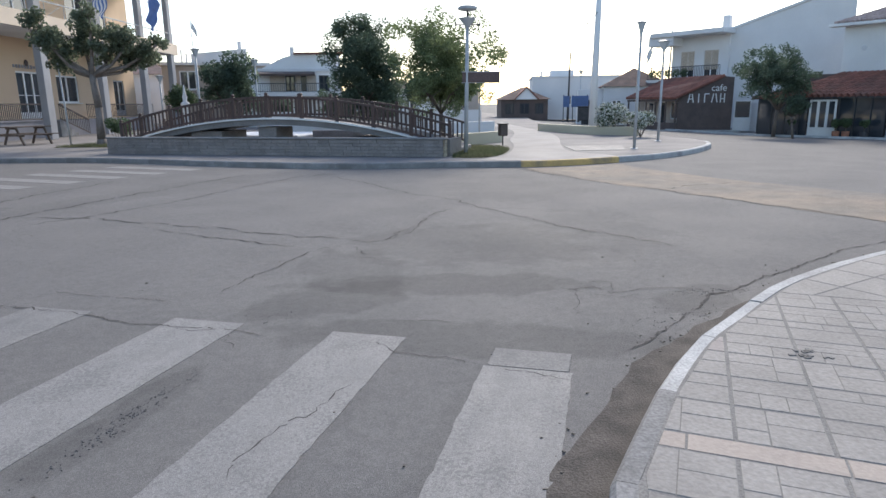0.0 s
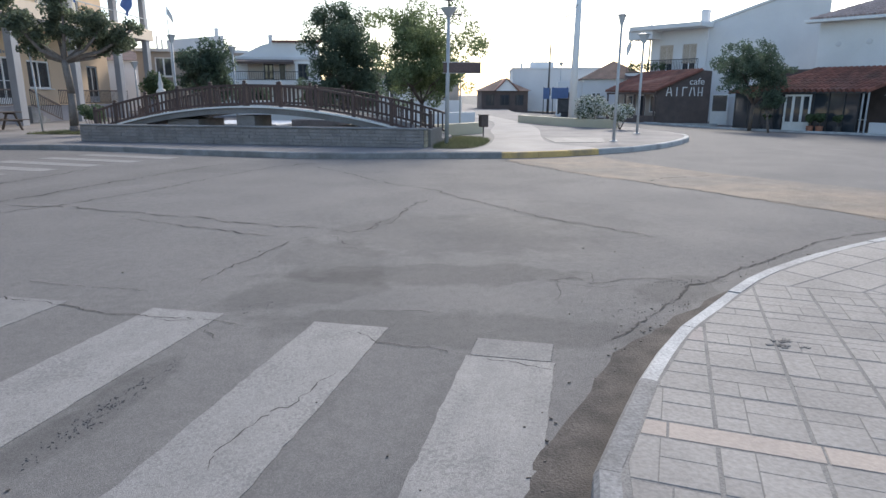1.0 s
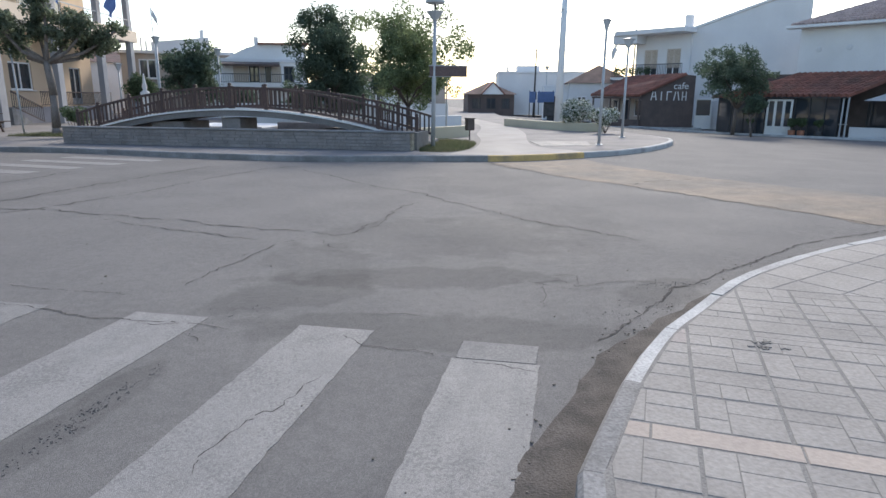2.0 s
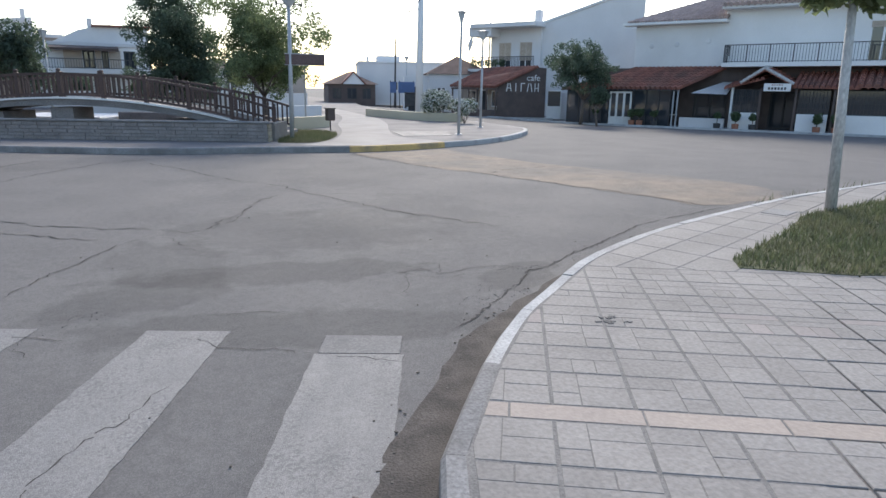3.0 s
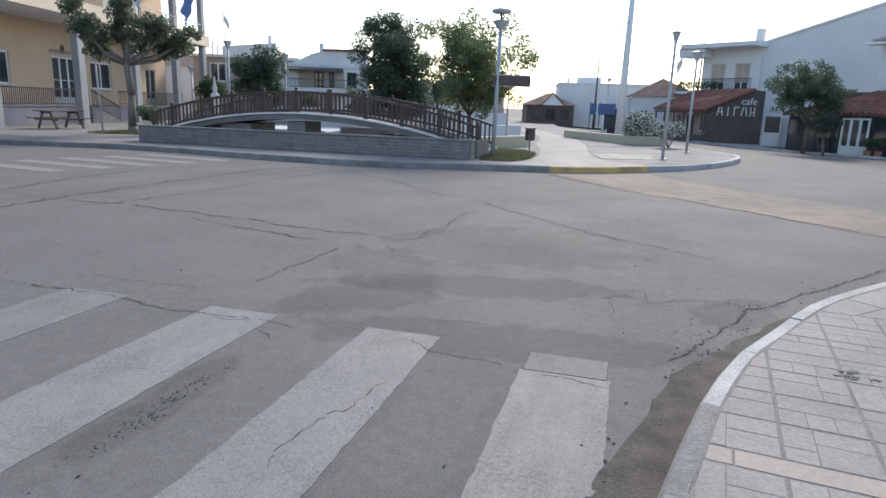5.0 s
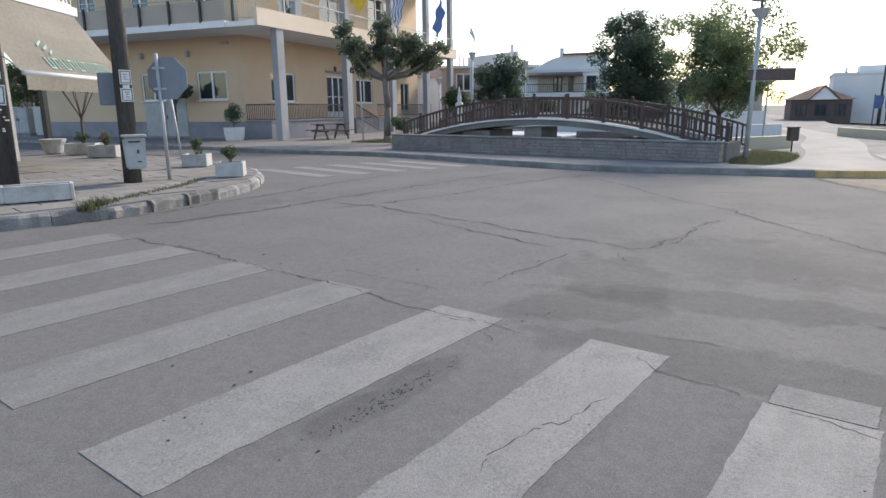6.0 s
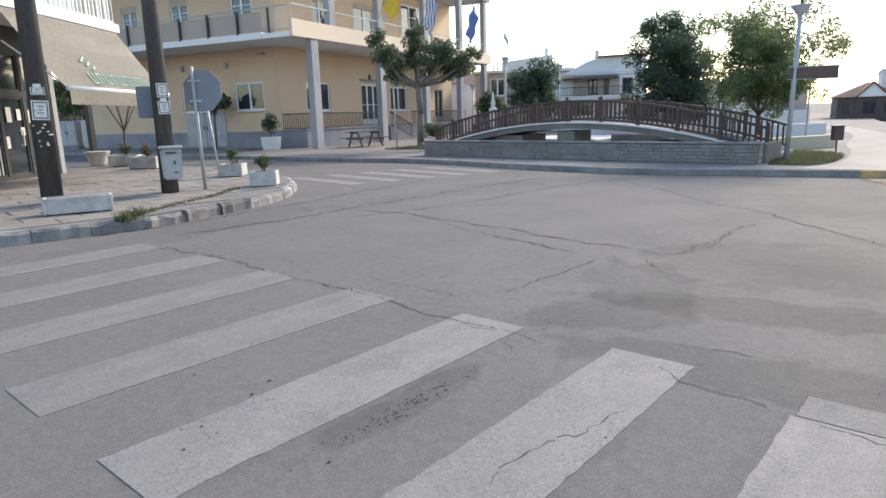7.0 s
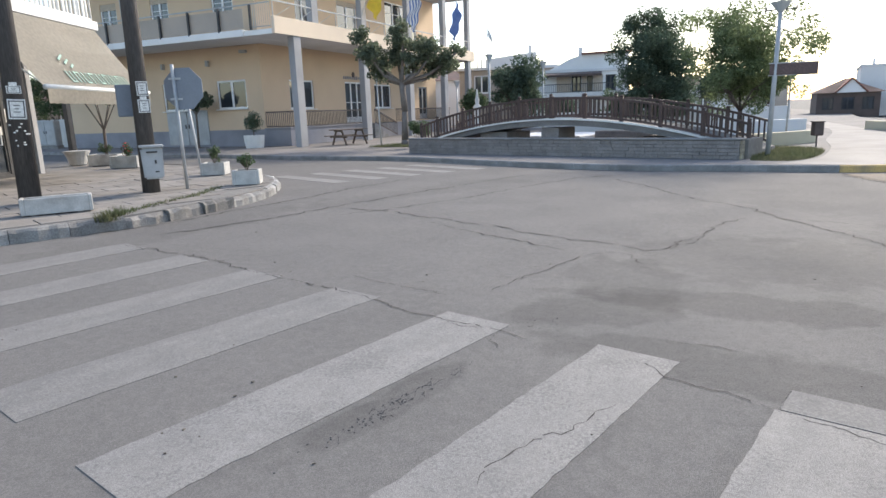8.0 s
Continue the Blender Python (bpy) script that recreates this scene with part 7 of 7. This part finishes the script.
def tall_block():
    x, y, z = rfp(-5.0, 13.0)
    b = thing("apartment_block", (x, y, EAST_Z), -54.7, "tall plain grey rendered block with a balconied wing", "building")
    bm = bmnew()
    box(bm, (0.4, -2.6, 4.5), (8.8, 2.8, 9.0))
    for q in bm.verts:
        if q.co.z > 5:
            q.co.z = 8.35 + 0.27 * q.co.x
    for q in bm.verts:
        if q.co.x > 0 and q.co.y > -2.6:        # the end wall runs back obliquely
            q.co.x -= 2.2
    part("wall", bm, M_WALLGREY, b)
    bm = bmnew()
    box(bm, (0, 0, 0), (9.2, 0.5, 0.2), m=Matrix.Translation((0.4, -3.85, 8.57)) @ Matrix.Rotation(-math.atan(0.27), 4, "Y"), bevel=0.02)
    part("roof", bm, M_WALLGREY, b)
    up = [(-7.6, -6.4, 3.9, 6.0), (-5.6, -4.4, 3.9, 6.0)]
    part("wall", wall_mesh(-8.4, -3.6, 0, 7.2, 0.3, up, Matrix.Translation((0, -4.2, 0))), M_WALLGREY, b)
    for o in up:
        window(b, o, Matrix.Translation((0, -4.2, 0)), 2, name="balcony_door", sill=False, shutter=0.7)
    bm = bmnew()
    box(bm, (-6.0, -2.2, 3.6), (4.7, 3.6, 7.1))
    part("wall", bm, M_WALLGREY, b)
    bm = bmnew()
    box(bm, (-6.4, -3.3, 7.3), (6.2, 5.2, 0.35), bevel=0.02)
    part("roof", bm, M_WALLGREY, b)
    bm = bmnew()
    box(bm, (-8.6, -4.9, 6.85), (2.2, 1.6, 0.75))
    part("roof_beam", bm, M_WALLGREY, b)
    bm = bmnew()
    box(bm, (-6.6, -4.9, 3.72), (6.4, 1.5, 0.22))
    part("balcony_slab", bm, M_WALLGREY, b)
    railing(b, (-9.7, -5.6, 3.83), (-3.5, -5.6, 3.83), 0.95, 46, M_IRON, bar=0.03)
    bm = bmnew()
    box(bm, (-4.2, -3.6, 7.9), (0.55, 0.55, 1.3), bevel=0.05)
    part("chimney", bm, M_WALLGREY, b)
    bm = bmnew()
    rod(bm, (-9.4, -5.5, 4.0), (-9.4, -5.5, 7.4), 0.03)
    st = part("flag_staff", bm, M_GALV, b)
    bm = bmnew()
    g = [[bm.verts.new((-9.42 - 0.13 * i, -5.5 + 0.08 * math.sin(i * 1.4 + j), 7.0 - 0.16 * j - 0.3 * i)) for j in range(7)] for i in range(5)]
    for i in range(4):
        for j in range(6):
            bm.faces.new((g[i][j], g[i + 1][j], g[i + 1][j + 1], g[i][j + 1]))
    part("flag_cloth", bm, M_FLAGW, st, smooth=True)
    for k in range(5):
        x2 = -9.2 + 0.7 * k
        crown_part(b, [(x2, -5.6, 4.3, 0.35, 0.3, 0.35)], 220, 0.07, 120 + k, M_LEAFSHRUB, name="balcony_plant")


tall_block()
x, y = polar(31.8, 42.5)
tree(x, y, 1.6, 3.85, (2.45, 2.2, 1.75), M_LEAFDARK, "dark green street tree before the cafe", 14, 15000, 0.07, 80, (0.2, 0.5), 0.12, z=0.01,
     skirt=((0.9, 0.5, 3.0, 1.5, 14), (-1.0, -0.5, 3.0, 1.5, 14)))
x, y = polar(33.2, 40.5)
tree(x, y, 0.9, 1.7, (0.5, 0.5, 0.6), M_LEAFDARK, "small clipped dark street tree", 15, 3500, 0.07, 14, (0.25, 0.4), 0.07, z=0.01)

# ---- houses and poles in the distance ----
x, y = polar(-14.2, 57)
h1 = simple_house("house", (x, y, 0), 12, 7.6, 7, 4.7, M_WALLTAN, "tan two-storey house with a raised white loft", [(-2.6, -1.4, 2.9, 4.3), (0.6, 1.8, 2.9, 4.3)], over=0.3)
bm = bmnew()
box(bm, (0.35, 0.0, 5.2), (4.1, 5.4, 0.9), bevel=0.02)
for q in bm.verts:
    if q.co.z > 5.3:
        q.co.z = 5.78 + 0.11 * q.co.x
part("loft", bm, M_WALLGREY, h1)
for c, size in (((-2.4, -2.6, 5.3), (0.12, 0.12, 1.2)), ((-2.05, -2.6, 5.2), (0.12, 0.12, 0.9)), ((1.9, -1.6, 6.2), (0.3, 0.3, 0.9))):
    bm = bmnew()
    box(bm, c, size)
    part("chimney", bm, M_WALLWHITE, h1)
x, y = polar(-8.3, 52)
h2 = simple_house("house", (x, y, 0), 8, 7.2, 7, 4.0, M_WALLWHITE, "white two-storey house with a long balcony and blinds",
                  [(-0.38, 0.3, 2.62, 3.75), (0.7, 1.1, 2.62, 3.75), (2.0, 2.7, 2.62, 3.75)], over=0.12, frame_mat=M_DARKFRAME)
for x0, x1 in ((-1.45, -0.42), (0.34, 0.68), (1.14, 1.8)):
    bm = bmnew()
    box(bm, ((x0 + x1) / 2, -3.54, 3.2), (x1 - x0, 0.07, 1.15), bevel=0.008)
    part("blind", bm, M_BLIND, h2, "cream roller blind")
bm = bmnew()
vs = [(-2.1, 4.2), (3.6, 4.2), (3.6, 5.25), (0.4, 5.25), (-0.5, 5.0)]
f0 = [bm.verts.new((a, -2.9, c)) for a, c in vs]
f1 = [bm.verts.new((a, 3.0, c)) for a, c in vs]
bm.faces.new(f0)
bm.faces.new(f1)
for k in range(5):
    bm.faces.new((f0[k], f0[(k + 1) % 5], f1[(k + 1) % 5], f1[k]))
part("attic", bm, M_WALLWHITE, h2)
bm = bmnew()
box(bm, (2.05, 0.0, 5.32), (3.5, 6.4, 0.12), m=Matrix.Rotation(-0.015, 4, "Y"))
part("roof", bm, M_ROOF, h2)
bm = bmnew()
box(bm, (0.2, -2.2, 5.45), (0.3, 0.3, 0.7), bevel=0.02)
part("chimney", bm, M_WALLWHITE, h2)
bm = bmnew()
box(bm, (0, -4.15, 2.42), (7.4, 1.3, 0.28))
part("balcony_slab", bm, M_WALLWHITE, h2)
bm = bmnew()
box(bm, (-0.25, -4.0, 3.85), (3.9, 1.0, 0.16), m=Matrix.Rotation(0.2, 4, "X"))
part("awning", bm, M_BROWN, h2)
railing(h2, (-3.7, -4.7, 2.55), (3.7, -4.7, 2.55), 0.6, 50, M_IRON, bar=0.02)
bm = bmnew()
for px, pz in ((-1.4, 5.4), (-0.9, 5.3), (1.4, 6.0)):
    bm = bmnew()
    rod(bm, (px, -1, 4.1), (px, -1, pz), 0.02)
    rod(bm, (px - 0.35, -1, pz), (px + 0.35, -1, pz), 0.015)
    for k in range(4):
        rod(bm, (px - 0.3 + 0.2 * k, -1.15, pz), (px - 0.3 + 0.2 * k, -0.85, pz), 0.01)
    part("aerial", bm, M_GALV, h2)
x, y = polar(4.64 + 6.9, 72)
h3 = simple_house("house", (x, y, -0.2), -5, 4.9, 6, 2.2, M_BROWN, "low dark house with a tiled roof and white gable", [(-2.0, -1.1, 0.7, 1.8), (-0.5, 0.5, 0.7, 1.8), (1.1, 2.0, 0.7, 1.8)], roof="hip", roof_h=1.3, frame_mat=M_DARKFRAME)
bm = bmnew()
f = [(-1.0, 2.2), (1.3, 2.2), (0.15, 3.35)]
f0 = [bm.verts.new((a, -3.42, c)) for a, c in f]
f1 = [bm.verts.new((a, 0.0, c)) for a, c in f]
bm.faces.new(f0)
bm.faces.new(f1)
for k in range(3):
    bm.faces.new((f0[k], f0[(k + 1) % 3], f1[(k + 1) % 3], f1[k]))
part("gable", bm, M_WALLWHITE, h3)
bm = bmnew()
for sg in (-1, 1):
    box(bm, (0.15 + sg * 0.62, -1.9, 2.84), (1.75, 3.4, 0.1), m=Matrix.Rotation(sg * 0.78, 4, "Y"))
part("roof", bm, M_ROOF, h3)
x, y = polar(4.64 + 11.2, 78)
h4 = simple_house("warehouse", (x, y, -0.2), -10, 9.6, 9, 4.5, M_WALLGREY, "plain grey flat-roofed block", [(-1.0, 0.0, 1.6, 2.6), (3.0, 4.0, 0.6, 2.2)], over=0.08)
bm = bmnew()
box(bm, (-1.2, 1.0, 5.0), (2.6, 3, 1.0))
box(bm, (-3.6, 0, 5.0), (0.25, 0.25, 0.8))
part("roof_room", bm, M_WALLGREY, h4)
x, y = polar(20.9, 60)
hp = simple_house("house", (x, y, -0.3), -15, 5.4, 6, 3.2, M_WALLGREY, "pale one-storey house with a hipped tile roof", [(-2.0, -1.2, 0.1, 2.1), (0.6, 1.8, 1.0, 2.1)], roof="hip", roof_h=1.6, over=0.3)
bm = bmnew()
box(bm, (-3.75, 0.0, 1.5), (2.1, 5.0, 3.0), bevel=0.02)
part("annex", bm, M_WALLGREY, hp)
bm = bmnew()
box(bm, (-4.0, -2.5, 1.05), (0.9, 0.06, 2.1), bevel=0.01)
part("annex_door", bm, M_DARKFRAME, hp)
for i, (az, d, w, h, m_) in enumerate(((-25.5, 66, 10, 4.8, M_WALLTAN), (-19.5, 70, 9, 4.6, M_WALLWHITE), (0.0, 85, 10, 3.6, M_WALLWHITE), (5.0, 95, 9, 3.6, M_WALLTAN))):
    x, y = polar(az, d)
    simple_house("house", (x, y, 0), -az, w, 7, h, m_, "distant plain village house behind the trees", [(-w / 4 - 0.6, -w / 4 + 0.6, 1.0, 2.3), (w / 4 - 0.6, w / 4 + 0.6, 1.0, 2.3)], roof="hip", roof_h=1.1)


def pole(x, y, z, h, r, material, label, lean=(0.1, 0), name="utility_pole"):
    p = thing(name, (x, y, z), 0, label, "pole")
    bm = bmnew()
    rod(bm, (0, 0, 0), (lean[0], lean[1], h), r, r * 0.65, 12)
    part("pole", bm, material, p, smooth=True)
    return p


pole(13.2, 41.4, 0.1, 9.5, 0.26, M_WALLWHITE, "tall pale concrete pole", (0.15, 0))
x, y = polar(4.64 + 10.9, 62)
pp = pole(x, y, -0.1, 6.2, 0.1, M_POLE, "distant wooden utility pole")
x, y = polar(4.64 + 19.0, 58)
pole(x, y, -0.3, 7.6, 0.1, M_GALV, "thin grey lamp column by the cafe")
x, y = polar(-15.8, 50)
fp = pole(x, y, 0.1, 7.6, 0.05, M_WHITE, "white flagpole with a small flag", (-0.1, 0), "flagpole")
bm = bmnew()
g = [[bm.verts.new((-0.06 + 0.09 * i, 0.05 * math.sin(i + j), 7.4 - 0.13 * j - 0.17 * i)) for j in range(5)] for i in range(5)]
for i in range(4):
    for j in range(4):
        bm.faces.new((g[i][j], g[i + 1][j], g[i + 1][j + 1], g[i][j + 1]))
part("flag_cloth", bm, M_FLAGW, fp, smooth=True)
# monument between the columns
x, y = polar(-16.86, 38)
bm = bmnew()
lathe(bm, [(0.3, 0), (0.3, 0.6), (0.2, 0.7), (0.18, 1.5), (0.26, 1.6), (0.22, 1.7), (0.1, 1.8), (0.14, 2.0), (0.08, 2.2), (0.05, 2.5), (0.02, 2.65)], 12, (x, y, 0.13))
one("monument", bm, M_WALLWHITE, "small white stone monument with a turned top", "monument", smooth=True)
# blue notice boards
x, y = polar(4.64 + 11.6, 52)
nb = thing("notice_board", (x, y, 0.1), -16, "blue sign panels on dark posts", "sign")
for dx, w in ((-0.75, 0.5), (0.3, 1.3)):
    bm = bmnew()
    box(bm, (dx, 0, 1.6), (w, 0.06, 0.85), bevel=0.01)
    part("panel", bm, M_BLUE, nb)
    bm = bmnew()
    for s in (-1, 1):
        rod(bm, (dx + s * w * 0.42, 0.06, 0), (dx + s * w * 0.42, 0.06, 2.1), 0.035)
    part("post", bm, M_IRON, nb)
wb = thing("waste_container", (x + 0.2, y - 1.0, 0.13), -16, "dark green wheeled waste container", "container")
bm = bmnew()
box(bm, (0.3, 0, 0.62), (1.25, 0.9, 1.0), bevel=0.06)
part("body", bm, M_IRON, wb)
bm = bmnew()
box(bm, (0.3, 0, 1.16), (1.3, 0.95, 0.1), bevel=0.04)
part("lid", bm, M_IRON, wb)
for sx in (-0.25, 0.85):
    bm = bmnew()
    rod(bm, (sx, -0.4, 0.09), (sx, -0.3, 0.09), 0.09, 0.09, 12)
    part("wheel", bm, M_IRON, wb)


def cable(a, b, sag, r=0.024):
    a, b = Vector(a), Vector(b)
    cu = bpy.data.curves.new("cable", "CURVE")
    cu.dimensions, cu.bevel_depth, cu.bevel_resolution = "3D", r, 1
    sp = cu.splines.new("POLY")
    n = 16
    sp.points.add(n)
    for k in range(n + 1):
        t = k / n
        p = a.lerp(b, t)
        sp.points[k].co = (p.x, p.y, p.z - sag * 4 * t * (1 - t), 1)
    cu.materials.append(M_IRON)
    tagged(new("overhead_cable", cu), "thin dark overhead cable", "cable", "overhead cables")


cable((-2.6, 24.0, 7.6), (13.3, 41.4, 8.6), 0.9)
cable((2.4, 26.0, 4.4), (13.3, 41.4, 7.2), 1.6)
cable((13.3, 41.4, 8.9), (24, 56, 7.6), 0.5, 0.015)
cable((-0.5, 60, 6.6), (13.3, 41.4, 6.6), 0.6)

x, y = polar(-52.6, 58)
simple_house("house", (x, y, 0), 48, 12, 7, 3.4, M_WALLTAN, "low tan house at the end of the side street", [(-4.2, -3.0, 1.0, 2.3), (-1, 0.4, 0.1, 2.2), (2.4, 3.8, 1.0, 2.3)], roof="hip", roof_h=1.3)
for i, (az, d) in enumerate(((-54.5, 50), (-52.3, 52), (-50.6, 49))):
    x, y = polar(az, d)
    tree(x, y, 1.0, 2.6 + 0.3 * i, (1.2, 1.2, 1.2), M_LEAFSHRUB, "leafy green tree in the side street", 60 + i, 6000, 0.085, 26, (0.35, 0.6), 0.09, z=0.1)


# ---- near corner: young tree, grass and stamped paving ----
lawn("lawn_near", [(4.25, 4.02), (4.42, 4.28), (5.65, 4.9), (6.85, 5.68), (8.04, 6.0), (11.5, 6.9), (12.0, 5.2), (8.0, 2.6), (5.0, 3.55)], NEAR_TOP, "rough grass bed in the corner pavement", 26000, 6, (0.03, 0.1))
yt2 = thing("tree", (7.5, 5.85, NEAR_TOP), 0, "young street tree with smooth pale trunk", "tree")
bm = bmnew()
rod(bm, (0, 0, -0.03), (-0.2, 0, 2.7), 0.07, 0.045, 14)
for k in range(6):
    a = 6.28 * k / 6
    rod(bm, (-0.185, 0, 2.5), (-0.19 + math.cos(a) * 0.6, math.sin(a) * 0.6, 3.1), 0.03, 0.012, 6)
part("trunk", bm, M_PALEBARK, yt2, smooth=True)
crown_part(yt2, random_blobs(random.Random(5), (-0.15, 0, 2.85), (0.8, 0.8, 0.45), 30, (0.2, 0.36)), 3400, 0.07, 140, M_LEAFLIGHT, squash=0.9)
# small square cover in the pavement by the tree
bm = bmnew()
box(bm, (6.75, 5.95, NEAR_TOP + 0.002), (0.42, 0.3, 0.01), rz=25, bevel=0.003)
one("cover_plate", bm, M_KERBG, "grey access cover set in the pavement", "cover", kind="structure")

A_T = radians(63.95)
E1, E2 = Vector((math.cos(A_T), math.sin(A_T))), Vector((math.sin(A_T), -math.cos(A_T)))


def clip(poly, line):
    """The part of a plan polygon to the right of a line that bends to the right."""
    for (x0, y0), (x1, y1) in zip(line, line[1:]):
        nx, ny = y1 - y0, -(x1 - x0)
        out = []
        for i, p in enumerate(poly):
            q = poly[(i + 1) % len(poly)]
            dp = (p[0] - x0) * nx + (p[1] - y0) * ny
            dq = (q[0] - x0) * nx + (q[1] - y0) * ny
            if dp >= 0:
                out.append(p)
            if (dp >= 0) != (dq >= 0):
                t = dp / (dp - dq)
                out.append((p[0] + (q[0] - p[0]) * t, p[1] + (q[1] - p[1]) * t))
        poly = out
        if len(poly) < 3:
            return []
    return poly


def area(p):
    return abs(sum(a[0] * b[1] - b[0] * a[1] for a, b in zip(p, p[1:] + p[:1]))) / 2


def slab_faces(poly, z, v, f, inset=0.0):
    """A low frustum over a plan polygon, with a chamfered rim."""
    cx, cy = sum(p[0] for p in poly) / len(poly), sum(p[1] for p in poly) / len(poly)
    n, k = len(poly), len(v)
    r = max((math.hypot(p[0] - cx, p[1] - cy) for p in poly))
    g = 0.004 / max(r, 0.02)
    v += [(x, y, z - 0.016) for x, y in poly] + [(x, y, z - 0.004) for x, y in poly] + [(x + (cx - x) * g, y + (cy - y) * g, z) for x, y in poly]
    for i in range(n):
        j = (i + 1) % n
        f += [(k + i, k + j, k + n + j, k + n + i), (k + n + i, k + n + j, k + 2 * n + j, k + 2 * n + i)]
    f.append(tuple(range(k + 2 * n, k + 3 * n)))


def near_tiles():
    rng = random.Random(21)
    inner = offset([(-0.48, -2.0), (0.19, 0.0), (0.93, 2.2), (1.40, 2.93), (1.91, 3.58), (2.36, 4.01), (3.22, 4.78), (4.47, 5.53), (5.69, 6.07), (7.47, 6.76), (8.73, 7.14), (14.0, 8.4)], -0.112)
    ca, cu = 0.365, 0.39                    # tile run along and across
    u0, a0 = 0.33, 2.80
    rest = {}
    made = 0
    pats = [  # sub-slabs of a stamped tile, in shares of it
        [(0, 0, 0.62, 0.62), (0.62, 0, 1, 0.62), (0, 0.62, 0.4, 1), (0.4, 0.62, 1, 1)],
        [(0, 0, 0.36, 0.36), (0.36, 0, 1, 0.36), (0, 0.36, 0.6, 1), (0.6, 0.36, 1, 1)],
        [(0, 0, 0.5, 0.33), (0, 0.33, 0.5, 0.66), (0, 0.66, 0.5, 1), (0.5, 0, 0.75, 1), (0.75, 0, 1, 1)],
        [(0, 0, 0.65, 1), (0.65, 0, 1, 0.55), (0.65, 0.55, 1, 1)],
        [(0, 0, 1, 0.4), (0, 0.4, 0.55, 1), (0.55, 0.4, 1, 1)],
    ]

    def piece(poly, material, z, near):
        nonlocal made
        if near and made < 290:
            made += 1
            v, f = [], []
            slab_faces(poly, z, v, f)
            me = bpy.data.meshes.new("paving_slab")
            me.from_pydata(v, [], f)
            me.materials.append(material)
            new("paving_slab", me).parent = PAVE_NEAR
        else:
            v, f = rest.setdefault(material.name, ([], [], material))[:2]
            slab_faces(poly, z, v, f)

    def put(E, F, org, a, u, da, du, material, near, gap):
        c = [org + E * (a + s * da) + F * (u + t * du) for s, t in ((0, 0), (1, 0), (1, 1), (0, 1))]
        m = (c[0] + c[2]) / 2
        c = [p + (m - p).normalized() * gap * 0.9 for p in c]
        if du * da <= 0:
            return
        poly = clip([(p.x, p.y) for p in c], inner)
        if len(poly) >= 3 and area(poly) > 0.0006:
            if sum((b[0] - a_[0]) * (b[1] + a_[1]) for a_, b in zip(poly, poly[1:] + poly[:1])) > 0:
                poly = poly[::-1]
            piece(poly, material, NEAR_TOP + rng.uniform(-0.0008, 0.0008), near)

    O = Vector((0.0, 0.0))
    for j in range(-22, 7):
        a = a0 + j * ca if j >= 0 else 2.65 + j * ca
        pink = j in (3, -4)
        for i in range(-6, 22):
            u = u0 + i * cu
            mid = E1 * (a + ca / 2) + E2 * (u + cu / 2)
            if mid.x < -2.2 or mid.y < -5.4 or mid.x > 10.4:
                continue
            pat = rng.choice(pats)
            if j == 3:
                pat = pats[2]
            for s0, t0, s1, t1 in pat:
                jl = 0.007
                aa, uu = a + jl + (ca - 2 * jl) * s0, u + jl + (cu - 2 * jl) * t0
                put(E1, E2, O, aa, uu, (ca - 2 * jl) * (s1 - s0), (cu - 2 * jl) * (t1 - t0),
                    M_TILEPINK if pink and rng.random() < 0.45 else M_TILE, mid.y > 1.2 and mid.x < 3.1, 0.0016)
    # beige band
    for i in range(-4, 14):
        put(E1, E2, O, 2.655, u0 - 0.2 + i * 0.62, 0.14, 0.615, M_BEIGE, i < 5, 0.002)
    # beyond the bend line the slabs turn with the kerb
    b_ = radians(27)
    F1, F2 = Vector((math.cos(b_), math.sin(b_))), Vector((math.sin(b_), -math.cos(b_)))
    end = a0 + 7 * ca
    lim = [tuple(E1 * end + E2 * 12), tuple(E1 * end - E2 * 2)]
    for i in range(0, 26):
        for j in range(0, 14):
            a, u = 3.2 + i * 0.52, -3.2 + j * 0.39
            m = F1 * (a + 0.26) + F2 * (u + 0.2)
            c = [F1 * (a + s) + F2 * (u + t) for s, t in ((0.006, 0.006), (0.514, 0.006), (0.514, 0.384), (0.006, 0.384))]
            poly = clip([(p.x, p.y) for p in c], inner)
            if len(poly) >= 3:
                poly = clip(poly, [tuple(E1 * end - E2 * 3), tuple(E1 * end + E2 * 14)][::-1])
            if len(poly) >= 3 and area(poly) > 0.002:
                if sum((q[0] - p[0]) * (q[1] + p[1]) for p, q in zip(poly, poly[1:] + poly[:1])) > 0:
                    poly = poly[::-1]
                piece(poly, M_TILE, NEAR_TOP, False)
    for name, (v, f, material) in rest.items():
        me = bpy.data.meshes.new("paving_slabs")
        me.from_pydata(v, [], f)
        me.materials.append(material)
        ob = new("paving_slabs", me)
        ob.parent = PAVE_NEAR
        tagged(ob, kind="stuff")


near_tiles()
# broken corner of one tile, dark mortar showing
bm = bmnew()
rb = random.Random(33)
for _ in range(16):
    x, y = 2.48 + rb.gauss(0, 0.045), 3.27 + rb.gauss(0, 0.05)
    box(bm, (x, y, NEAR_TOP + 0.003), (rb.uniform(0.02, 0.06), rb.uniform(0.01, 0.03), 0.004), rz=rb.uniform(0, 180))
one("chipped_paving", bm, M_JOINT, "chipped surface of one paving slab", "paving damage", kind="stuff")
